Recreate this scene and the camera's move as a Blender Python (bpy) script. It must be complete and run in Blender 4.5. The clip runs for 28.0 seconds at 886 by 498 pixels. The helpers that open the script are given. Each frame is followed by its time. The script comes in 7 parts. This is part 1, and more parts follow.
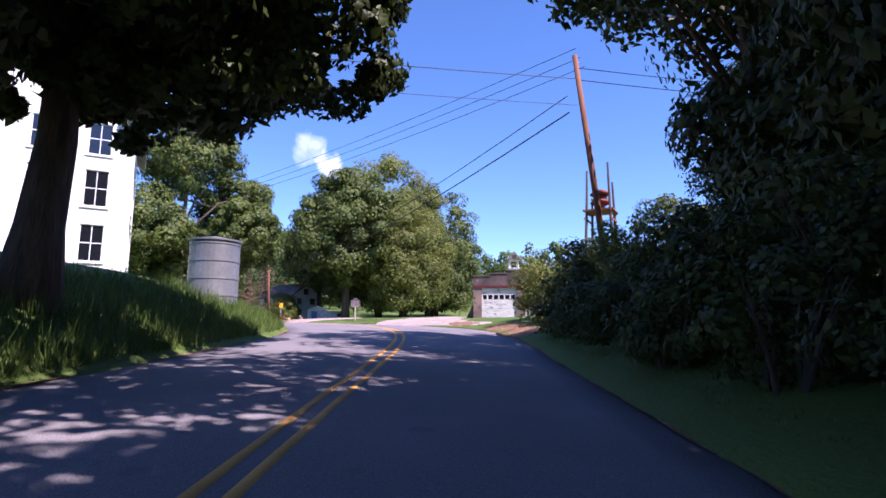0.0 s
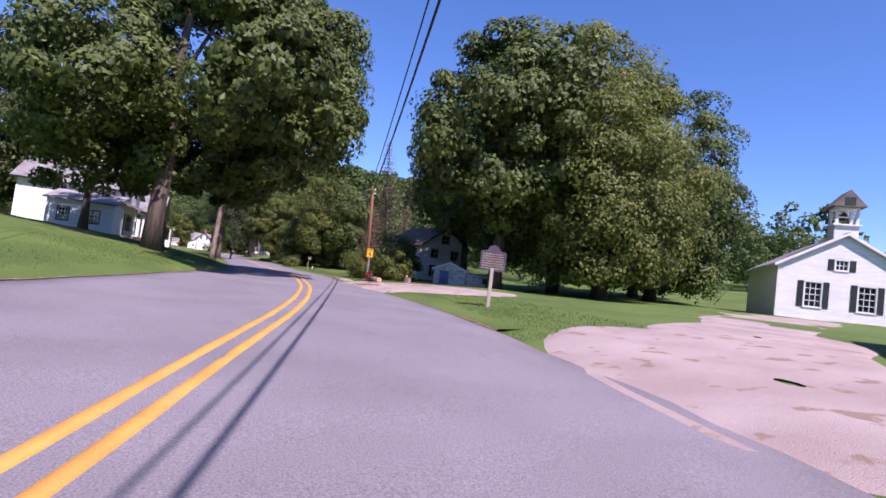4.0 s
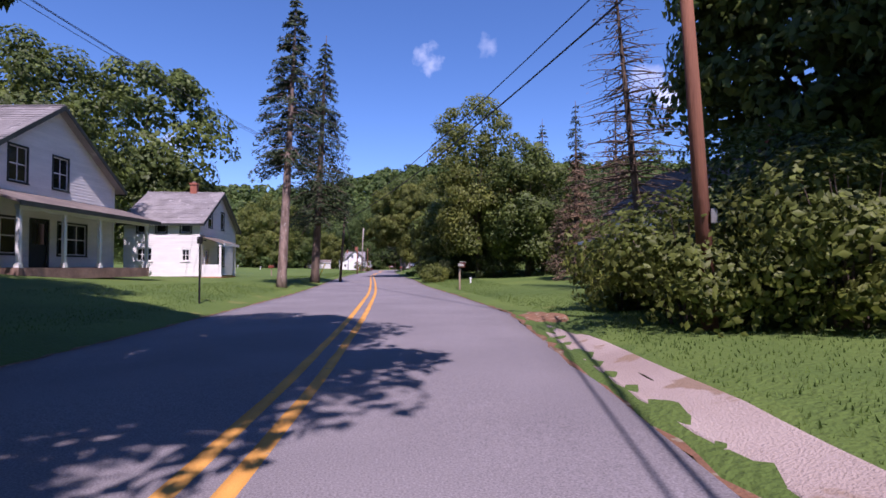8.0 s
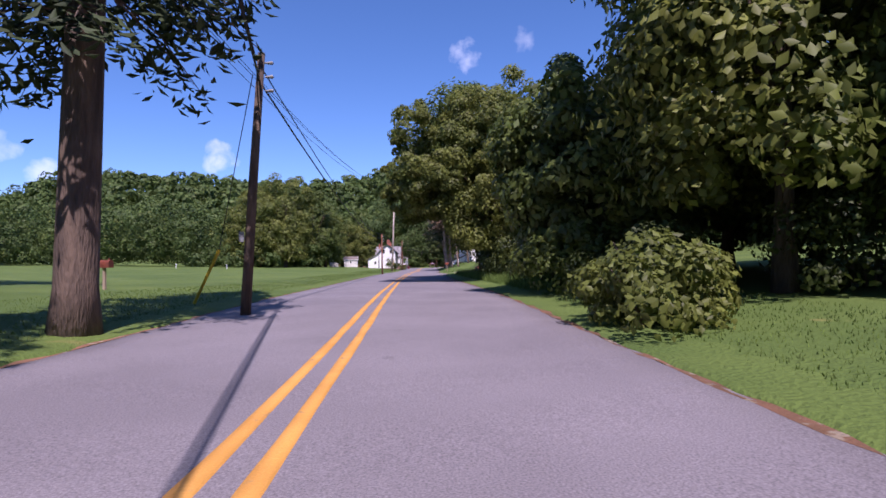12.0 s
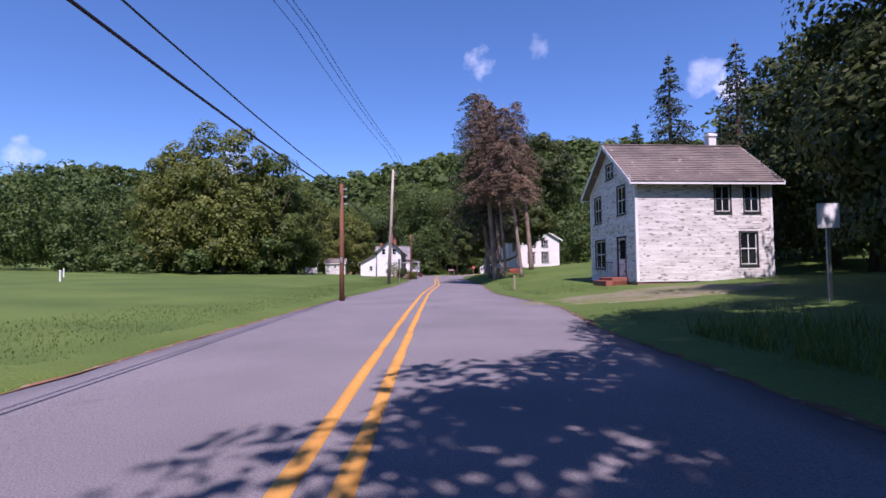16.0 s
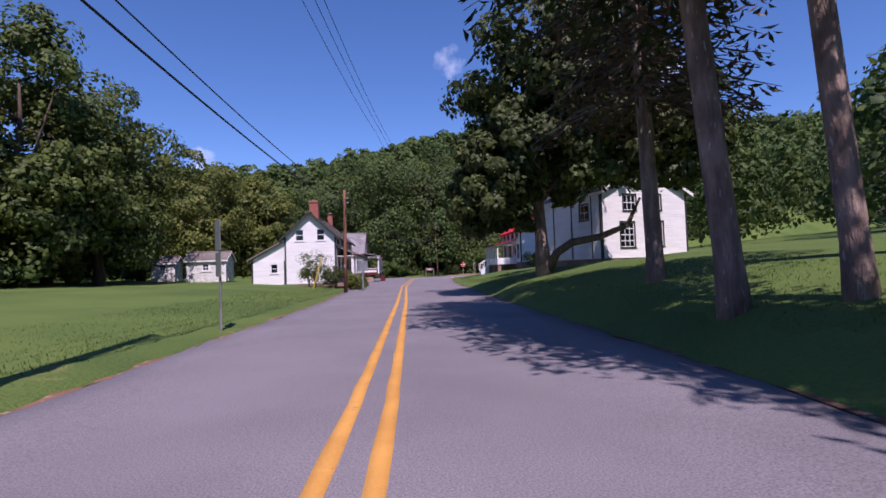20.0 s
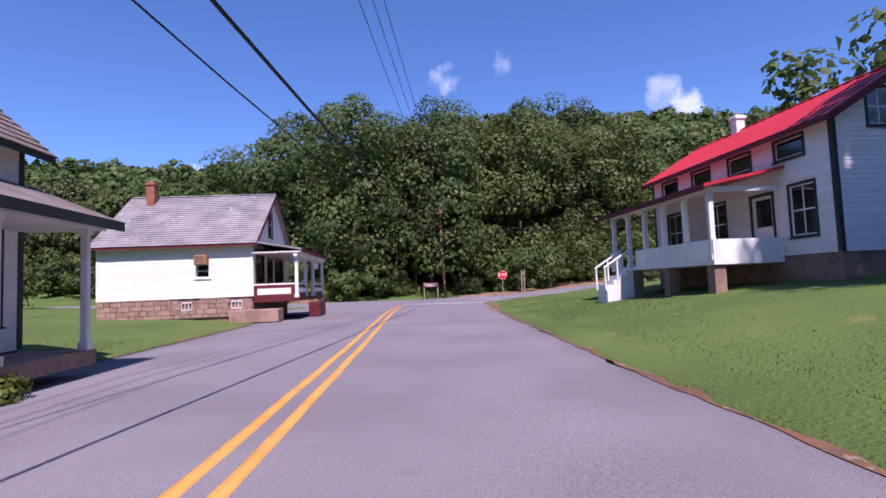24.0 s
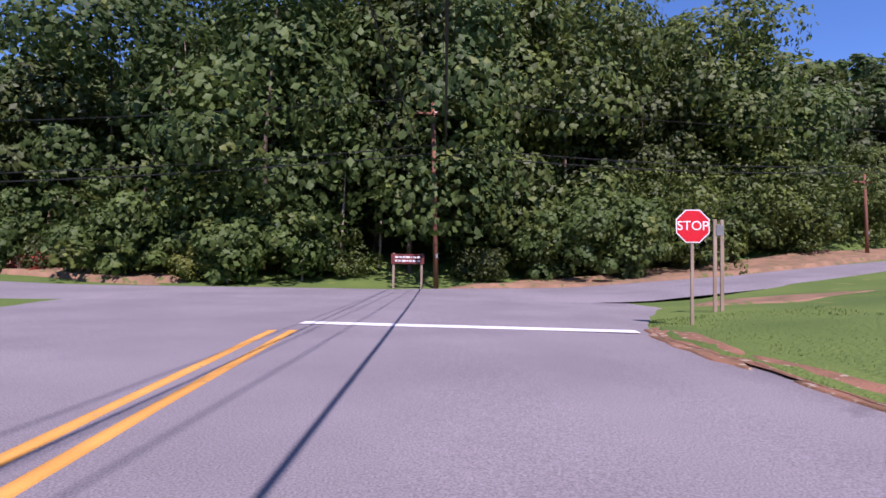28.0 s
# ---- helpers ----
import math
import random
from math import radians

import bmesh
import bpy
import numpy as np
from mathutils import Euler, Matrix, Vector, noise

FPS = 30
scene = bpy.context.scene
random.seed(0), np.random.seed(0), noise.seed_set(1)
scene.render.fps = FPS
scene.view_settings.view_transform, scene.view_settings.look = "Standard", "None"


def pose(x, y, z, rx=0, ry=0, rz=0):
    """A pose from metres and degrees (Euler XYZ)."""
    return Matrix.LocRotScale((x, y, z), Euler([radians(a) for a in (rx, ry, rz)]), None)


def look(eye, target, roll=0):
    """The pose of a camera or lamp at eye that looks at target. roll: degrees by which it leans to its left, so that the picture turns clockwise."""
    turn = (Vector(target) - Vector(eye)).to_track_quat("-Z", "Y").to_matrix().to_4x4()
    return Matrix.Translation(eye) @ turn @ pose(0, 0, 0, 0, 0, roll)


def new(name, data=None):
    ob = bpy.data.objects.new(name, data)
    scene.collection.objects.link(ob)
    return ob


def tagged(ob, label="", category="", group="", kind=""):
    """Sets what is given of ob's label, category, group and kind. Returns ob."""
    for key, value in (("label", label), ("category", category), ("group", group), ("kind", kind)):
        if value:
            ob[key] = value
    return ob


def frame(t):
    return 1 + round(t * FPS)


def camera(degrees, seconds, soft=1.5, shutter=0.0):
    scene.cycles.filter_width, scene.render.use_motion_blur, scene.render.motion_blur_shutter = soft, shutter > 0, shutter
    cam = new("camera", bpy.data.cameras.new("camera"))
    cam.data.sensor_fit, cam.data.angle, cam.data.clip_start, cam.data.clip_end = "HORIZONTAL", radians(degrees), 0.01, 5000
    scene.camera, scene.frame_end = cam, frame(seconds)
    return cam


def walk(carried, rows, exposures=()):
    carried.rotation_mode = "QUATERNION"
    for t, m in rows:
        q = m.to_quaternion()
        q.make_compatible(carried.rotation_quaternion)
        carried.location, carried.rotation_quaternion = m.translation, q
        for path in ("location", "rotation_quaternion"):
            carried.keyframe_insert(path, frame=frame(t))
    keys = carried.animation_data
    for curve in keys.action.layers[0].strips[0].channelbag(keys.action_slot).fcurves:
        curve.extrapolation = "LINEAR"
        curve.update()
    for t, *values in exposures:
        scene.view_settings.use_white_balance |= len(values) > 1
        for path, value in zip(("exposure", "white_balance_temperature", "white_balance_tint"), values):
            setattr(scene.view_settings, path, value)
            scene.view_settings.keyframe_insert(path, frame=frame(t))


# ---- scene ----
cam = camera(78.96, 28.0, 1.6, 0.0)
PATH = [
    (0.0, (-27.047, -54.724, -0.237), (-20.454, -47.338, 1.171), 0.46),
    (0.5, (-23.712, -50.838, 0.017), (-17.152, -43.416, 1.390), -0.31),
    (1.0, (-20.451, -47.003, 0.266), (-13.926, -39.538, 1.574), -0.25),
    (1.5, (-17.313, -43.180, 0.503), (-10.842, -35.636, 1.609), 1.38),
    (2.0, (-14.391, -39.337, 0.719), (-8.092, -31.635, 1.720), 4.16),
    (2.5, (-11.696, -35.608, 0.885), (-5.776, -27.596, 1.746), 6.05),
    (3.0, (-9.277, -31.877, 0.994), (-3.895, -23.478, 1.695), 7.89),
    (3.5, (-7.160, -27.963, 1.052), (-2.471, -19.148, 1.619), 8.22),
    (4.0, (-5.521, -23.698, 1.086), (-1.579, -14.524, 1.627), 7.08),
    (4.5, (-3.968, -19.263, 1.094), (-0.761, -9.808, 1.661), 5.27),
    (6.5, (-0.000, -0.000, 1.353), (1.393, 9.898, 1.662), -0.92),
    (7.0, (0.345, 4.433, 1.323), (1.542, 14.357, 1.594), -2.46),
    (7.5, (0.905, 8.823, 1.315), (2.041, 18.755, 1.594), -2.35),
    (8.0, (1.492, 13.356, 1.361), (2.592, 23.289, 1.693), -0.29),
    (8.5, (1.782, 17.996, 1.371), (2.762, 27.942, 1.723), 0.93),
    (9.0, (2.030, 22.947, 1.348), (2.824, 32.908, 1.727), 0.95),
    (9.5, (2.194, 27.868, 1.298), (2.875, 37.838, 1.673), 0.87),
    (10.0, (2.257, 32.647, 1.239), (2.775, 42.625, 1.654), 0.57),
    (10.5, (2.188, 37.244, 1.178), (2.607, 47.226, 1.607), 0.10),
    (11.0, (2.164, 41.750, 1.128), (2.562, 51.736, 1.493), -0.94),
    (11.5, (2.016, 46.082, 1.094), (2.382, 56.072, 1.362), -1.52),
    (13.5, (1.674, 67.129, 1.498), (2.008, 77.116, 1.902), 0.67),
    (14.0, (1.571, 73.421, 1.463), (1.920, 83.409, 1.807), 0.83),
    (14.5, (1.440, 79.869, 1.418), (1.715, 89.856, 1.844), 0.53),
    (15.0, (1.142, 86.470, 1.373), (1.300, 96.461, 1.785), 0.35),
    (15.5, (0.789, 93.115, 1.338), (0.858, 103.107, 1.731), 0.11),
    (16.0, (0.583, 99.668, 1.316), (0.705, 109.658, 1.730), -0.68),
    (16.5, (0.403, 106.059, 1.300), (0.572, 116.051, 1.677), -1.02),
    (17.0, (0.253, 111.962, 1.291), (0.496, 121.950, 1.703), -1.00),
    (17.5, (0.171, 117.653, 1.295), (0.435, 127.643, 1.661), -0.72),
    (18.0, (-0.016, 123.654, 1.325), (0.276, 133.643, 1.708), -0.67),
    (18.5, (0.000, 129.777, 1.342), (0.366, 139.764, 1.692), -1.07),
    (19.0, (0.313, 135.820, 1.339), (0.769, 145.802, 1.749), -1.40),
    (19.5, (0.755, 141.894, 1.333), (1.301, 151.871, 1.741), -1.73),
    (20.0, (1.029, 148.138, 1.347), (1.636, 158.112, 1.741), -1.97),
    (20.5, (1.228, 154.752, 1.349), (1.899, 164.721, 1.747), -1.95),
    (21.0, (1.427, 161.569, 1.335), (2.138, 171.535, 1.753), -1.18),
    (21.5, (1.535, 168.418, 1.319), (2.286, 178.378, 1.793), -0.17),
    (23.5, (1.763, 193.912, 1.519), (2.449, 203.866, 2.189), -2.13),
    (24.0, (2.145, 199.314, 1.494), (2.844, 209.266, 2.179), -2.29),
    (24.5, (2.393, 204.820, 1.463), (3.142, 214.775, 2.042), -2.24),
    (25.0, (2.443, 210.012, 1.425), (3.307, 219.964, 1.889), -2.04),
    (25.5, (2.452, 214.752, 1.390), (3.396, 224.697, 1.844), -1.87),
    (26.0, (2.707, 219.513, 1.359), (3.698, 229.457, 1.747), -1.86),
    (26.5, (2.983, 223.993, 1.326), (4.102, 233.924, 1.678), -1.45),
    (27.0, (3.227, 228.014, 1.298), (4.491, 237.926, 1.692), -0.58),
    (27.5, (3.361, 231.424, 1.270), (4.613, 241.338, 1.665), 0.39),
    (28.0, (3.403, 234.466, 1.246), (4.600, 244.388, 1.574), 0.77),
]
EXPOSURES = [(0.0, 1.45, 5750, 36), (1.2, 1.6, 5750, 36), (2.0, 1.5, 5750, 36), (4.0, 1.0, 5750, 36), (8.0, 0.75, 5750, 36), (17.0, 0.66, 5750, 36), (20.0, 0.45, 5750, 36), (24.0, 0.8, 5750, 36), (28.0, 0.87, 5750, 36)]
walk(cam, [(t, look(eye, target, roll)) for t, eye, target, roll in PATH], EXPOSURES)

# ---- light ----
SUN_AZ, SUN_EL = 172.0, 55.5          # compass from +y, clockwise, where the sun stands
world = bpy.data.worlds.new("world")
scene.world = world
world.use_nodes = True
wn = world.node_tree.nodes
sky = wn.new("ShaderNodeTexSky")
sky.sky_type = "NISHITA"
sky.sun_disc = False
sky.sun_elevation = radians(SUN_EL)
sky.sun_rotation = radians(SUN_AZ)
sky.air_density, sky.dust_density, sky.ozone_density, sky.altitude = 0.9, 0.05, 5.0, 400
wn["Background"].inputs["Strength"].default_value = 0.095
deep = wn.new("ShaderNodeHueSaturation")
deep.inputs["Saturation"].default_value = 1.1
world.node_tree.links.new(sky.outputs[0], deep.inputs["Color"])
wl = world.node_tree.links.new
wco = wn.new("ShaderNodeTexCoord")
puff = wn.new("ShaderNodeTexNoise")
puff.inputs["Scale"].default_value, puff.inputs["Detail"].default_value = 34.0, 8
wl(wco.outputs["Generated"], puff.inputs["Vector"])
# small fair-weather clouds: compass bearing, elevation, half width (degrees), strength
sky_now = deep.outputs[0]
for bearing, up, half, amount in ((5, 21.3, 2.4, 0.35), (27, 18, 2.6, 0.3), (11, 22.5, 1.8, 0.2), (-20.5, 11, 2.4, 0.45), (-34.5, 8.5, 2.0, 0.45), (-37.5, 10.5, 2.0, 0.35), (29.5, 16.6, 2.2, 0.5)):
    at = Vector((math.sin(radians(bearing)) * math.cos(radians(up)), math.cos(radians(bearing)) * math.cos(radians(up)), math.sin(radians(up))))
    dot = wn.new("ShaderNodeVectorMath")
    dot.operation = "DOT_PRODUCT"
    dot.inputs[1].default_value = at
    wl(wco.outputs["Generated"], dot.inputs[0])
    near = wn.new("ShaderNodeMapRange")
    near.inputs["From Min"].default_value, near.inputs["From Max"].default_value = math.cos(radians(half)), 1.0
    wl(dot.outputs["Value"], near.inputs["Value"])
    add = wn.new("ShaderNodeMath")
    add.operation = "MULTIPLY_ADD"
    wl(near.outputs[0], add.inputs[0])
    add.inputs[1].default_value = 0.55
    wl(puff.outputs["Fac"], add.inputs[2])
    edge = wn.new("ShaderNodeMapRange")
    edge.inputs["From Min"].default_value, edge.inputs["From Max"].default_value, edge.inputs["To Max"].default_value = 0.80, 1.12, amount
    wl(add.outputs[0], edge.inputs["Value"])
    mixc = wn.new("ShaderNodeMix")
    mixc.data_type = "RGBA"
    wl(edge.outputs[0], mixc.inputs["Factor"])
    wl(sky_now, mixc.inputs["A"])
    mixc.inputs["B"].default_value = (9.0, 9.0, 9.2, 1)
    sky_now = mixc.outputs["Result"]
wl(sky_now, wn["Background"].inputs["Color"])
sun_data = bpy.data.lights.new("sun", "SUN")
sun_data.energy, sun_data.angle, sun_data.color = 4.2, radians(0.55), (1.0, 0.89, 0.77)
sun = new("sun", sun_data)
sun_dir = Vector((math.sin(radians(SUN_AZ)) * math.cos(radians(SUN_EL)), math.cos(radians(SUN_AZ)) * math.cos(radians(SUN_EL)), math.sin(radians(SUN_EL))))
sun.matrix_world = look((0, 0, 60), Vector((0, 0, 60)) - sun_dir)


# ---- materials ----
def mat(name, colour, rough=0.8, second=None, scale=3.0, fine=40.0, bump=0.3, metal=0.0, island=0.0, translucent=0.0, spec=0.3, streak=(1, 1, 1), third=None, third_at=0.62, obrand=0.0, bump_dist=0.02, grain=0.22):
    """A surface with a large and a small variation, fine relief and, if asked, one that differs from piece to piece."""
    m = bpy.data.materials.new(name)
    m.use_nodes = True
    nt = m.node_tree
    n, link = nt.nodes, nt.links.new
    b = n["Principled BSDF"]
    out = n["Material Output"]
    b.inputs["Roughness"].default_value = rough
    b.inputs["Metallic"].default_value = metal
    b.inputs["Specular IOR Level"].default_value = spec
    co = n.new("ShaderNodeTexCoord")
    mp = n.new("ShaderNodeMapping")
    mp.inputs["Scale"].default_value = streak
    info = n.new("ShaderNodeObjectInfo")
    far = n.new("ShaderNodeVectorMath")
    far.operation = "MULTIPLY_ADD"
    link(info.outputs["Random"], far.inputs[0])
    far.inputs[1].default_value = (61.0, 37.0, 23.0)
    link(co.outputs["Object"], far.inputs[2])
    link(far.outputs[0], mp.inputs["Vector"])
    big = n.new("ShaderNodeTexNoise")
    big.inputs["Scale"].default_value, big.inputs["Detail"].default_value = scale, 5
    link(mp.outputs[0], big.inputs["Vector"])
    small = n.new("ShaderNodeTexNoise")
    small.inputs["Scale"].default_value, small.inputs["Detail"].default_value = fine, 3
    link(mp.outputs[0], small.inputs["Vector"])
    second = second or tuple(c * 0.72 for c in colour)
    r = n.new("ShaderNodeValToRGB")
    r.color_ramp.elements[0].position, r.color_ramp.elements[1].position = 0.36, 0.64
    r.color_ramp.elements[0].color = (*second, 1)
    r.color_ramp.elements[1].color = (*colour, 1)
    link(big.outputs["Fac"], r.inputs["Fac"])
    last = r.outputs["Color"]
    if third:
        t = n.new("ShaderNodeTexNoise")
        t.inputs["Scale"].default_value, t.inputs["Detail"].default_value = scale * 3.1, 6
        link(mp.outputs[0], t.inputs["Vector"])
        tr = n.new("ShaderNodeValToRGB")
        tr.color_ramp.elements[0].position, tr.color_ramp.elements[1].position = third_at, third_at + 0.05
        link(t.outputs["Fac"], tr.inputs["Fac"])
        mx = n.new("ShaderNodeMix")
        mx.data_type = "RGBA"
        link(tr.outputs["Color"], mx.inputs["Factor"])
        link(last, mx.inputs["A"])
        mx.inputs["B"].default_value = (*third, 1)
        last = mx.outputs["Result"]
    hs = n.new("ShaderNodeHueSaturation")
    link(last, hs.inputs["Color"])
    # small grain in value
    mr = n.new("ShaderNodeMapRange")
    mr.inputs["To Min"].default_value, mr.inputs["To Max"].default_value = 1 - grain, 1 + grain
    link(small.outputs["Fac"], mr.inputs["Value"])
    value = mr.outputs[0]
    if island or obrand:
        src = n.new("ShaderNodeNewGeometry").outputs["Random Per Island"] if island else n.new("ShaderNodeObjectInfo").outputs["Random"]
        amount = island or obrand
        m2 = n.new("ShaderNodeMapRange")
        m2.inputs["To Min"].default_value, m2.inputs["To Max"].default_value = 1 - amount, 1 + amount
        link(src, m2.inputs["Value"])
        mul = n.new("ShaderNodeMath")
        mul.operation = "MULTIPLY"
        link(value, mul.inputs[0])
        link(m2.outputs[0], mul.inputs[1])
        value = mul.outputs[0]
    link(value, hs.inputs["Value"])
    link(hs.outputs[0], b.inputs["Base Color"])
    if bump:
        bp = n.new("ShaderNodeBump")
        bp.inputs["Strength"].default_value, bp.inputs["Distance"].default_value = bump, bump_dist
        link(small.outputs["Fac"], bp.inputs["Height"])
        link(bp.outputs[0], b.inputs["Normal"])
    if translucent:
        tl = n.new("ShaderNodeBsdfTranslucent")
        link(hs.outputs[0], tl.inputs["Color"])
        mix = n.new("ShaderNodeMixShader")
        mix.inputs[0].default_value = translucent
        link(b.outputs[0], mix.inputs[1])
        link(tl.outputs[0], mix.inputs[2])
        link(mix.outputs[0], out.inputs["Surface"])
    return m


M_ASPHALT = mat("asphalt", (0.206, 0.188, 0.198), 0.9, (0.170, 0.155, 0.164), 0.35, 60, 0.5, third=(0.158, 0.145, 0.153), third_at=0.68, bump_dist=0.016, grain=0.85)
M_GRASS = mat("lawn_grass", (0.105, 0.155, 0.03), 0.9, (0.07, 0.115, 0.022), 0.22, 14, 0.9, third=(0.155, 0.17, 0.045), third_at=0.66, bump_dist=0.05)
M_BLADE = mat("grass_blade", (0.125, 0.185, 0.036), 0.7, (0.085, 0.14, 0.027), 0.3, 5, 0, island=0.35, translucent=0.3)
M_GRAVEL = mat("gravel", (0.38, 0.31, 0.28), 0.95, (0.30, 0.235, 0.21), 0.5, 45, 0.9, third=(0.24, 0.17, 0.12), third_at=0.60)
M_LITTER = mat("leaf_litter", (0.24, 0.12, 0.07), 0.95, (0.15, 0.085, 0.045), 1.6, 30, 0.9, third=(0.30, 0.24, 0.17), third_at=0.58, island=0.3)
M_EARTH = mat("bare_earth", (0.25, 0.15, 0.09), 0.95, (0.16, 0.10, 0.06), 0.8, 20, 0.9, third=(0.09, 0.11, 0.03), third_at=0.58)
M_DRIVE = mat("gravel_grown_with_grass", (0.21, 0.18, 0.12), 0.95, (0.13, 0.15, 0.045), 1.2, 30, 0.9, third=(0.24, 0.21, 0.18), third_at=0.60)
M_YELLOW = mat("yellow_road_paint", (0.66, 0.33, 0.07), 0.75, (0.55, 0.27, 0.055), 1.5, 60, 0.3, third=(0.34, 0.22, 0.11), third_at=0.66)
M_WHITELINE = mat("white_road_paint", (0.70, 0.70, 0.70), 0.75, (0.58, 0.57, 0.57), 1.5, 60, 0.3, third=(0.3, 0.29, 0.3), third_at=0.66)
M_BARK = mat("grey_brown_bark", (0.16, 0.115, 0.085), 0.95, (0.08, 0.06, 0.048), 2.0, 9, 1.0, streak=(3, 3, 0.5), bump_dist=0.06)
M_BARK_PALE = mat("pale_peeling_bark", (0.30, 0.22, 0.18), 0.95, (0.15, 0.105, 0.085), 1.6, 7, 1.0, streak=(3, 3, 0.8), third=(0.36, 0.33, 0.30), bump_dist=0.06)
M_LEAF = mat("green_leaves", (0.122, 0.158, 0.03), 0.55, (0.068, 0.10, 0.021), 0.35, 3, 0, island=0.4, translucent=0.35, spec=0.35)
M_LEAF_LIGHT = mat("light_green_leaves", (0.185, 0.205, 0.04), 0.55, (0.12, 0.148, 0.03), 0.35, 3, 0, island=0.4, translucent=0.45, spec=0.35)
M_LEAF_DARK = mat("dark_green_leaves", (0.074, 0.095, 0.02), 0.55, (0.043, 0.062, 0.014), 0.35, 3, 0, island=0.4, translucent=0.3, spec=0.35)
M_NEEDLE = mat("dark_needles", (0.042, 0.062, 0.022), 0.7, (0.025, 0.04, 0.014), 0.5, 4, 0, island=0.4, translucent=0.12)
M_DEAD = mat("dead_brown_needles", (0.165, 0.105, 0.062), 0.9, (0.10, 0.075, 0.045), 0.5, 4, 0, island=0.4, translucent=0.1)
M_WOODS = mat("woodland_leaves", (0.098, 0.145, 0.034), 0.6, (0.058, 0.095, 0.024), 0.13, 0.6, 0, island=0.25, translucent=0.35, third=(0.135, 0.165, 0.036), third_at=0.60)
M_DOOR_BLUE = mat("faded_blue_paint", (0.16, 0.24, 0.42), 0.7, (0.12, 0.18, 0.32), 1.2, 30, 0.2)
M_FLOWER = mat("goldenrod_flowers", (0.6, 0.38, 0.02), 0.7, None, 1, 4, 0, island=0.3)
M_RED_LEAF = mat("rusty_red_leaves", (0.30, 0.05, 0.03), 0.7, (0.18, 0.04, 0.025), 1, 4, 0, island=0.4, translucent=0.2)
M_WHITE = mat("white_clapboard_paint", (0.80, 0.78, 0.75), 0.65, (0.70, 0.69, 0.67), 0.6, 30, 0.15)
M_WHITE_OLD = mat("peeling_white_paint", (0.72, 0.70, 0.67), 0.8, (0.55, 0.53, 0.50), 0.9, 24, 0.5, third=(0.27, 0.235, 0.21), third_at=0.575, streak=(1, 1, 3))
M_TRIM = mat("white_trim_paint", (0.78, 0.77, 0.75), 0.6, (0.68, 0.67, 0.65), 1.2, 30, 0.1)
M_TRIM_DARK = mat("dark_green_trim_paint", (0.035, 0.045, 0.04), 0.6, (0.025, 0.03, 0.028), 1.2, 30, 0.1)
M_TRIM_RED = mat("maroon_trim_paint", (0.13, 0.02, 0.025), 0.55, (0.09, 0.015, 0.02), 1.2, 30, 0.1)
M_SLATE = mat("grey_shingles", (0.30, 0.28, 0.28), 0.9, (0.20, 0.185, 0.185), 0.8, 16, 0.6, third=(0.40, 0.38, 0.37), third_at=0.64, obrand=0.0)
M_SLATE_BROWN = mat("brown_grey_shingles", (0.20, 0.165, 0.145), 0.9, (0.13, 0.108, 0.097), 0.8, 16, 0.6, third=(0.28, 0.25, 0.23), third_at=0.64)
M_REDROOF = mat("red_metal_roofing", (0.50, 0.03, 0.045), 0.4, (0.42, 0.025, 0.035), 0.5, 12, 0.05, spec=0.5)
M_BRICK = mat("red_brick", (0.33, 0.12, 0.08), 0.9, (0.24, 0.09, 0.06), 3, 30, 0.4)
M_STONE = mat("brown_foundation_stone", (0.34, 0.22, 0.17), 0.95, (0.22, 0.14, 0.11), 1.5, 12, 0.9, island=0.25)
M_CONCRETE = mat("weathered_brown_concrete", (0.27, 0.19, 0.155), 0.95, (0.18, 0.125, 0.105), 0.9, 18, 0.5, third=(0.10, 0.075, 0.07), third_at=0.62)
M_CONCRETE_DARK = mat("stained_dark_concrete", (0.13, 0.095, 0.085), 0.95, (0.075, 0.055, 0.052), 0.9, 18, 0.5, third=(0.24, 0.18, 0.155), third_at=0.64)
M_GREY_METAL = mat("weathered_grey_steel", (0.30, 0.31, 0.32), 0.5, (0.20, 0.21, 0.22), 0.7, 12, 0.2, metal=0.5)
M_STEEL = mat("galvanised_steel", (0.42, 0.42, 0.42), 0.45, (0.30, 0.30, 0.30), 2, 25, 0.1, metal=0.7)
M_RUST = mat("rusty_red_steel", (0.23, 0.06, 0.035), 0.8, (0.13, 0.04, 0.028), 3, 25, 0.3, metal=0.2)
M_POLE = mat("brown_utility_pole_wood", (0.25, 0.11, 0.065), 0.9, (0.16, 0.07, 0.045), 1.2, 14, 0.5, streak=(4, 4, 0.3))
M_POLE_PALE = mat("pale_grey_pole_wood", (0.42, 0.36, 0.31), 0.9, (0.30, 0.23, 0.18), 1.2, 14, 0.5, streak=(4, 4, 0.3))
M_WIRE = mat("black_cable", (0.02, 0.02, 0.022), 0.6, None, 2, 20, 0)
M_POST = mat("weathered_post_wood", (0.36, 0.28, 0.21), 0.9, (0.24, 0.18, 0.13), 2, 20, 0.4, streak=(4, 4, 0.4))
M_SIGN_YELLOW = mat("yellow_sign_sheeting", (0.80, 0.42, 0.01), 0.4, (0.74, 0.38, 0.01), 2, 20, 0)
M_SIGN_RED = mat("red_sign_sheeting", (0.60, 0.02, 0.03), 0.4, (0.52, 0.02, 0.03), 2, 20, 0)
M_SIGN_WHITE = mat("white_sign_sheeting", (0.85, 0.85, 0.85), 0.4, (0.8, 0.8, 0.8), 2, 20, 0)
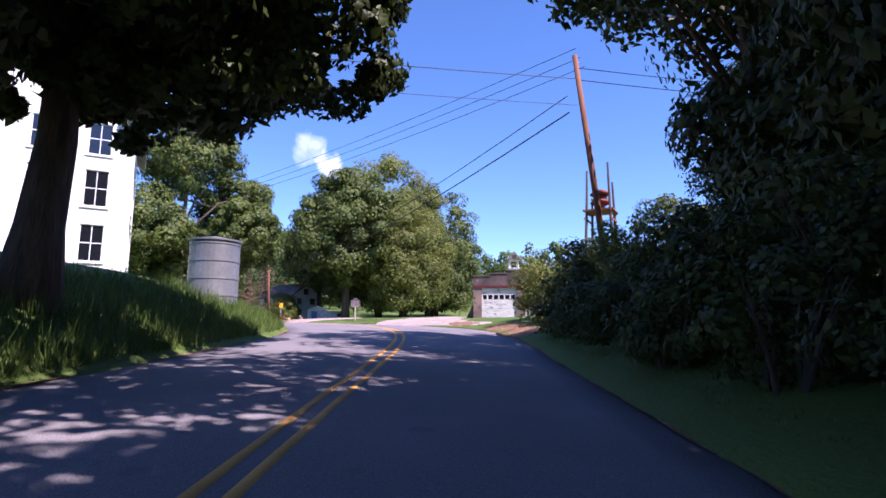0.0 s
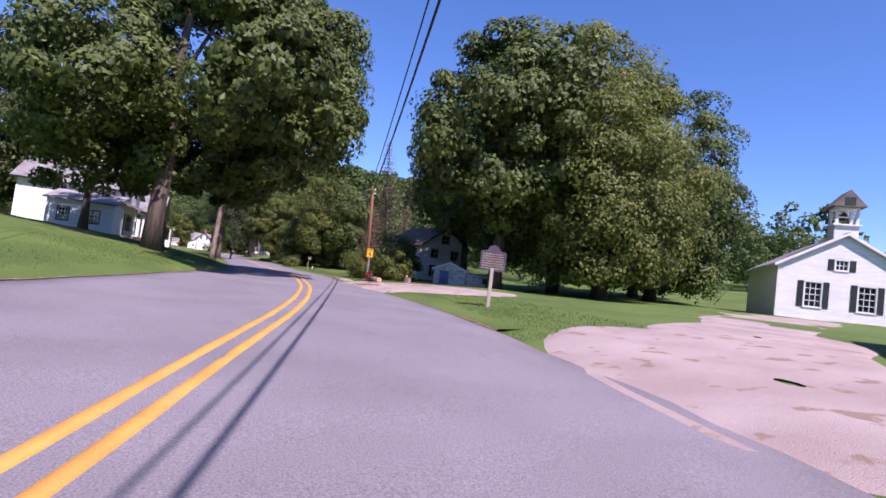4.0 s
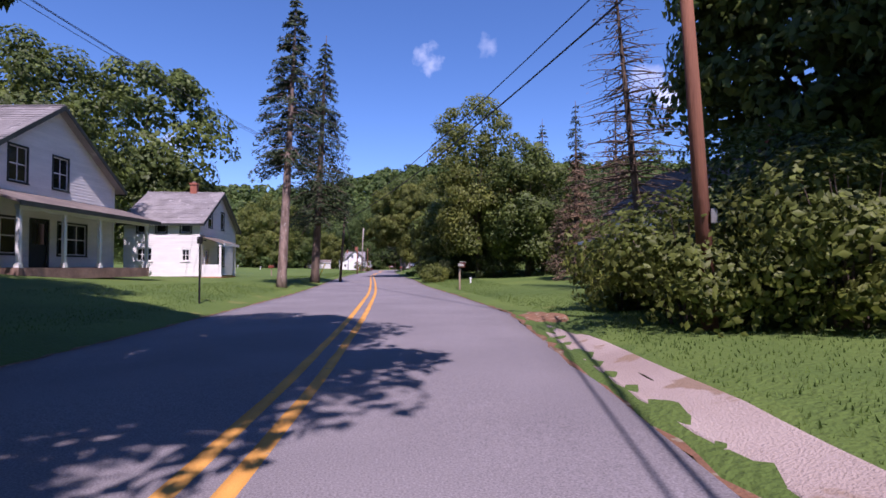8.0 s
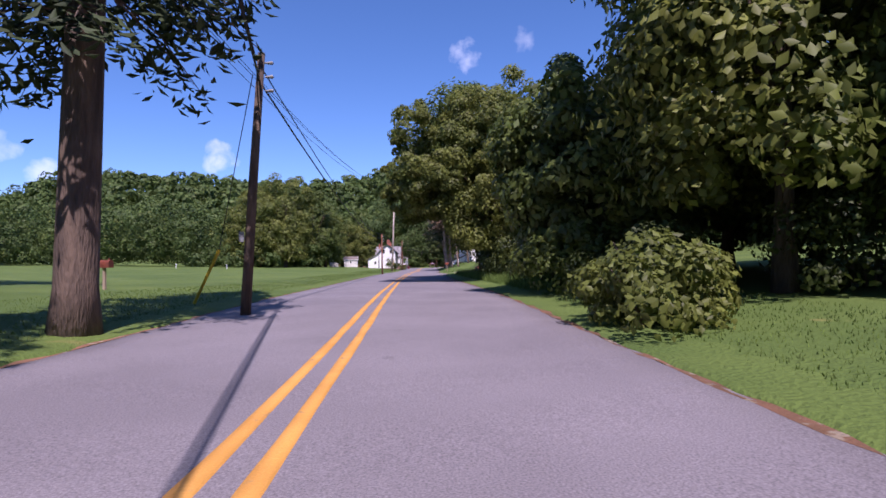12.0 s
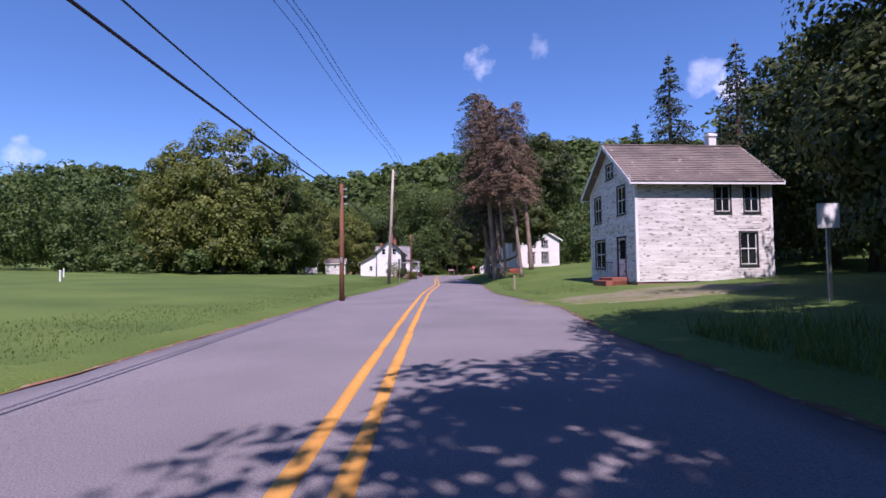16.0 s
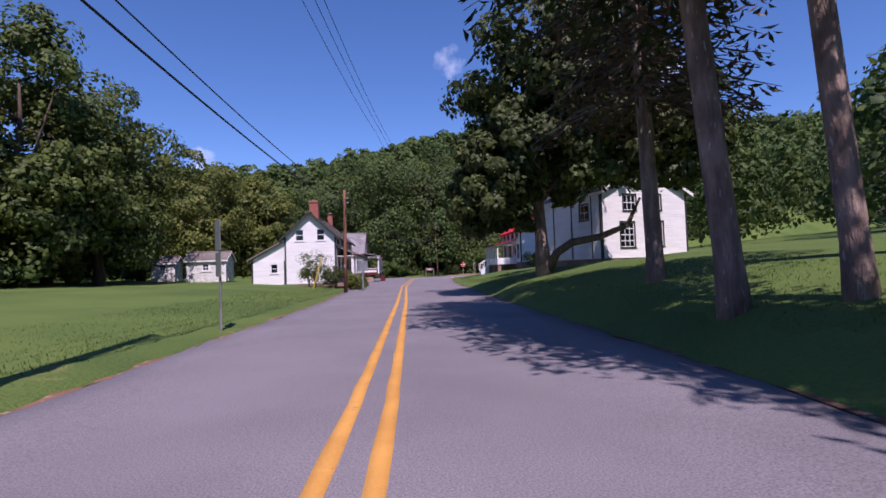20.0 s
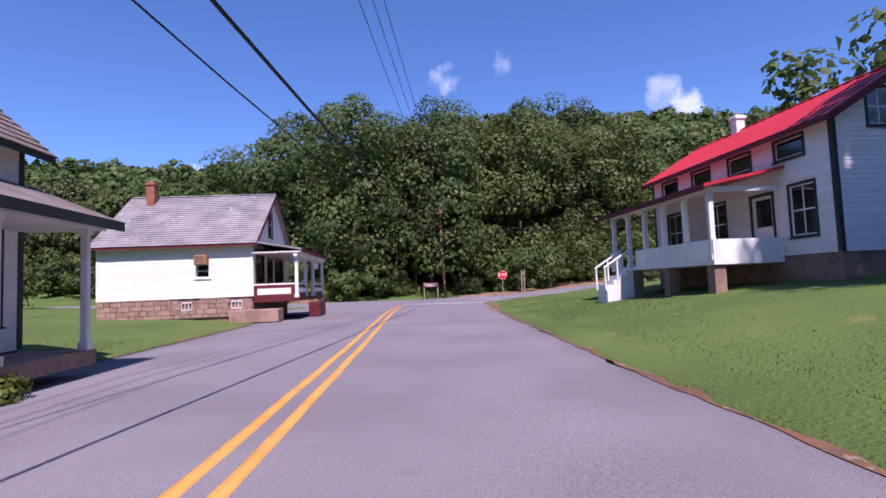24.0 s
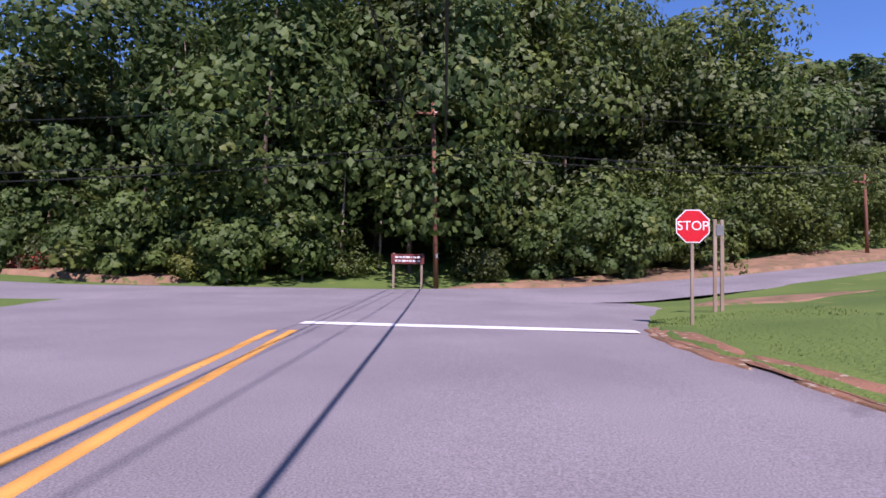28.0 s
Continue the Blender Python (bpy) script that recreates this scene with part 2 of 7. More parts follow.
M_SIGN_BROWN = mat("maroon_brown_painted_board", (0.17, 0.035, 0.03), 0.6, (0.12, 0.03, 0.026), 2, 20, 0.2)
M_SIGN_BLUE = mat("dark_cast_plaque", (0.09, 0.075, 0.10), 0.5, (0.06, 0.05, 0.07), 2, 20, 0.2)
M_BLACK = mat("black_paint", (0.015, 0.015, 0.016), 0.5, None, 2, 20, 0)
M_GREEN_DOOR = mat("dark_green_door", (0.02, 0.05, 0.06), 0.5, (0.015, 0.04, 0.05), 2, 20, 0.1)
M_WOODCUT = mat("fresh_cut_wood", (0.62, 0.36, 0.20), 0.85, (0.50, 0.27, 0.15), 4, 30, 0.3)
M_PLANK = mat("orange_brown_boards", (0.42, 0.20, 0.08), 0.85, (0.30, 0.14, 0.06), 3, 25, 0.3)
# near-black colour stands in for the darkness of unlit rooms
M_INTERIOR = mat("painted_dim_interior", (0.05, 0.05, 0.055), 0.9, None, 1, 8, 0)
M_CURTAIN = mat("pale_curtain", (0.5, 0.5, 0.52), 0.9, None, 3, 20, 0)
M_YELLOW_GUY = mat("yellow_guard_plastic", (0.75, 0.5, 0.03), 0.5, None, 3, 20, 0)
M_GLASS = mat("window_glass", (0.012, 0.014, 0.018), 0.06, (0.01, 0.012, 0.016), 1, 6, 0, spec=0.8)


# ---- building helpers ----
def part(name, bm, material, parent=None, label="", smooth=False):
    me = bpy.data.meshes.new(name)
    bm.to_mesh(me)
    bm.free()
    me.materials.append(material)
    if smooth:
        me.polygons.foreach_set("use_smooth", [True] * len(me.polygons))
    ob = new(name, me)
    if parent:
        ob.parent = parent
    if label:
        ob["label"] = label
    return ob


def raw(name, verts, faces, material, parent=None, label="", smooth=False):
    """A mesh from numpy arrays: faces all of one size."""
    me = bpy.data.meshes.new(name)
    verts = np.ascontiguousarray(verts, dtype=np.float32)
    faces = np.ascontiguousarray(faces, dtype=np.int32)
    k = faces.shape[1]
    me.vertices.add(len(verts))
    me.vertices.foreach_set("co", verts.ravel())
    me.loops.add(faces.size)
    me.loops.foreach_set("vertex_index", faces.ravel())
    me.polygons.add(len(faces))
    me.polygons.foreach_set("loop_start", np.arange(0, faces.size, k, dtype=np.int32))
    me.polygons.foreach_set("loop_total", np.full(len(faces), k, dtype=np.int32))
    if smooth:
        me.polygons.foreach_set("use_smooth", np.ones(len(faces), dtype=bool))
    me.update(calc_edges=True)
    me.materials.append(material)
    ob = new(name, me)
    if parent:
        ob.parent = parent
    if label:
        ob["label"] = label
    return ob


def thing(name, x, y, z, rz=0.0, label="", category="", group="", kind=""):
    ob = new(name)
    ob.empty_display_size = 0.2
    ob.matrix_world = pose(x, y, z, 0, 0, rz)
    return tagged(ob, label, category, group, kind)


def box(bm, x0, x1, y0, y1, z0, z1, m=None):
    vs = [bm.verts.new(Vector(c) if m is None else m @ Vector(c)) for c in
          ((x0, y0, z0), (x1, y0, z0), (x1, y1, z0), (x0, y1, z0), (x0, y0, z1), (x1, y0, z1), (x1, y1, z1), (x0, y1, z1))]
    for f in ((3, 2, 1, 0), (4, 5, 6, 7), (0, 1, 5, 4), (1, 2, 6, 5), (2, 3, 7, 6), (3, 0, 4, 7)):
        bm.faces.new([vs[i] for i in f])


def boxes(*args, bevel=0.0):
    bm = bmesh.new()
    for a in args:
        box(bm, *a)
    if bevel:
        bmesh.ops.bevel(bm, geom=bm.edges[:], offset=bevel, segments=1, affect="EDGES")
    return bm


def prism(bm, outline, a0, a1, axis="y"):
    """The outline (pairs), drawn out along an axis: for 'y' the pairs are x, z; for 'x' they are y, z; for 'z' they are x, y."""
    def v(p, a):
        return {"y": (p[0], a, p[1]), "x": (a, p[0], p[1]), "z": (p[0], p[1], a)}[axis]
    lo = [bm.verts.new(v(p, a0)) for p in outline]
    hi = [bm.verts.new(v(p, a1)) for p in outline]
    bm.faces.new(lo)
    bm.faces.new(hi[::-1])
    n = len(outline)
    for i in range(n):
        bm.faces.new((lo[i], hi[i], hi[(i + 1) % n], lo[(i + 1) % n]))
    bmesh.ops.recalc_face_normals(bm, faces=bm.faces[:])


def tube(bm, points, radii, sides=8):
    """A tapered tube along points."""
    rings = []
    for i, p in enumerate(points):
        p = Vector(p)
        d = (Vector(points[min(i + 1, len(points) - 1)]) - Vector(points[max(i - 1, 0)])).normalized()
        a = d.cross(Vector((0.31, 0.95, 0.05))).normalized()
        b = d.cross(a)
        rings.append([bm.verts.new(p + (a * math.cos(2 * math.pi * k / sides) + b * math.sin(2 * math.pi * k / sides)) * radii[i]) for k in range(sides)])
    for r0, r1 in zip(rings, rings[1:]):
        for k in range(sides):
            bm.faces.new((r0[k], r0[(k + 1) % sides], r1[(k + 1) % sides], r1[k]))
    bm.faces.new(rings[0][::-1])
    bm.faces.new(rings[-1])


def leaf_cards(points, normals, size, rng, aspect=0.62):
    """Folded leaf shapes (two triangles) at points, facing roughly along normals."""
    n = len(points)
    nr = normals + rng.normal(0, 0.36, (n, 3))
    nr /= np.linalg.norm(nr, axis=1, keepdims=True) + 1e-9
    t = np.cross(nr, rng.normal(0, 1, (n, 3)))
    t /= np.linalg.norm(t, axis=1, keepdims=True) + 1e-9
    b = np.cross(nr, t)
    s = (size * rng.uniform(0.6, 1.35, n))[:, None]
    v = np.stack([points + t * s * 0.5, points + b * s * 0.5 * aspect - nr * s * 0.12, points - t * s * 0.5, points - b * s * 0.5 * aspect - nr * s * 0.12], 1)
    base = np.arange(n)[:, None] * 4
    return v.reshape(-1, 3), np.concatenate([base + [0, 1, 2], base + [0, 2, 3]], 1).reshape(-1, 3)


def sphere_points(n, rng):
    p = rng.normal(0, 1, (n, 3))
    return p / np.linalg.norm(p, axis=1, keepdims=True)


def crown_points(centre, radii, clumps, per, rng, clump_r=0.27, low=-0.9, inner=0.22, skirt=0.0):
    """Points and outward directions in a crown of uneven clumps; the skirt is the share of low clumps that hang near the ground."""
    centre, radii = np.array(centre, float), np.array(radii, float)
    d = sphere_points(clumps * 3, rng)
    d = d[d[:, 2] > low][:clumps]
    deep = np.where(rng.random(len(d)) < inner, rng.uniform(0.3, 0.6, len(d)), rng.uniform(0.68, 0.98, len(d)))
    cc = d * deep[:, None] * radii
    m = int(skirt * clumps)
    if m:
        a, hh = rng.uniform(0, 2 * np.pi, m), rng.uniform(-0.95, -0.25, m)
        ring = (0.92 - 0.35 * (np.abs(hh) - 0.25)) * rng.uniform(0.7, 1.0, m)
        cc = np.concatenate([cc, np.stack([np.cos(a) * ring, np.sin(a) * ring, hh], 1) * radii])
        d = np.concatenate([d, np.stack([np.cos(a), np.sin(a), 0.1 + 0 * a], 1)])
    rr = clump_r * radii.mean() * rng.uniform(0.6, 1.35, len(d))
    q = sphere_points(len(d) * per, rng)
    which = np.repeat(np.arange(len(d)), per)
    q[:, 2] = np.where(q[:, 2] < -0.75, -q[:, 2], q[:, 2])
    depth = rng.uniform(0.35, 1.1, len(q)) ** 0.45
    pts = cc[which] + q * (depth * rr[which])[:, None] * np.array((1.08, 1.08, 0.92))
    return pts + centre, q * 0.85 + d[which] * 0.45 + np.array((0, 0, 0.12))


def broad_tree(name, x, y, z, height, spread, leaf, material, label, seed, trunk_r=0.3, bole=0.22, clumps=90, per=190, lean=(0, 0), squash=(1, 1), bark=None, group="", lobes=None, low=-0.92, clump_r=0.2, skirt=None, solid=2.1):
    """A broad-leaved tree: tapered trunk, limbs, a crown of clumps of leaves."""
    rng = np.random.default_rng(seed)
    tree = thing(name, x, y, z, 0, label, "tree", group)
    bm = bmesh.new()
    top = height * 0.72
    pts, rad = [], []
    for i in range(7):
        f = i / 6
        pts.append((lean[0] * f + rng.normal(0, 0.012) * height * f, lean[1] * f + rng.normal(0, 0.012) * height * f, top * f - 0.3))
        rad.append(trunk_r * (1.35 if i == 0 else 1) * (1 - 0.8 * f))
    tube(bm, pts, rad, 9)
    part("trunk", bm, bark or M_BARK, tree, smooth=True)
    cz = height * (bole + (1 - bole) / 2)
    rz = height * (1 - bole) / 2
    crowns = lobes or [(lean[0], lean[1], cz, spread / 2 * squash[0], spread / 2 * squash[1], rz, 1.0)]
    for k in range(7):
        bm = bmesh.new()
        f = rng.uniform(0.28, 0.85)
        a = k * 2.4 + rng.uniform(-0.4, 0.4)
        start = Vector((lean[0] * f, lean[1] * f, top * f))
        c = crowns[k % len(crowns)]
        end = Vector((c[0] + math.cos(a) * c[3] * 0.7, c[1] + math.sin(a) * c[4] * 0.7, c[2] + rng.uniform(-0.3, 0.4) * c[5]))
        mid = start.lerp(end, 0.5) + Vector((0, 0, 0.06 * height))
        r = trunk_r * (1 - 0.75 * f) * 0.5
        tube(bm, [start, mid, end], [r, r * 0.6, r * 0.15], 6)
        part("limb", bm, bark or M_BARK, tree, smooth=True)
    P, N = [], []
    for c in crowns:
        p, nn = crown_points(c[:3], c[3:6], int(clumps * c[6]), per, rng, clump_r, low, 0.22, (0.7 if bole < 0.15 else 0.0) if skirt is None else skirt)
        P.append(p), N.append(nn)
    P, N = np.concatenate(P), np.concatenate(N)
    ok = P[:, 2] > 0.25
    skin = sum(12.6 * ((c[3] + c[4] + c[5]) / 3) ** 2 for c in crowns)
    leaf = min(0.55, max(leaf, math.sqrt(solid * skin / (0.31 * len(P)))))
    v, f = leaf_cards(P[ok], N[ok], leaf, rng)
    raw("crown", v, f, material, tree)
    return tree


def conifer(name, x, y, z, height, spread, material, label, seed, trunk_r=0.25, bare=0.12, whorls=34, arms=7, droop=0.35, leaf=0.4, dense=26, lean=(0, 0), bark=None, group="", top_round=0.0):
    """A spruce: straight trunk, whorls of drooping branches with needle sprays."""
    rng = np.random.default_rng(seed)
    tree = thing(name, x, y, z, 0, label, "tree", group)
    bm = bmesh.new()
    pts = [(lean[0] * f, lean[1] * f, height * f - 0.3 * (f == 0)) for f in (0, 0.04, 0.3, 0.6, 0.85, 1)]
    tube(bm, pts, [trunk_r * 1.35, trunk_r, trunk_r * 0.85, trunk_r * 0.55, trunk_r * 0.25, 0.02], 9)
    part("trunk", bm, bark or M_BARK, tree, smooth=True)
    bm = bmesh.new()
    P, N = [], []
    for w in range(whorls):
        f = bare + (0.985 - bare) * (w + rng.uniform(-0.3, 0.3)) / whorls
        f = min(max(f, bare), 0.985)
        shape = (1 - f) ** (0.75 - 0.3 * top_round) * (0.75 + 0.25 * min(1, (f - bare) / 0.15 + 0.2))
        for a in range(arms):
            if rng.random() < 0.12:
                continue
            L = max(0.3, spread / 2 * shape * rng.uniform(0.6, 1.12))
            ang = rng.uniform(0, 2 * math.pi)
            s = Vector((lean[0] * f, lean[1] * f, height * f))
            d = Vector((math.cos(ang), math.sin(ang), 0))
            mid = s + d * L * 0.55 + Vector((0, 0, -droop * L * 0.28))
            end = s + d * L + Vector((0, 0, -droop * L * rng.uniform(0.5, 0.9)))
            r = 0.012 + 0.018 * L / max(spread / 2, 1)
            tube(bm, [s, mid, end], [r * 1.6, r, r * 0.3], 4)
            k = max(2, int(dense * L / (spread / 2)))
            u = rng.uniform(0.18, 1.0, k) ** 0.8
            A, B, C = np.array(s), np.array(mid), np.array(end)
            p = ((1 - u) ** 2)[:, None] * A + (2 * u * (1 - u))[:, None] * B + (u ** 2)[:, None] * C
            side = np.array((-d.y, d.x, 0))
            p = p + side * (rng.normal(0, 0.16, k) * L * (1.1 - u * 0.5))[:, None] + np.array((0, 0, -1)) * (np.abs(rng.normal(0, 0.10, k)) * L)[:, None]
            P.append(p)
            N.append(np.tile((d.x * 0.4, d.y * 0.4, 0.8), (k, 1)))
    part("branch_whorl", bm, bark or M_BARK, tree)
    if dense > 2:
        v, f = leaf_cards(np.concatenate(P), np.concatenate(N), leaf, rng, 0.3)
        raw("needles", v, f, material, tree)
    return tree


def bush(name, x, y, z, w, d, h, leaf, material, label, seed, clumps=26, per=150, group="", stems=True):
    rng = np.random.default_rng(seed)
    shrub = thing(name, x, y, z, 0, label, "bush", group)
    p, nn = crown_points((0, 0, h * 0.42), (w / 2, d / 2, h * 0.58), clumps, per, rng, 0.33, -0.9, 0.35)
    ok = p[:, 2] > 0.02
    v, f = leaf_cards(p[ok], nn[ok], leaf, rng)
    raw("foliage", v, f, material, shrub)
    if stems:
        bm = bmesh.new()
        for k in range(9):
            a, r = rng.uniform(0, 6.28), rng.uniform(0.3, 0.75)
            tube(bm, [(math.cos(a) * w * 0.08, math.sin(a) * d * 0.08, -0.1), (math.cos(a) * w * 0.25 * r, math.sin(a) * d * 0.25 * r, h * 0.4), (math.cos(a) * w * 0.45 * r, math.sin(a) * d * 0.45 * r, h * 0.8)], [0.035, 0.022, 0.008], 5)
        part("woody_base", bm, M_BARK, shrub)
    return shrub

# ---- the plan ----
Y_START, Y_END = -75.0, 250.0
LINE_GAP = 0.38
CENTRE = [(-200, -160), (-100, -70), (-75, -47.6), (-60, -34.0), (-50, -24.9), (-46, -21.2), (-42.8, -18.1), (-40, -15.75), (-36.5, -13.15), (-34, -11.45), (-31.1, -10.0), (-28.5, -8.95), (-25.2, -7.75), (-22.5, -6.85), (-19.4, -6.05), (-17.2, -5.5), (-15.1, -4.95), (-10.5, -3.6), (-4, -2.2), (2, -1.2), (5.3, -0.8), (8.8, -0.42), (14.5, 0.2),
          (20, 0.5), (28, 0.72), (36, 0.8), (45, 0.85), (60, 0.6), (77, 0.19), (90, -0.1), (103, -0.19), (115, -0.21), (133, -0.1), (142, 0.25), (151, 0.6), (172, 0.58), (198, 0.35), (203, 0.5), (214, 0.75), (225, 0.9), (231.6, 1.0), (238, 1.25), (245.5, 1.66), (300, 5)]
ROAD_Z = [(-300, -17), (-140, -7), (-80, -3.2), (-54, -1.58), (-50, -1.32), (-46, -1.07), (-42.3, -0.85), (-38.4, -0.64), (-34.5, -0.47), (-30.7, -0.36), (-26.8, -0.3), (-22.6, -0.26), (-18, -0.22), (-8, -0.08), (0, 0), (40, -0.12), (55, -0.1), (67, 0.1), (90, 0), (400, 0)]
EDGE_L = [(-200, -6.0), (-46, -5.6), (-37, -5.3), (-29, -5.5), (-22, -5.4), (-17, -5.8), (-10, -6.2), (0, -5.6), (7, -5.1), (10, -4.7), (30, -4.6), (50, -4.4), (62, -4.1), (80, -4.1), (120, -4.2), (140, -3.9), (176, -3.9), (190, -4.5), (205, -6.2), (224, -6.4), (236, -7.0), (246, -10.6), (252, -16.8), (300, -18)]
EDGE_R = [(-200, 6.0), (-45, 5.8), (-38, 6.4), (-31, 6.5), (-26, 6.3), (-18, 6.4), (-14, 5.9), (-9, 5.4), (-3, 4.7), (2.5, 4.0), (7.4, 3.4), (13, 3.2), (20, 3.6), (30, 4.7), (40, 4.5), (55, 4.0), (80, 4.3), (111, 4.4), (119, 5.2), (124, 4.8), (131, 4.1), (154, 4.3), (174, 4.4), (188, 4.9), (208, 5.2), (224, 5.9), (238, 6.9), (244, 7.1), (247.3, 8.3), (252, 11), (256, 15), (300, 15)]
LEFT = [(-120, (-0.12, 0.7, 1.5, 2.5, 4, 2, 4, 13, 13)), (-60, (-0.12, 0.8, 1.7, 2.6, 4, 3, 4, 13, 13)), (-36, (-0.12, 0.6, 1.9, 2.6, 3, 3, 4, 13, 13)), (-18, (-0.12, 0.3, 1.0, 1.9, 2.8, 3, 4, 13, 13)), (5, (-0.12, 0.35, 1.0, 1.7, 2.6, 3, 4, 13, 13)), (32, (-0.12, 0.3, 0.9, 1.6, 2.2, 3, 4, 13, 13)),
        (50, (-0.12, 0.15, 0.6, 0.9, 1.2, 2, 4, 13, 13)), (90, (-0.12, 0.1, 0.25, 0.4, 0.8, 1.6, 3.5, 12, 14)), (150, (-0.12, 0.15, 0.35, 0.6, 1, 2, 4, 13, 13)), (200, (-0.12, 0.2, 0.5, 0.9, 1.4, 2, 4, 13, 13)), (230, (-0.12, 0.05, 0.3, 0.6, 1.2, 2, 4, 13, 13)), (256, (-0.12, 0.0, 0.1, 0.3, 0.9, 2, 4, 13, 13))]
RIGHT = [(-120, (-0.12, 0.4, 1.2, 2, 3.5, 5, 9, 20, 18)), (-45, (-0.12, 0.3, 0.9, 1.4, 2.2, 5, 9, 20, 18)), (-20, (-0.12, 0.15, 0.6, 0.75, 1.2, 3, 8, 20, 18)), (10, (-0.12, 0.25, 0.5, 0.7, 1.1, 2, 8, 20, 18)), (45, (-0.12, 0.08, 0.25, 0.5, 1, 3, 9, 20, 18)), (85, (-0.12, 0.1, 0.4, 0.8, 1.5, 4, 9, 20, 18)),
         (125, (-0.12, 0.1, 0.45, 0.7, 1.2, 4, 9, 20, 18)), (165, (-0.12, 0.65, 1.55, 1.9, 3, 5, 9, 20, 18)), (205, (-0.12, 0.25, 1.0, 1.6, 2.6, 5, 9, 20, 18)), (235, (-0.12, 0.08, 0.6, 1.3, 2.6, 5, 9, 20, 18)), (256, (-0.12, 0, 0.2, 0.8, 2.5, 5, 9, 20, 18))]
HOUSE_A = (10.77, 126.9, 4.6)
HOUSE_B = (13.2, 181.6, 18.0)
HOUSE_C = (-22.3, 36.6, -6.0)
HOUSE_D = (-17.1, 54.4, 0.0)
HOUSE_F = (-10.4, 198.0, 0.0)
HOUSE_G = (14.65, 213.9, 2.5)
HOUSE_H = (17.6, 37.0, 8.0)
STORE = (-14.2, 229.0, 0.0)
GARAGE = (7.3, -20.4, -53.0)
SCHOOL = (35.6, 4.8, -43.0)
# spots with no grass: x, y, radius
BARE = [(7, -15, 3.2), (12, -10, 3.2), (17, -7, 3.2), (22, -4, 3.4), (3.6, -18.5, 3.4), (28, -1, 3.6), (6.5, 122, 4.0), (9, 120, 4), (6.9, 5.2, 4.3), (4.4, 8.2, 1.7), (3.9, 10.6, 0.9), (3.8, 12.2, 0.8), (5.6, 8.6, 1.2), (1.5, -14, 1.6), (1.2, -21, 1.8), (-5.0, 233, 3.5)]

# ---- ground, roads ----
def ramp(y, table):
    """Linear between the (y, value) pairs of a table."""
    return np.interp(y, [r[0] for r in table], [r[1] for r in table])


def smooth_table(table, step=2.0, width=5):
    ys = np.arange(table[0][0], table[-1][0] + step, step)
    v = ramp(ys, table)
    k = np.hanning(width + 2)[1:-1]
    pad = width // 2
    v = np.convolve(np.concatenate([np.full(pad, v[0]), v, np.full(pad, v[-1])]), k / k.sum(), "valid")
    return ys, v


CY, CX = smooth_table(CENTRE, 2.0, 5)
ZY, ZZ = smooth_table(ROAD_Z, 3.0, 7)


def road_x(y):
    return np.interp(y, CY, CX)


def road_z(y):
    return np.interp(y, ZY, ZZ)


LAT = np.array([4.6, 6, 10, 16, 30, 60, 120, 300, 900])


def side_height(d, y, table):
    ys = np.array([r[0] for r in table], float)
    rows = np.array([r[1] for r in table], float)
    j = np.clip(np.searchsorted(ys, y) - 1, 0, len(ys) - 2)
    f = np.clip((y - ys[j]) / (ys[j + 1] - ys[j]), 0, 1)
    f = f * f * (3 - 2 * f)
    d = np.clip(d, 0, 899.9)
    k = np.clip(np.searchsorted(LAT, d) - 1, 0, len(LAT) - 2)
    g = np.clip((d - LAT[k]) / (LAT[k + 1] - LAT[k]), 0, 1)
    h0 = rows[j, k] * (1 - g) + rows[j, k + 1] * g
    h1 = rows[j + 1, k] * (1 - g) + rows[j + 1, k + 1] * g
    return h0 * (1 - f) + h1 * f


def ground_z(x, y):
    """Height of the ground sheet."""
    x, y = np.asarray(x, float), np.asarray(y, float)
    d = x - road_x(np.clip(y, -150, Y_END + 40))
    h = np.where(d < 0, side_height(-d + ramp(y, EDGE_L) + 4.6, y, LEFT), side_height(d - ramp(y, EDGE_R) + 4.6, y, RIGHT))
    z = road_z(y) + h
    # the wooded slope beyond the junction and the far ridge behind it
    foot = Y_END + 15 + np.interp(x, [-400, -200, -40, 60, 200], [30, 14, 2, 4, 14])
    crest_y = np.interp(x, [-400, -165, -60, 0, 70, 200], [430, 352, 326, 314, 320, 350])
    crest_h = np.interp(x, [-400, -60, 0, 60, 150, 400], [8, 9, 12, 15, 22, 25])
    ridge_h = np.interp(x, [-700, -443, -300, -200, -97, -25, 30, 160, 300, 700], [0, 14, 68, 64, 58, 72, 88, 82, 74, 40])
    u = np.clip((y - foot) / (crest_y - foot), 0, 1)
    far = np.clip((y - crest_y) / (560 - crest_y), 0, 1)
    z = z + crest_h * (u * 0.35 + 0.65 * u * u * (3 - 2 * u)) + (ridge_h - crest_h) * far * far * (3 - 2 * far)
    # the side road climbs to the right
    cy, cz = cross_y(x), cross_z(x)
    w = np.exp(-((y - cy) / 9.0) ** 2) * np.clip((x - 14) / 10, 0, 1)
    z = z * (1 - w) + (cz - 0.05) * w
    return z


def cross_y(x):
    return Y_END + np.interp(x, [-90, -40, -12, 4, 14, 26, 46, 75, 120], [26, 16, 10.5, 9.5, 10, 13.5, 21, 28, 34])


def cross_z(x):
    return np.interp(x, [-90, -40, -12, 4, 14, 26, 46, 75, 120], [2.5, 0.9, 0.1, 0.0, 0.15, 0.9, 2.4, 4.6, 8])


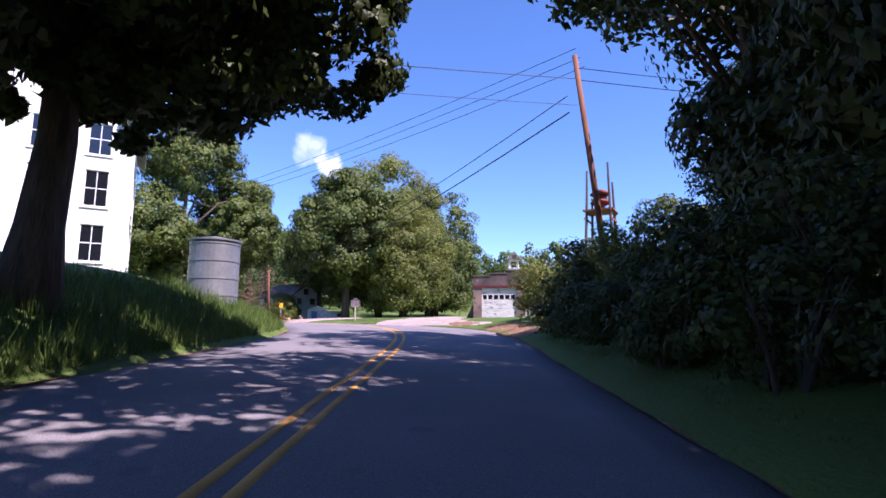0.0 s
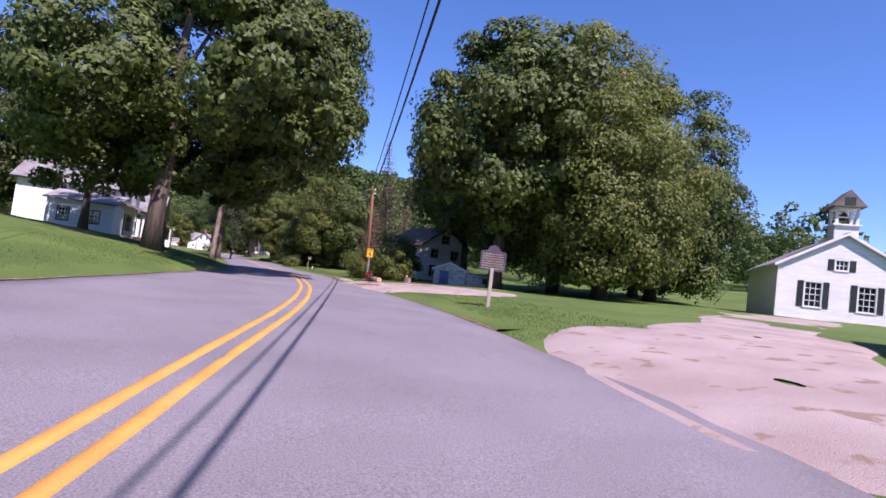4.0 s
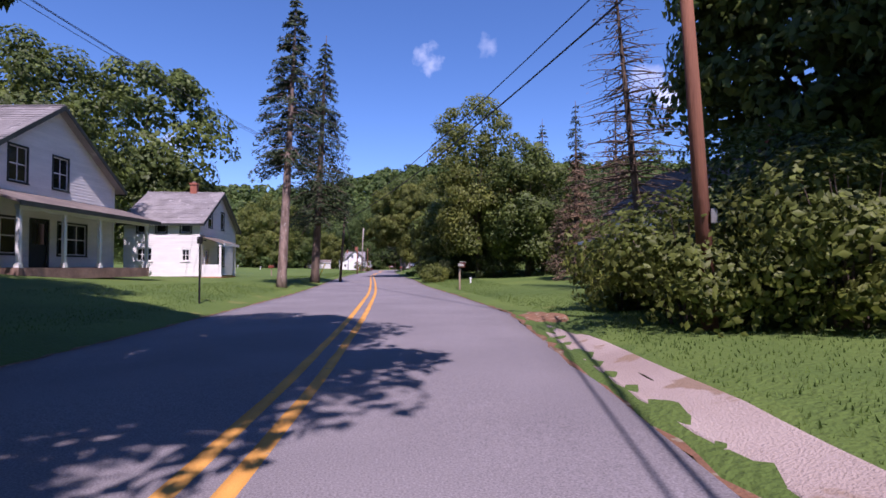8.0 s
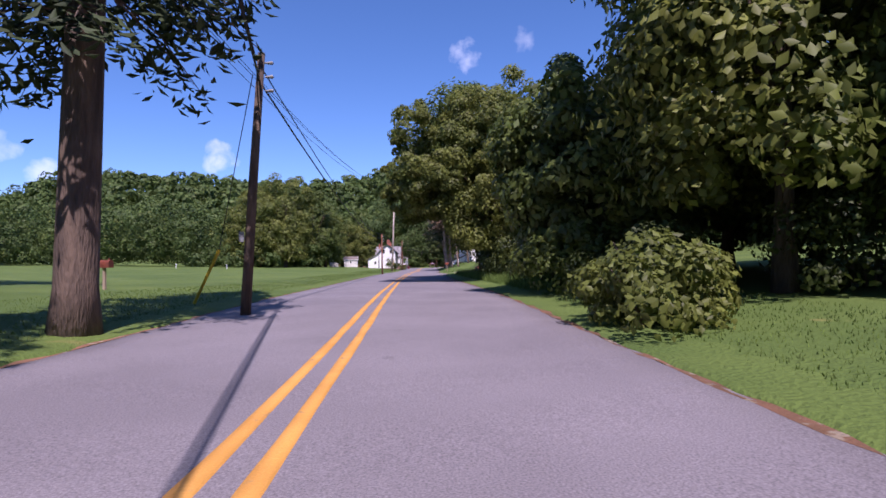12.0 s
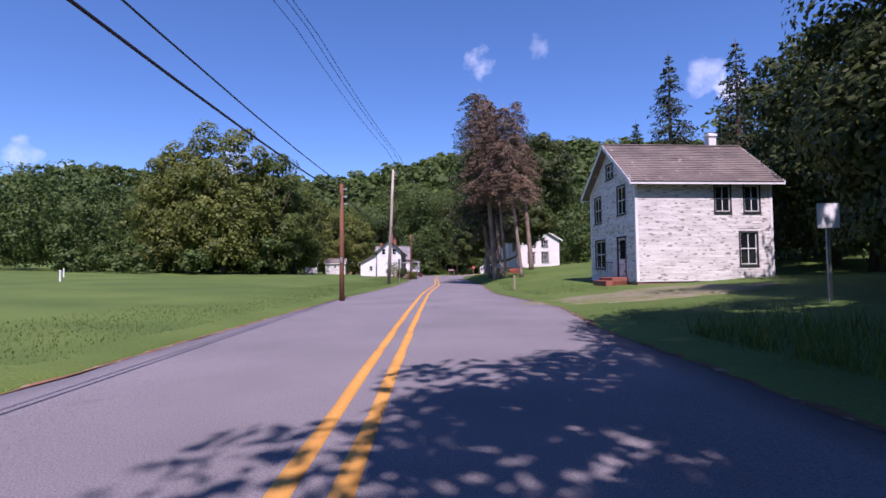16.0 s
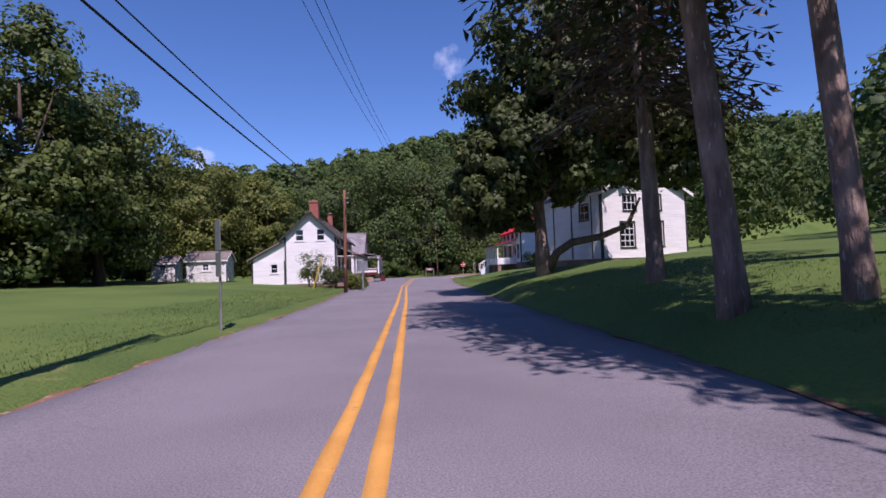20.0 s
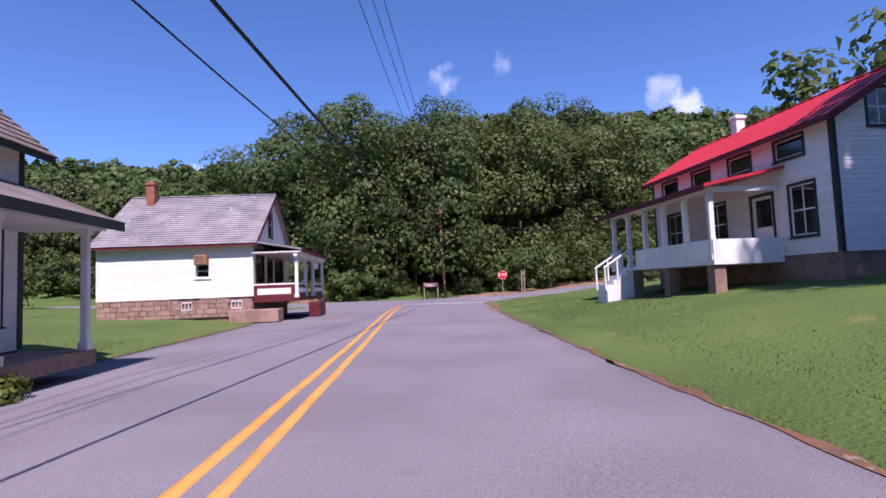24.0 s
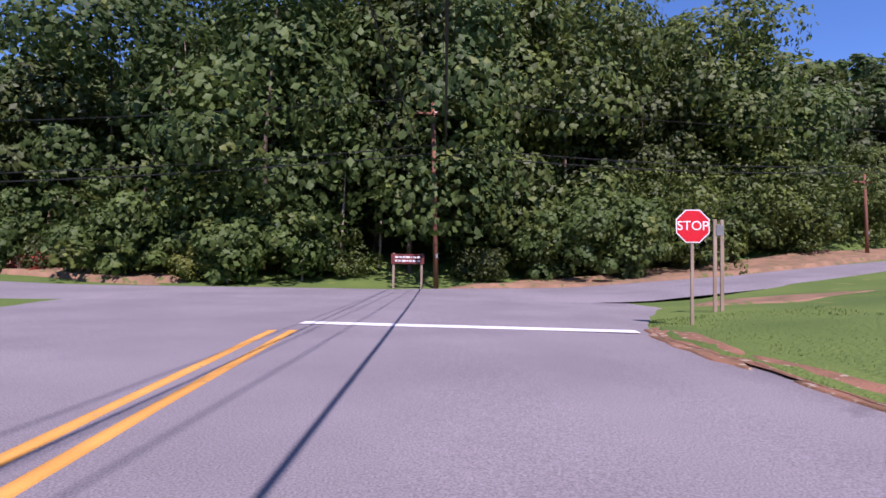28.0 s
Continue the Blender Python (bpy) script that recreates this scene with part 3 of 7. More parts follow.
def strip(name, ys, left, right, zoff, material, cross=12, crown=0.02, parent=None, label="", ragged=0.0, seed=1):
    """A sheet along the road, from left to right offsets, with a downturned edge."""
    rng = np.random.default_rng(seed)
    V, F = [], []
    n = cross + 3
    for i, y in enumerate(ys):
        a = left[i] + (rng.normal(0, ragged) if ragged else 0)
        b = right[i] + (rng.normal(0, ragged) if ragged else 0)
        xc, z = float(road_x(y)), float(road_z(y))
        xs = [a - 0.02] + [a + (b - a) * k / cross for k in range(cross + 1)] + [b + 0.02]
        for k, o in enumerate(xs):
            zz = z + zoff - crown * (o / 4.5) ** 2
            V.append((xc + o, y, zz - (0.18 if k in (0, n - 1) else 0)))
    for i in range(len(ys) - 1):
        for k in range(n - 1):
            F.append((i * n + k, i * n + k + 1, (i + 1) * n + k + 1, (i + 1) * n + k))
    return raw(name, V, F, material, parent, label, smooth=True)


def build_ground():
    def axis(lo, hi, fine_lo, fine_hi, step):
        a = list(np.arange(fine_lo, fine_hi + step / 2, step))
        s = step
        while a[0] > lo:
            s *= 1.22
            a.insert(0, a[0] - s)
        s = step
        while a[-1] < hi:
            s *= 1.22
            a.append(a[-1] + s)
        return np.array(a)
    xs = axis(-2600, 2600, -38, 32, 0.75)
    ys = axis(-2600, 2800, Y_START, Y_END + 32, 1.0)
    X, Y = np.meshgrid(xs, ys)
    Z = ground_z(X, Y)
    bumps = np.sin(X * 0.9 + Y * 0.31) * np.sin(Y * 0.7 - X * 0.23) * 0.03 + np.sin(X * 0.23) * np.sin(Y * 0.19) * 0.06
    off = np.abs(X - road_x(np.clip(Y, -150, Y_END + 40)))
    near_cross = np.exp(-((Y - cross_y(X)) / 7.0) ** 2)
    Z = Z + bumps * np.clip((off - 6) / 5, 0, 1) * (1 - near_cross)
    V = np.stack([X, Y, Z], -1).reshape(-1, 3)
    nx, ny = len(xs), len(ys)
    i = (np.arange(ny - 1)[:, None] * nx + np.arange(nx - 1)).ravel()
    g = raw("ground", V, np.stack([i, i + 1, i + nx + 1, i + nx], 1), M_GRASS, smooth=True)
    tagged(g, "mown green lawn and fields rising to wooded hills", "ground", "", "structure")


build_ground()
ys = np.arange(Y_START - 60, Y_END + 6.01, 1.0)
road = strip("road", ys, ramp(ys, EDGE_L), ramp(ys, EDGE_R), 0.0, M_ASPHALT, ragged=0.05)
tagged(road, "worn grey asphalt village road with patched edges", "road", "", "structure")
for o in (-LINE_GAP / 2, LINE_GAP / 2):
    yl = np.arange(Y_START - 60, Y_END - 4.2, 0.8)
    ln = strip("yellow_line", yl, np.full(len(yl), o - 0.075), np.full(len(yl), o + 0.075), 0.006, M_YELLOW, cross=2, ragged=0.006, seed=5)
    ln.parent = road
    ln["label"] = "worn yellow centre line paint"


def cross_road():
    xs = np.concatenate([np.arange(-90, -20, 4), np.arange(-20, 30, 1.5), np.arange(30, 121, 4)])
    V, F, n = [], [], 9
    for x in xs:
        half = 4.3 + 1.2 * math.exp(-((x - 4) / 14) ** 2)
        c, z = float(cross_y(x)), float(cross_z(x))
        for k in range(n):
            o = -half + 2 * half * k / (n - 1)
            V.append((x, c + o, z - 0.004 - (0.2 if k in (0, n - 1) else 0)))
    for i in range(len(xs) - 1):
        for k in range(n - 1):
            F.append((i * n + k, (i + 1) * n + k, (i + 1) * n + k + 1, i * n + k + 1))
    tagged(raw("side_road", V, F, M_ASPHALT, smooth=True), "grey asphalt crossing road climbing beside the woods", "road", "", "structure")


cross_road()


def patch(name, cx, cy, rx, ry, material, label, category="ground", seed=0, z=0.03, rz=0.0, n=40, kind="structure", edge=0.25):
    """A flat, uneven-edged patch lying on the ground."""
    rng = np.random.default_rng(seed)
    ang = np.linspace(0, 2 * np.pi, n, endpoint=False)
    wob = 1 + edge * np.convolve(np.tile(rng.normal(0, 1, n), 3), [0.25, 0.5, 0.25], "same")[n:2 * n] * 0.7
    V, F = [], []
    c, s = math.cos(radians(rz)), math.sin(radians(rz))
    rings = np.linspace(0.04, 1, 12)
    for q in rings:
        for a, w in zip(ang, wob):
            px, py = math.cos(a) * rx * w * q, math.sin(a) * ry * w * q
            X, Y = cx + px * c - py * s, cy + px * s + py * c
            d = abs(X - float(road_x(Y)))
            base = max(float(ground_z(X, Y)), float(road_z(Y)) - 0.05 if d < 6 else -99)
            V.append((X, Y, base + (z if q < 0.95 else -0.04)))
    for i in range(len(rings) - 1):
        for k in range(n):
            F.append((i * n + k, i * n + (k + 1) % n, (i + 1) * n + (k + 1) % n, (i + 1) * n + k))
    return tagged(raw(name, V, F, material, smooth=True), label, category, "", kind)


def grass_blades(name, count, y0, y1, d0, d1, height, seed, label, material=None, side=1, table=None):
    """Blades of grass in a band beside the road; d0..d1 from the road's edge."""
    rng = np.random.default_rng(seed)
    y = rng.uniform(y0, y1, count)
    edge = ramp(y, EDGE_R if side > 0 else EDGE_L)
    d = d0 + (d1 - d0) * rng.random(count) ** 1.6
    x = road_x(y) + edge + side * d
    keep = np.ones(count, bool)
    for bx, by, br in BARE:
        keep &= (x - bx) ** 2 + (y - by) ** 2 > br * br
    x, y = x[keep], y[keep]
    n = len(x)
    z = ground_z(x, y)
    h = height * rng.uniform(0.45, 1.3, n)
    a = rng.uniform(0, 2 * np.pi, n)
    w = 0.008 + 0.008 * rng.random(n)
    dx, dy = np.cos(a) * w, np.sin(a) * w
    lx, ly = rng.normal(0, 0.3, n) * h, rng.normal(0, 0.3, n) * h
    V = np.stack([np.stack([x - dx, y - dy, z - 0.01], 1), np.stack([x + dx, y + dy, z - 0.01], 1), np.stack([x + lx, y + ly, z + h], 1)], 1).reshape(-1, 3)
    F = np.arange(3 * n).reshape(-1, 3)
    tagged(raw(name, V, F, material or M_BLADE), label, "grass", "", "stuff")


def forest(name, spots, leaf, clumps, per, material, label, seed, h=(13, 19), spread=0.5, trunks=True):
    """Many trees joined in one sheet of stuff: trunks and clumps of leaves."""
    rng = np.random.default_rng(seed)
    P, N = [], []
    bm = bmesh.new()
    for x, y in spots:
        z = float(ground_z(x, y))
        H = rng.uniform(*h)
        R = H * spread * rng.uniform(0.38, 0.62)
        p, nn = crown_points((x, y, z + H * 0.54), (R, R, H * 0.48), clumps, per, rng, 0.33, -0.95, 0.1, 0.25)
        P.append(p), N.append(nn)
        if trunks:
            tube(bm, [(x, y, z - 0.3), (x + rng.normal(0, 0.2), y, z + H * 0.35), (x + rng.normal(0, 0.3), y, z + H * 0.75)], [0.2, 0.15, 0.06], 5)
    v, f = leaf_cards(np.concatenate(P), np.concatenate(N), leaf, rng, 0.75)
    wood = thing(name, 0, 0, 0, 0, label, "trees", "", "stuff")
    raw("leaves", v, f, material, wood)["kind"] = "stuff"
    if trunks:
        part("trunks", bm, M_BARK, wood)["kind"] = "stuff"
    else:
        bm.free()


def scatter(n, x0, x1, y0, y1, gap, seed, ok=None):
    rng = np.random.default_rng(seed)
    out = []
    for _ in range(n * 12):
        p = (rng.uniform(x0, x1), rng.uniform(y0, y1))
        if ok and not ok(*p):
            continue
        if all((p[0] - q[0]) ** 2 + (p[1] - q[1]) ** 2 > gap * gap for q in out):
            out.append(p)
        if len(out) >= n:
            break
    return out

# ---- houses ----
def spans(lo, hi, cuts):
    """The interval lo..hi less the cuts."""
    out, a = [], lo
    for c0, c1 in sorted(cuts):
        if c1 <= a or c0 >= hi:
            continue
        if c0 > a:
            out.append((a, c0))
        a = max(a, c1)
    if a < hi:
        out.append((a, hi))
    return [s for s in out if s[1] - s[0] > 0.03]


def wall_face(parent, name, m, width, z0, eave, ridge, openings, material, board=0.0, board_mat=None, thick=0.15, peak=0.5):
    """An upright wall in the local plane y = 0 (outside is -y), from x = 0 to width; with a gable if ridge > eave.
    openings: (x0, x1, z0, z1). m lays it into the house. Returns the wall."""
    def limits(z):
        if z <= eave or ridge <= eave:
            return 0.0, width
        f = (z - eave) / (ridge - eave)
        return width * peak * f, width - width * (1 - peak) * f
    top = max(ridge, eave)
    levels = sorted({z0, eave, top, *[o[2] for o in openings], *[o[3] for o in openings]} | set(np.arange(eave, top, 0.3)))
    bm = bmesh.new()
    for a, b in zip(levels, levels[1:]):
        if b - a < 1e-4:
            continue
        lo, hi = limits(b - 1e-4)
        lo0, hi0 = limits(a)
        for s in spans(lo0, hi0, [(o[0], o[1]) for o in openings if o[2] < b - 1e-4 and o[3] > a + 1e-4]):
            x0t, x1t = (max(s[0], lo) if s[0] <= lo0 + 1e-6 else s[0]), (min(s[1], hi) if s[1] >= hi0 - 1e-6 else s[1])
            vs = [bm.verts.new(m @ Vector(c)) for c in ((s[0], 0, a), (s[1], 0, a), (s[1], thick, a), (s[0], thick, a), (x0t, 0, b), (x1t, 0, b), (x1t, thick, b), (x0t, thick, b))]
            for f in ((3, 2, 1, 0), (4, 5, 6, 7), (0, 1, 5, 4), (1, 2, 6, 5), (2, 3, 7, 6), (3, 0, 4, 7)):
                bm.faces.new([vs[i] for i in f])
    wall = part(name, bm, material, parent)
    if board:
        z = z0
        shared = {}
        while z < top - 0.03:
            b = min(z + board, top)
            lo, hi = limits(min(b, top - 0.02))
            for s in spans(lo, hi, [(o[0] - 0.09, o[1] + 0.09) for o in openings if o[2] - 0.09 < b and o[3] + 0.09 > z]):
                key = round(s[1] - s[0], 2)
                if key not in shared:
                    bm = bmesh.new()
                    L = s[1] - s[0]
                    vs = [bm.verts.new(c) for c in ((0, -0.022, 0), (L, -0.022, 0), (L, -0.004, board + 0.012), (0, -0.004, board + 0.012), (0, -0.002, 0), (L, -0.002, 0))]
                    for f in ((0, 1, 2, 3), (4, 5, 1, 0), (0, 3, 4), (1, 5, 2)):
                        bm.faces.new([vs[i] for i in f])
                    me = bpy.data.meshes.new("board")
                    bm.to_mesh(me)
                    bm.free()
                    me.materials.append(board_mat or material)
                    shared[key] = me
                ob = new("board", shared[key])
                ob.parent = wall
                ob.matrix_local = m @ Matrix.Translation((s[0], 0, z))
            z = b
    return wall


def window(parent, m, o, cols=1, rows=2, trim=None, glass_mat=None, sash=None, name="window", shade=False, shutter=None, sill=True):
    """A window in the opening o of the wall plane that m lays."""
    x0, x1, z0, z1 = o
    trim = trim or M_TRIM
    sash = sash or M_TRIM
    w = 0.085
    bm = bmesh.new()
    for a in ((x0 - w, x0, -0.035, 0.02, z0 - w, z1 + w), (x1, x1 + w, -0.035, 0.02, z0 - w, z1 + w), (x0, x1, -0.035, 0.02, z1, z1 + w), (x0, x1, -0.045, 0.02, z0 - w, z0)):
        box(bm, *a, m)
    win = part(name, bm, trim, parent)
    bm = bmesh.new()
    t = 0.045
    for a in ((x0, x0 + t, 0.02, 0.07, z0, z1), (x1 - t, x1, 0.02, 0.07, z0, z1), (x0 + t, x1 - t, 0.02, 0.07, z1 - t, z1), (x0 + t, x1 - t, 0.02, 0.07, z0, z0 + t)):
        box(bm, *a, m)
    for r in range(1, rows):
        zz = z0 + (z1 - z0) * r / rows
        box(bm, x0 + t, x1 - t, 0.025, 0.065, zz - 0.024, zz + 0.024, m)
    for c in range(1, cols):
        xx = x0 + (x1 - x0) * c / cols
        box(bm, xx - 0.02, xx + 0.02, 0.028, 0.062, z0 + t, z1 - t, m)
    part("sash", bm, sash, win)
    for r in range(rows):
        for c in range(cols):
            bm = bmesh.new()
            box(bm, x0 + (x1 - x0) * c / cols + 0.02, x0 + (x1 - x0) * (c + 1) / cols - 0.02, 0.04, 0.048, z0 + (z1 - z0) * r / rows + 0.02, z0 + (z1 - z0) * (r + 1) / rows - 0.02, m)
            part("pane", bm, glass_mat or M_GLASS, win).visible_shadow = False
    if sill:
        bm = bmesh.new()
        box(bm, x0 - w - 0.03, x1 + w + 0.03, -0.075, -0.036, z0 - w - 0.01, z0 - w + 0.03, m)
        part("sill", bm, trim, win)
    if shade:
        bm = bmesh.new()
        box(bm, x0 + 0.02, x1 - 0.02, 0.10, 0.11, z0 + (z1 - z0) * 0.1, z1, m)
        part("curtain", bm, M_CURTAIN, win)
    if shutter:
        for a, b in ((x0 - w - 0.42, x0 - w - 0.01), (x1 + w + 0.01, x1 + w + 0.42)):
            bm = bmesh.new()
            box(bm, a, b, -0.05, -0.024, z0 - 0.06, z1 + 0.06, m)
            for k in range(12):
                zz = z0 + (z1 - z0) * (k + 0.5) / 12
                box(bm, a + 0.05, b - 0.05, -0.062, -0.05, zz - 0.04, zz + 0.02, m)
            part("shutter", bm, shutter, win)
    return win


def door(parent, m, o, material, trim=None, glass=True, panels=2, name="door"):
    x0, x1, z0, z1 = o
    w = 0.1
    bm = bmesh.new()
    for a in ((x0 - w, x0, -0.04, 0.03, z0, z1 + w), (x1, x1 + w, -0.04, 0.03, z0, z1 + w), (x0, x1, -0.04, 0.03, z1, z1 + w)):
        box(bm, *a, m)
    d = part("door_frame", bm, trim or M_TRIM, parent)
    d.name = name
    bm = bmesh.new()
    zm = z0 + (z1 - z0) * 0.47
    t = 0.11
    box(bm, x0, x0 + t, 0.03, 0.075, z0, z1, m)
    box(bm, x1 - t, x1, 0.03, 0.075, z0, z1, m)
    box(bm, x0 + t, x1 - t, 0.03, 0.075, z1 - t, z1, m)
    box(bm, x0 + t, x1 - t, 0.03, 0.075, zm - t / 2, zm + t / 2, m)
    box(bm, x0 + t, x1 - t, 0.03, 0.075, z0, z0 + 0.18, m)
    box(bm, x0 + t, x1 - t, 0.045, 0.065, z0 + 0.18, zm - t / 2, m)
    leaf = part("leaf", bm, material, d)
    for k in range(panels):
        bm = bmesh.new()
        a = x0 + t + (x1 - x0 - 2 * t) * k / panels
        b = x0 + t + (x1 - x0 - 2 * t) * (k + 1) / panels
        box(bm, a + 0.02, b - 0.02, 0.05, 0.058, zm + t / 2, z1 - t, m)
        part("pane", bm, M_GLASS if glass else material, d)
    bm = bmesh.new()
    tube(bm, [m @ Vector((x1 - 0.06, 0.03, z0 + 1.0)), m @ Vector((x1 - 0.06, -0.02, z0 + 1.0)), m @ Vector((x1 - 0.06, -0.05, z0 + 1.0))], [0.012, 0.03, 0.02], 8)
    part("door_knob", bm, M_STEEL, d)
    return d


def gable_roof(parent, w, l, eave, ridge, material, over=0.35, thick=0.12, course=0.0, fascia=None, peak=0.5, name="roof", seams=0.0, end_over=None):
    """A roof whose ridge runs along local y (0..l); the span is local x (0..w)."""
    e = over if end_over is None else end_over
    roofs = []
    for side in (0, 1):
        run = w * peak if side == 0 else w * (1 - peak)
        slope = (ridge - eave) / run
        x_out = -over if side == 0 else w + over
        x_in = w * peak
        z_out = eave - slope * over
        bm = bmesh.new()
        prism(bm, [(x_out, z_out), (x_in, ridge), (x_in, ridge + thick), (x_out, z_out + thick)], -e, l + e, "y")
        slab = part(name, bm, material, parent)
        roofs.append(slab)
        if course:
            L = math.hypot(x_in - x_out, ridge - z_out)
            n = max(2, int(L / course))
            ux, uz = (x_in - x_out) / L, (ridge - z_out) / L
            nx, nz = (-uz, ux) if side == 0 else (uz, -ux)
            if nz < 0:
                nx, nz = -nx, -nz
            rng = random.Random(int(w * 100 + l * 10 + side))
            for v in range(4):
                bm = bmesh.new()
                box(bm, 0, 0.36 + 0.0 * v, 0, course * 1.12, 0, 0.012 + 0.004 * v)
                me = bpy.data.meshes.new("shingle")
                bm.to_mesh(me)
                bm.free()
                me.materials.append(material)
            bm = bmesh.new()
            for k in range(n):
                y = -e
                while y < l + e - 0.05:
                    wd = rng.uniform(0.22, 0.42)
                    y1 = min(y + wd, l + e)
                    h = 0.010 + rng.uniform(0, 0.012)
                    a, b = L * k / n, L * (k + 1) / n
                    P = [(x_out + ux * a, z_out + uz * a), (x_out + ux * b, z_out + uz * b)]
                    vs = [bm.verts.new(c) for c in (
                        (P[0][0] + nx * (thick * nz + h + 0.012), y + 0.006, P[0][1] + nz * (thick * nz + h + 0.012)), (P[0][0] + nx * (thick * nz + h + 0.012), y1 - 0.006, P[0][1] + nz * (thick * nz + h + 0.012)),
                        (P[1][0] + nx * (thick * nz + 0.003), y1 - 0.006, P[1][1] + nz * (thick * nz + 0.003)), (P[1][0] + nx * (thick * nz + 0.003), y + 0.006, P[1][1] + nz * (thick * nz + 0.003)),
                        (P[0][0] + nx * thick * nz, y + 0.006, P[0][1] + nz * thick * nz), (P[0][0] + nx * thick * nz, y1 - 0.006, P[0][1] + nz * thick * nz))]
                    bm.faces.new((vs[0], vs[1], vs[2], vs[3]))
                    bm.faces.new((vs[4], vs[5], vs[1], vs[0]))
                    y = y1
            sh = part("shingles", bm, material, slab)
            sh["kind"] = "stuff"
        if seams:
            y = -e + 0.02
            me = None
            while y < l + e:
                if me is None:
                    bm = bmesh.new()
                    prism(bm, [(x_out, z_out + thick), (x_in, ridge + thick), (x_in, ridge + thick + 0.04), (x_out, z_out + thick + 0.04)], 0, 0.03, "y")
                    me = bpy.data.meshes.new("seam")
                    bm.to_mesh(me)
                    bm.free()
                    me.materials.append(material)
                ob = new("seam", me)
                ob.parent = slab
                ob.location = (0, y, 0)
                y += seams
    bm = bmesh.new()
    prism(bm, [(w * peak - 0.15, ridge + thick - 0.02), (w * peak, ridge + thick + 0.05), (w * peak + 0.15, ridge + thick - 0.02), (w * peak, ridge + thick - 0.04)], -e, l + e, "y")
    part("ridge_cap", bm, material, parent)
    if fascia:
        for yy in (-e - 0.03, l + e):
            bm = bmesh.new()
            s0 = (ridge - eave) / (w * peak)
            s1 = (ridge - eave) / (w * (1 - peak))
            prism(bm, [(-over, eave - s0 * over - 0.10), (w * peak, ridge - 0.10), (w * peak, ridge + thick), (-over, eave - s0 * over + thick)], yy, yy + 0.03, "y")
            prism(bm, [(w + over, eave - s1 * over - 0.10), (w * peak, ridge - 0.10), (w * peak, ridge + thick), (w + over, eave - s1 * over + thick)], yy, yy + 0.03, "y")
            part("bargeboard", bm, fascia, parent)
        for xx, s in ((-over - 0.025, (ridge - eave) / (w * peak)), (w + over, (ridge - eave) / (w * (1 - peak)))):
            part("eaves_board", boxes((xx, xx + 0.025, -e, l + e, eave - s * over - 0.06, eave - s * over + thick)), fascia, parent)
    return roofs


def chimney(parent, x, y, z0, z1, s=0.5, material=None, cap=None):
    body = part("chimney", boxes((x - s / 2, x + s / 2, y - s / 2, y + s / 2, z0, z1), bevel=0.01), material or M_BRICK, parent)
    part("chimney_cap", boxes((x - s / 2 - 0.06, x + s / 2 + 0.06, y - s / 2 - 0.06, y + s / 2 + 0.06, z1 - 0.18, z1 - 0.04), bevel=0.02), cap or material or M_BRICK, body)
    part("flue", boxes((x - s / 4, x + s / 4, y - s / 4, y + s / 4, z1 - 0.05, z1 + 0.12), bevel=0.02), M_CONCRETE, body)
    return body


def flatten(holder, owner, m):
    """Turns the parts gathered under a holder by m and hands them to their owner."""
    for o in list(holder.children_recursive):
        o.data.transform(m)
        if o.parent == holder:
            o.parent = owner
    bpy.data.objects.remove(holder)


def side_matrix(side, w, l):
    """Lays a wall face: 's' is y = 0, 'n' y = l, 'w' x = 0, 'e' x = w; wall x runs to the right as one looks at it from outside."""
    return {"s": Matrix.Identity(4), "e": pose(w, 0, 0, 0, 0, 90), "n": pose(w, l, 0, 0, 0, 180), "w": pose(0, l, 0, 0, 0, -90)}[side]


def house_shell(house, w, l, base, eave, ridge, faces, material, board, ridge_axis="y", found=None, board_mat=None, peak=0.5, corner=None):
    """Four walls (with their windows and doors), floor, ceiling, foundation. faces: side -> list of (kind, opening, options)."""
    for side in "senw":
        width = w if side in "sn" else l
        gable = (side in "sn") == (ridge_axis == "y")
        items = faces.get(side, [])
        m = side_matrix(side, w, l)
        pk = peak if side in "sw" else 1 - peak
        wall_face(house, "wall", m, width, base, eave, ridge if gable else 0, [i[1] for i in items], material, board, board_mat, peak=pk)
        for kind, o, opt in items:
            (window if kind == "window" else door)(house, m, o, **opt)
        if corner:
            for a, b, c in ((-0.03, 0.11, -0.032), (width - 0.11, width + 0.03, -0.034)):
                bm = bmesh.new()
                box(bm, a, b, c, 0.0, base, eave, m)
                part("corner_board", bm, corner, house)
    # added room surfaces, their unlit darkness put into the colour
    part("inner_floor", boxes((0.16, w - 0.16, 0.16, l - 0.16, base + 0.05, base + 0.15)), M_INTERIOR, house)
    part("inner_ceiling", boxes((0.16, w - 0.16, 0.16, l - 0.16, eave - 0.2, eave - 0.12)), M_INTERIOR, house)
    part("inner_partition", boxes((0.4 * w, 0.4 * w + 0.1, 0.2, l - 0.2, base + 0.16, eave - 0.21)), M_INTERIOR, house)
    if found is not None:
        part("foundation", boxes((0.03, w - 0.03, 0.03, l - 0.03, found, base)), M_STONE, house)


def post(parent, x, y, z0, z1, s=0.12, material=None, name="porch_post"):
    bm = boxes((x - s / 2, x + s / 2, y - s / 2, y + s / 2, z0, z1), bevel=0.012)
    box(bm, x - s / 2 - 0.03, x + s / 2 + 0.03, y - s / 2 - 0.03, y + s / 2 + 0.03, z0, z0 + 0.16)
    box(bm, x - s / 2 - 0.03, x + s / 2 + 0.03, y - s / 2 - 0.03, y + s / 2 + 0.03, z1 - 0.12, z1)
    return part(name, bm, material or M_TRIM, parent)


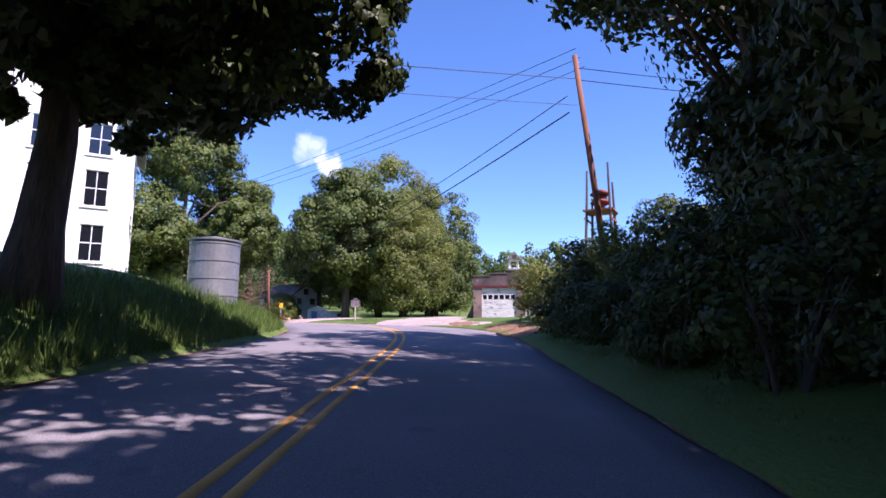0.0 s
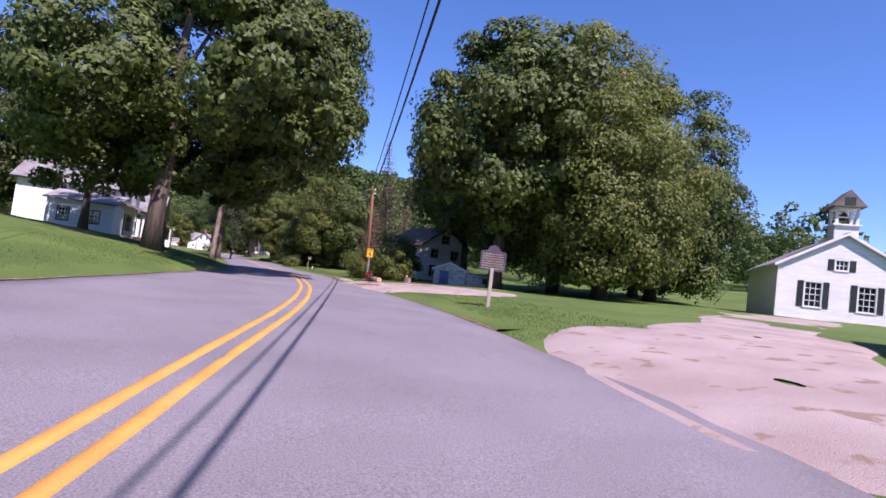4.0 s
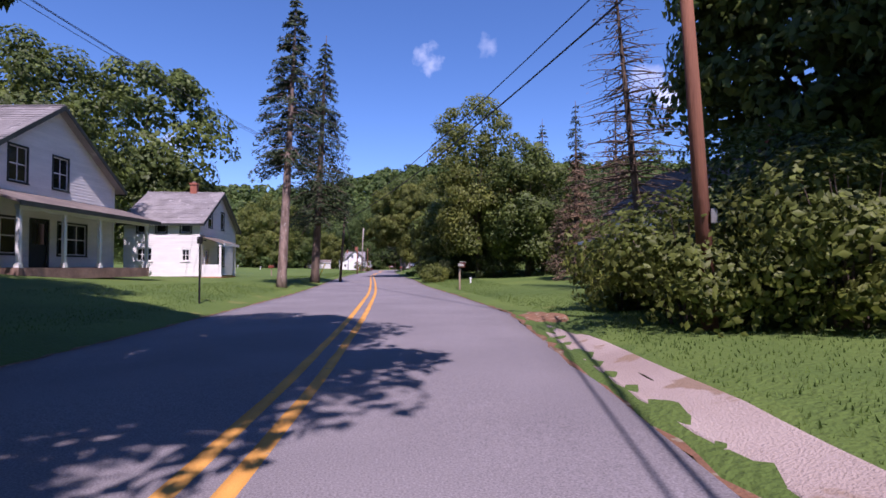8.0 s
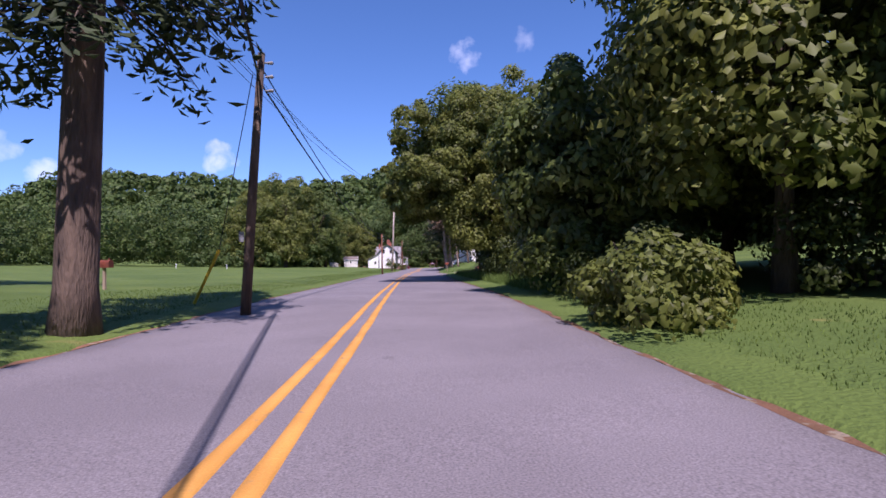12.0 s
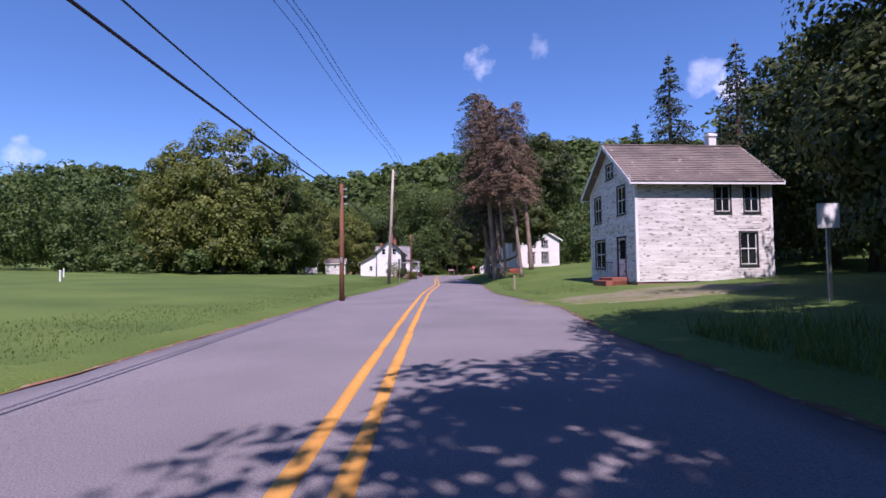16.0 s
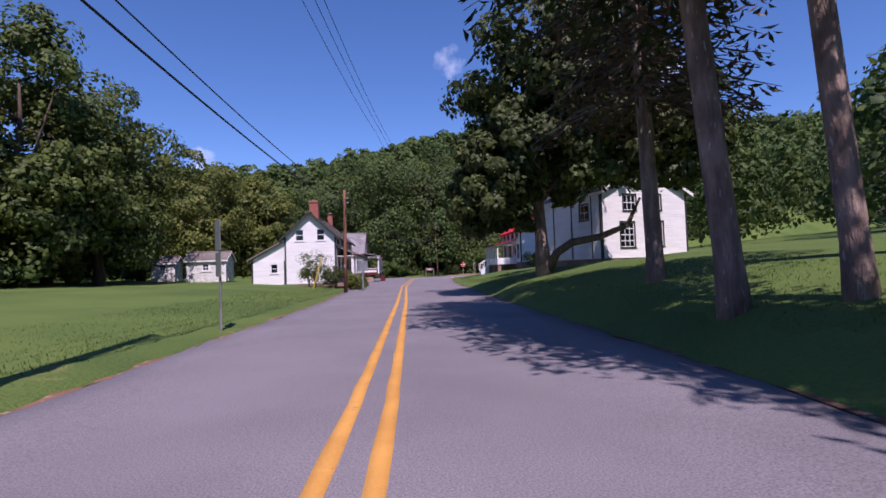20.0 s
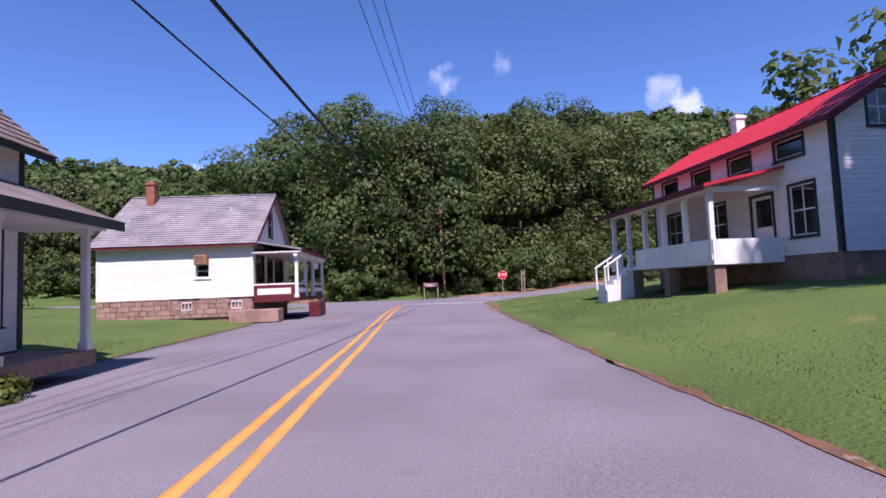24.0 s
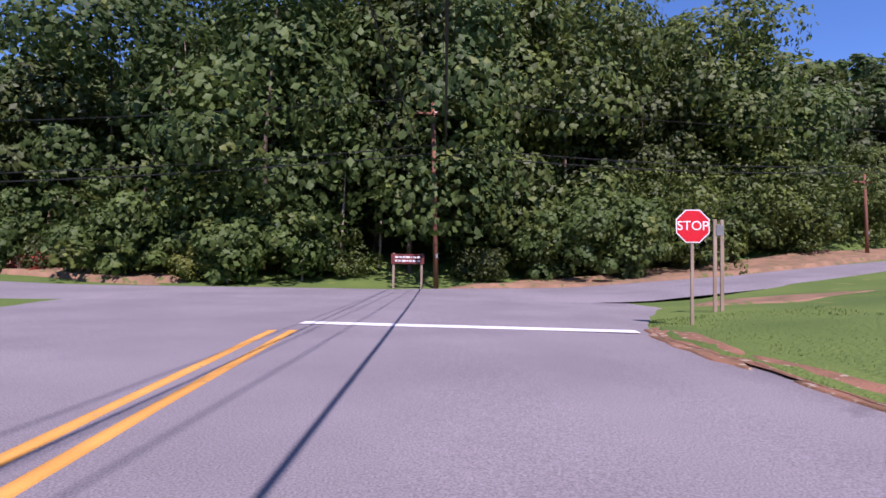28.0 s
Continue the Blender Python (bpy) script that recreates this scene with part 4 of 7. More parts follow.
def lean_roof(parent, outline_low, z_low, z_high, y0, y1, x_low, x_high, material, name="porch_roof", thick=0.1, fascia=None, shed_dir="x"):
    bm = bmesh.new()
    prism(bm, [(x_low, z_low), (x_high, z_high), (x_high, z_high + thick), (x_low, z_low + thick)], y0, y1, "y")
    r = part(name, bm, material, parent)
    if fascia:
        s = -1 if x_low < x_high else 1
        part("porch_fascia", boxes((min(x_low, x_low + s * 0.03), max(x_low, x_low + s * 0.03), y0, y1, z_low - 0.1, z_low + thick)), fascia, parent)
    return r

# ---- the houses ----
def W(o, **k):
    return ("window", o, k)


def D(o, **k):
    return ("door", o, k)


def house_peeling():
    """Unpainted-looking two-storey house; its gable end faces the road (local -x)."""
    x, y, rz = HOUSE_A
    w, l, e, r = 7.4, 6.2, 5.45, 7.75
    h = thing("house", x, y, gz(x + 1, y + 3) - 0.05, rz, "two-storey house with peeling white clapboards, gable to the road", "house")
    T = dict(trim=M_TRIM_DARK)
    faces = {
        "w": [W((0.75, 1.65, 3.55, 5.05), cols=2, **T), W((4.05, 5.0, 3.75, 5.25), cols=2, **T), W((0.75, 2.15, 0.85, 2.45), cols=2, **T), W((2.6, 3.5, 5.95, 6.7), cols=2, rows=2, **T),
              D((3.95, 4.9, 0.2, 2.45), material=M_WHITE_OLD, trim=M_TRIM_DARK)],
        "s": [W((4.3, 5.1, 3.7, 5.05), cols=2, **T), W((5.9, 6.7, 3.7, 5.05), cols=2, **T), W((5.6, 6.5, 0.95, 2.6), cols=2, **T)],
    }
    house_shell(h, w, l, 0.12, e, r, faces, M_WHITE_OLD, 0.135, "x", -0.4, corner=M_TRIM)
    # the roof's ridge runs along local x: built turned by a quarter
    holder = new("roof_frame")
    turn = pose(0, l, 0, 0, 0, -90)
    gable_roof(holder, l, w, e, r, M_SLATE_BROWN, over=0.45, course=0.22, fascia=M_TRIM)
    flatten(holder, h, turn)
    chimney(h, 6.2, 3.3, 7.2, 8.6, 0.45, M_TRIM)
    for k, (a, b, c) in enumerate(((1.9, 4.9, 0.17), (2.1, 4.7, 0.34))):
        part("brick_step", boxes((-1.25 + 0.35 * k, -0.04, l - 5.2, l - 3.4, -0.3, c), bevel=0.015), M_BRICK, h)
    bm = bmesh.new()
    for yy in (1.15, 2.6):
        for i in range(7):
            tube(bm, [(-0.95 + 0.13 * i, l - 3.45 if yy > 2 else l - 3.45, 0.34), (-0.95 + 0.13 * i, l - 3.45, 1.15)], [0.012, 0.012], 5)
    tube(bm, [(-0.97, l - 3.45, 1.15), (-0.1, l - 3.45, 1.17)], [0.02, 0.02], 6)
    part("iron_railing", bm, M_BLACK, h)
    part("belt_board", boxes((-0.05, -0.023, 0.05, l - 0.05, 2.98, 3.14)), M_WHITE_OLD, h)
    return h


def barn_house():
    """Long white building, gable end towards the road's start."""
    x, y, rz = HOUSE_B
    w, l, e, r = 7.1, 7.4, 4.4, 6.3
    h = thing("house", x, y, gz(x + 3, y + 1) - 0.1, rz, "white clapboard building with grid windows and green corner boards", "house")
    T = dict(trim=M_TRIM_DARK)
    faces = {
        "s": [W((1.5, 2.6, 0.8, 2.4), cols=3, rows=4, **T), W((3.9, 5.0, 0.85, 2.45), cols=3, rows=4, **T), W((1.8, 2.8, 3.2, 4.2), cols=3, rows=2, **T), W((3.9, 4.9, 3.25, 4.25), cols=3, rows=2, **T)],
        "w": [W((5.2, 6.1, 2.7, 3.7), cols=2, **T)],
    }
    house_shell(h, w, l, 0.1, e, r, faces, M_WHITE, 0.15, "y", -0.5, corner=M_TRIM_DARK)
    gable_roof(h, w, l, e, r, M_SLATE, over=0.35, course=0.24, fascia=M_TRIM)
    for a in (0.9, 3.1, 5.3):
        part("batten", boxes((-0.045, -0.024, a, a + 0.09, 0.15, 4.2)), M_TRIM_DARK, h)
    part("utility_door", boxes((-0.06, -0.024, 3.25, 5.2, 0.15, 2.6), bevel=0.01), M_WHITE, h)
    return h


def porch_house():
    """White house with a red metal roof and a railed porch towards the road (local -x)."""
    x, y, rz = HOUSE_G
    w, l, e, r = 5.4, 10.4, 4.95, 6.55
    h = thing("house", x, y, gz(x + 2, y + 5) - 0.2, rz, "white clapboard farmhouse with red metal roof and long porch", "house")
    T = dict(trim=M_TRIM_DARK)
    b = 0.9
    faces = {
        "w": [W((0.9 + 2.4 * k, 2.1 + 2.4 * k, 4.05, 4.65), rows=1, **T) for k in range(4)] + [W((8.6, 9.6, 1.5, 3.1), cols=2, **T), W((4.2, 5.3, 1.5, 3.1), cols=2, **T), W((1.2, 2.2, 1.5, 3.1), cols=2, **T),
                                                                                                 D((6.8, 7.8, b, 3.0), material=M_TRIM, trim=M_TRIM_DARK)],
        "s": [W((1.2, 2.0, 4.6, 5.7), cols=2, **T), W((3.4, 4.2, 4.6, 5.7), cols=2, **T), W((2.9, 3.9, 1.5, 3.2), cols=2, shade=True, **T)],
    }
    house_shell(h, w, l, b, e, r, faces, M_WHITE, 0.14, "y", -0.6, corner=M_TRIM_DARK)
    gable_roof(h, w, l, e, r, M_REDROOF, over=0.4, seams=0.5, fascia=M_TRIM_RED)
    chimney(h, 2.6, 7.6, 6.0, 7.3, 0.4, M_TRIM)
    # porch
    px = -2.5
    part("porch_floor", boxes((px, -0.03, 2.2, l - 0.4, b - 0.2, b - 0.04)), M_TRIM, h)
    lean_roof(h, None, 3.2, 3.75, 1.9, l, px - 0.35, -0.025, M_REDROOF, fascia=M_TRIM_RED)
    bm = bmesh.new()
    box(bm, px, px + 0.12, 2.2, l - 0.5, 3.08, 3.24)
    box(bm, px + 0.13, -0.05, 2.2, 2.32, 3.08, 3.24)
    part("porch_beam", bm, M_TRIM, h)
    for k in range(6):
        post(h, px + 0.07, 2.35 + k * (l - 3.05) / 5, b - 0.04, 3.08, 0.17)
    part("porch_apron", boxes((px, px + 0.1, 2.2, 7.6, b - 0.04, b + 0.62)), M_WHITE, h)
    part("porch_apron", boxes((px, px + 0.1, 9.0, l - 0.5, b - 0.04, b + 0.62)), M_WHITE, h)
    part("porch_apron", boxes((px + 0.11, -0.05, 2.2, 2.3, b - 0.04, b + 0.62)), M_WHITE, h)
    for k in range(3):
        part("pier", boxes((px + 0.05, px + 0.45, 2.3 + 2.8 * k, 2.7 + 2.8 * k, -0.6, b - 0.21)), M_STONE, h)
    for k in range(4):
        part("porch_step", boxes((px - 0.3 * (k + 1), px - 0.3 * k, 7.9, 8.9, -1.3, b - 0.2 - 0.19 * k)), M_TRIM, h)
    for yy in (7.9, 8.85):
        bm = bmesh.new()
        tube(bm, [(px, yy, b + 0.75), (px - 1.3, yy, b - 0.05)], [0.045, 0.045], 6)
        for q in (0.15, 0.7, 1.25):
            tube(bm, [(px - q, yy, b - 0.25 - 0.6 * q), (px - q, yy, b + 0.72 - 0.62 * q)], [0.04, 0.04], 6)
        part("stair_rail", bm, M_TRIM, h)
    # rear wing towards the start of the road
    wing = thing("house_wing", 0, 0, 0, 0, "low white clapboard wing built onto the house", "house wing")
    wing.matrix_world = h.matrix_world @ pose(3.4, -7.8, 0)
    faces = {"s": [W((1.0, 1.8, 1.3, 2.6), cols=2, **T), W((3.4, 4.2, 1.3, 2.6), cols=2, **T)], "w": [W((1.0, 2.1, 1.4, 2.5), cols=2, **T), W((3.2, 3.9, 0.9, 2.8), rows=1, **T)]}
    wing_parts(wing, 5.2, 7.76, 0.5, 3.2, 4.5, faces)
    return h


def wing_parts(wing, w, l, b, e, r, faces):
    house_shell(wing, w, l, b, e, r, faces, M_WHITE, 0, "y", -0.6, corner=M_TRIM_DARK)
    gable_roof(wing, w, l, e, r, M_REDROOF, over=0.3, seams=0.5, fascia=M_TRIM_RED)


def store():
    """Small shop: its gable front with a recessed glazed porch faces the road (local +x)."""
    x, y, rz = STORE
    w, l, e, r = 8.1, 8.6, 4.0, 7.1
    h = thing("shop", x, y, gz(x, y) - 0.05, rz, "white clapboard village shop with maroon shopfront porch and grey roof", "shop")
    b = 0.95
    faces = {
        "s": [W((w - 2.95, w - 2.3, 2.05, 2.75), trim=M_TRIM)],
        "e": [W((0.55, 2.2, b + 0.75, 3.2), cols=1, rows=1, trim=M_TRIM_RED, sash=M_TRIM_RED, shade=True), D((3.0, 4.1, b, 3.1), material=M_TRIM_RED, trim=M_TRIM_RED), W((4.8, 7.0, b + 0.75, 3.2), cols=1, rows=1, trim=M_TRIM_RED, sash=M_TRIM_RED), W((3.4, 4.3, 4.5, 6.0), cols=1, trim=M_TRIM_DARK)],
    }
    house_shell(h, w, l, b, e, r, faces, M_WHITE, 0.14, "x", None, corner=M_TRIM)
    holder = new("roof_frame")
    turn = pose(0, l, 0, 0, 0, -90)
    gable_roof(holder, l, w, e, r, M_SLATE, over=0.4, course=0.24, fascia=M_TRIM_RED, end_over=0.3)
    flatten(holder, h, turn)
    chimney(h, 1.2, 3.6, 6.4, 8.0, 0.45, M_BRICK)
    # stone foundation: separate stones
    rng = random.Random(4)
    base = part("foundation", boxes((0.06, w - 0.06, 0.06, l - 0.06, -0.5, b - 0.02)), M_STONE, h)
    z = -0.1
    while z < b - 0.05:
        hh = min(rng.uniform(0.16, 0.3), b - 0.02 - z)
        xx = 0.0
        while xx < w - 0.05:
            L = min(rng.uniform(0.25, 0.7), w - xx)
            if not any(a < xx + L and xx < c and z > 0.25 for a, c in ((4.3, 5.1), (6.9, 7.6))):
                part("stone", boxes((xx + 0.012, xx + L - 0.012, -0.03 - rng.uniform(0, 0.03), 0.06, z + 0.01, z + hh - 0.01), bevel=0.012), M_STONE, base)
            xx += L
        z += hh
    for a in (4.35, 6.95):
        bm = bmesh.new()
        for k in range(4):
            box(bm, a + 0.18 * k, a + 0.18 * k + 0.03, -0.05, -0.01, 0.35, 0.75)
        box(bm, a, a + 0.57, -0.05, -0.01, 0.7, 0.76)
        box(bm, a, a + 0.57, -0.05, -0.01, 0.32, 0.38)
        part("cellar_window", bm, M_TRIM, h)
    ac = part("air_conditioner", boxes((w - 2.95, w - 2.3, -0.42, -0.02, 2.72, 3.25), bevel=0.02), M_PLANK, h)
    bm = bmesh.new()
    for k in range(9):
        box(bm, w - 2.9, w - 2.35, -0.435, -0.421, 2.77 + 0.05 * k, 2.79 + 0.05 * k)
    part("grille", bm, M_POST, ac)
    # porch along the front, running on past the building
    p0, p1 = w + 0.02, w + 2.3
    part("porch_floor", boxes((p0, p1 + 0.1, 0.0, l + 0.2, b - 0.35, b - 0.15)), M_TRIM_RED, h)
    lean_roof(h, None, 3.35, 3.85, -0.3, l + 0.6, p1 + 0.35, p0, M_SLATE, fascia=M_TRIM_RED)
    part("porch_ceiling", boxes((p0, p1 + 0.3, -0.25, l + 0.5, 3.24, 3.30)), M_TRIM, h)
    part("porch_beam", boxes((p1 - 0.1, p1 + 0.1, -0.2, l + 0.5, 3.02, 3.23)), M_TRIM, h)
    for yy in (0.1, 2.6, 5.2, l + 0.3):
        post(h, p1, yy, -0.3 if yy > l else b - 0.15, 3.02, 0.17)
    for yy in (0.1,):
        part("end_screen", boxes((p0, p1 - 0.1, 0.0, 0.05, b - 0.15, b + 0.55)), M_TRIM_RED, h)
        part("end_rail", boxes((p0, p1 - 0.1, -0.02, 0.07, b + 0.56, b + 0.64)), M_TRIM, h)
        part("end_panel", boxes((p0 + 0.2, p1 - 0.3, -0.012, 0.0, b + 0.05, b + 0.38)), M_TRIM, h)
    for y0, y1 in ((0.25, 2.5), (2.8, 3.1), (5.3, l - 0.1)):
        part("front_rail", boxes((p1 - 0.04, p1 + 0.04, y0, y1, b + 0.56, b + 0.64)), M_TRIM, h)
        part("front_panel", boxes((p1 - 0.03, p1 + 0.03, y0, y1, b - 0.15, b + 0.5)), M_TRIM_RED, h)
        part("panel_insert", boxes((p1 + 0.03, p1 + 0.045, y0 + 0.15, y1 - 0.1, b + 0.1, b + 0.36)), M_TRIM, h)
    part("hanging_sign", boxes((p1 - 0.02, p1 + 0.02, 5.4, 7.2, 2.55, 2.95), bevel=0.005), M_SIGN_WHITE, h)
    part("front_step", boxes((p1 + 0.1, p1 + 0.75, 2.9, 5.2, -0.4, b - 0.5), bevel=0.02), M_TRIM_RED, h)
    part("side_step", boxes((w - 0.9, w + 1.6, -1.3, -0.08, -0.4, 0.25), bevel=0.02), M_STONE, h)
    return h


def gable_front_left():
    """House with a gable and wide porch to the road (local +x), a low wing towards the start."""
    x, y, rz = HOUSE_C
    w, l, e, r = 8.0, 9.2, 4.7, 7.8
    h = thing("house", x, y, gz(x + 7, y + 3) - 0.1, rz, "white two-storey farmhouse with grey porch, shaded by maples", "house")
    T = dict(trim=M_TRIM_DARK)
    faces = {
        "e": [W((1.9, 2.9, 4.0, 5.5), cols=2, **T), W((4.5, 5.5, 4.0, 5.5), cols=2, **T), W((0.8, 2.4, 0.9, 2.4), cols=2, **T), D((3.2, 4.2, 0.3, 2.4), material=M_TRIM_DARK, trim=M_TRIM_DARK), W((4.9, 6.9, 0.9, 2.4), cols=3, **T)],
        "s": [W((3.0, 3.8, 3.2, 4.2), cols=2, **T), W((5.0, 5.8, 1.1, 2.0), cols=2, **T)],
    }
    house_shell(h, w, l, 0.3, e, r, faces, M_WHITE, 0.15, "x", -0.5, corner=M_TRIM)
    holder = new("roof_frame")
    turn = pose(0, l, 0, 0, 0, -90)
    gable_roof(holder, l, w, e, r, M_SLATE, over=0.45, course=0.25, fascia=M_TRIM_DARK)
    flatten(holder, h, turn)
    chimney(h, 3.0, 3.8, 7.2, 8.9, 0.5, M_BRICK)
    p1 = w + 2.0
    lean_roof(h, None, 2.75, 3.45, -0.4, l + 0.6, p1 + 0.3, w + 0.03, M_SLATE_BROWN, fascia=M_TRIM_DARK)
    part("porch_floor", boxes((w + 0.02, p1, 0, l, -0.2, 0.28)), M_STONE, h)
    for yy in (0.1, 2.6, 5.0, l - 0.1):
        post(h, p1 - 0.1, yy, 0.28, 2.72, 0.15)
    part("porch_beam", boxes((p1 - 0.2, p1, 0.0, l, 2.55, 2.74)), M_TRIM, h)
    wing = thing("house_wing", 0, 0, 0, 0, "low white clapboard wing built onto the house", "house wing")
    wing.matrix_world = h.matrix_world @ pose(3.7, -3.3, 0)
    house_shell(wing, 5.2, 3.25, 0.25, 2.8, 2.8, {"s": [W((0.9, 1.7, 1.0, 2.1), cols=3, rows=3, **T), W((3.0, 4.1, 1.0, 2.1), cols=3, rows=3, **T)]}, M_WHITE, 0.15, "x", -0.5, corner=M_TRIM)
    bm = bmesh.new()
    prism(bm, [(-0.3, 2.75), (3.25, 3.8), (3.25, 3.92), (-0.3, 2.87)], -0.3, 5.5, "x")
    part("wing_roof", bm, M_SLATE, wing)
    return h


def gable_side_left():
    """White house whose long wall faces the start of the road, gable and small porch to the road (local +x)."""
    x, y, rz = HOUSE_D
    w, l, e, r = 5.2, 9.6, 4.2, 6.9
    h = thing("house", x, y, gz(x + 6, y + 2) - 0.1, rz, "white clapboard cottage with mottled grey shingle roof", "house")
    T = dict(trim=M_TRIM_DARK)
    faces = {
        "s": [W((0.9, 1.9, 1.4, 2.3), cols=3, rows=2, trim=M_TRIM), W((4.0, 4.5, 1.4, 2.2), cols=2, trim=M_TRIM), W((0.9, 1.6, 3.45, 4.0), rows=1, **T), W((2.2, 2.9, 3.45, 4.0), rows=1, **T), W((3.9, 4.6, 3.45, 4.0), rows=1, **T)],
        "e": [W((4.4, 6.1, 1.0, 2.5), cols=2, **T), W((2.0, 2.9, 4.0, 5.4), cols=1, **T), W((5.2, 6.0, 4.0, 5.4), cols=1, **T), D((1.2, 2.1, 0.3, 2.3), material=M_TRIM, trim=M_TRIM)],
    }
    house_shell(h, w, l, 0.25, e, r, faces, M_WHITE, 0.15, "x", -0.5, corner=M_TRIM)
    holder = new("roof_frame")
    turn = pose(0, l, 0, 0, 0, -90)
    gable_roof(holder, l, w, e, r, M_SLATE, over=0.4, course=0.24, fascia=M_TRIM_DARK)
    flatten(holder, h, turn)
    chimney(h, 3.2, 4.8, 6.4, 7.8, 0.5, M_BRICK)
    lean_roof(h, None, 2.6, 3.15, 0.1, 4.2, w + 1.7, w + 0.03, M_SLATE_BROWN, fascia=M_TRIM)
    part("porch_floor", boxes((w + 0.02, w + 1.5, 0.2, 4.0, -0.3, 0.2)), M_PLANK, h)
    for yy in (0.3, 3.9):
        post(h, w + 1.4, yy, 0.2, 2.55, 0.14)
    part("lattice_screen", boxes((w + 0.1, w + 1.3, 0.25, 0.31, 0.2, 1.1)), M_TRIM, h)
    part("porch_step", boxes((w + 1.5, w + 1.9, 0.6, 2.4, -0.3, 0.02), bevel=0.02), M_PLANK, h)
    return h


def two_storey_right():
    """Two-storey house behind the dead spruce, porch to the road (local -x)."""
    x, y, rz = HOUSE_H
    w, l, e, r = 7.0, 9.8, 4.5, 6.9
    h = thing("house", x, y, gz(x + 1, y + 4) - 0.1, rz, "white two-storey house with brown roof and columned porch", "house")
    T = dict(trim=M_TRIM_DARK)
    faces = {"w": [W((a, a + 0.85, 3.15, 4.15), cols=2, **T) for a in (1.3, 4.4, 7.5)] + [W((1.1, 2.1, 0.8, 2.15), cols=2, **T), D((4.2, 5.15, 0.3, 2.3), material=M_GREEN_DOOR, trim=M_TRIM_DARK), W((7.4, 8.4, 0.8, 2.15), cols=2, **T)],
             "s": [W((1.6, 2.5, 3.15, 4.15), cols=2, **T), W((4.5, 5.4, 3.15, 4.15), cols=2, **T), W((3.0, 3.9, 5.0, 5.9), cols=2, **T), W((1.6, 2.5, 0.9, 2.1), cols=2, **T), W((4.5, 5.4, 0.9, 2.1), cols=2, **T)]}
    house_shell(h, w, l, 0.3, e, r, faces, M_WHITE, 0.15, "y", -0.5, corner=M_TRIM)
    gable_roof(h, w, l, e, r, M_SLATE_BROWN, over=0.4, course=0.25, fascia=M_TRIM_DARK)
    chimney(h, 3.5, 0.9, 6.5, 8.0, 0.5, M_BRICK)
    bm = bmesh.new()
    tube(bm, [(-0.1, -0.12, 4.3), (-0.1, -0.12, 0.1)], [0.05, 0.05], 8)
    part("downpipe", bm, M_TRIM, h)
    px = -2.0
    lean_roof(h, None, 2.45, 3.0, 1.2, l + 0.3, px - 0.3, -0.03, M_SLATE_BROWN, fascia=M_TRIM)
    part("porch_floor", boxes((px, -0.02, 1.3, l, -0.3, 0.25)), M_STONE, h)
    for k in range(5):
        post(h, px + 0.12, 1.5 + k * (l - 1.8) / 4, 0.25, 2.42, 0.15)
    part("porch_beam", boxes((px, px + 0.22, 1.3, l, 2.28, 2.44)), M_TRIM, h)
    part("porch_rail", boxes((px + 0.08, px + 0.16, 5.8, l - 0.3, 0.95, 1.02)), M_TRIM, h)
    part("porch_bench", boxes((-0.6, -0.1, 6.2, 8.0, 0.6, 0.68), (-0.16, -0.1, 6.2, 8.0, 0.7, 1.1), bevel=0.01), M_POST, h)
    return h


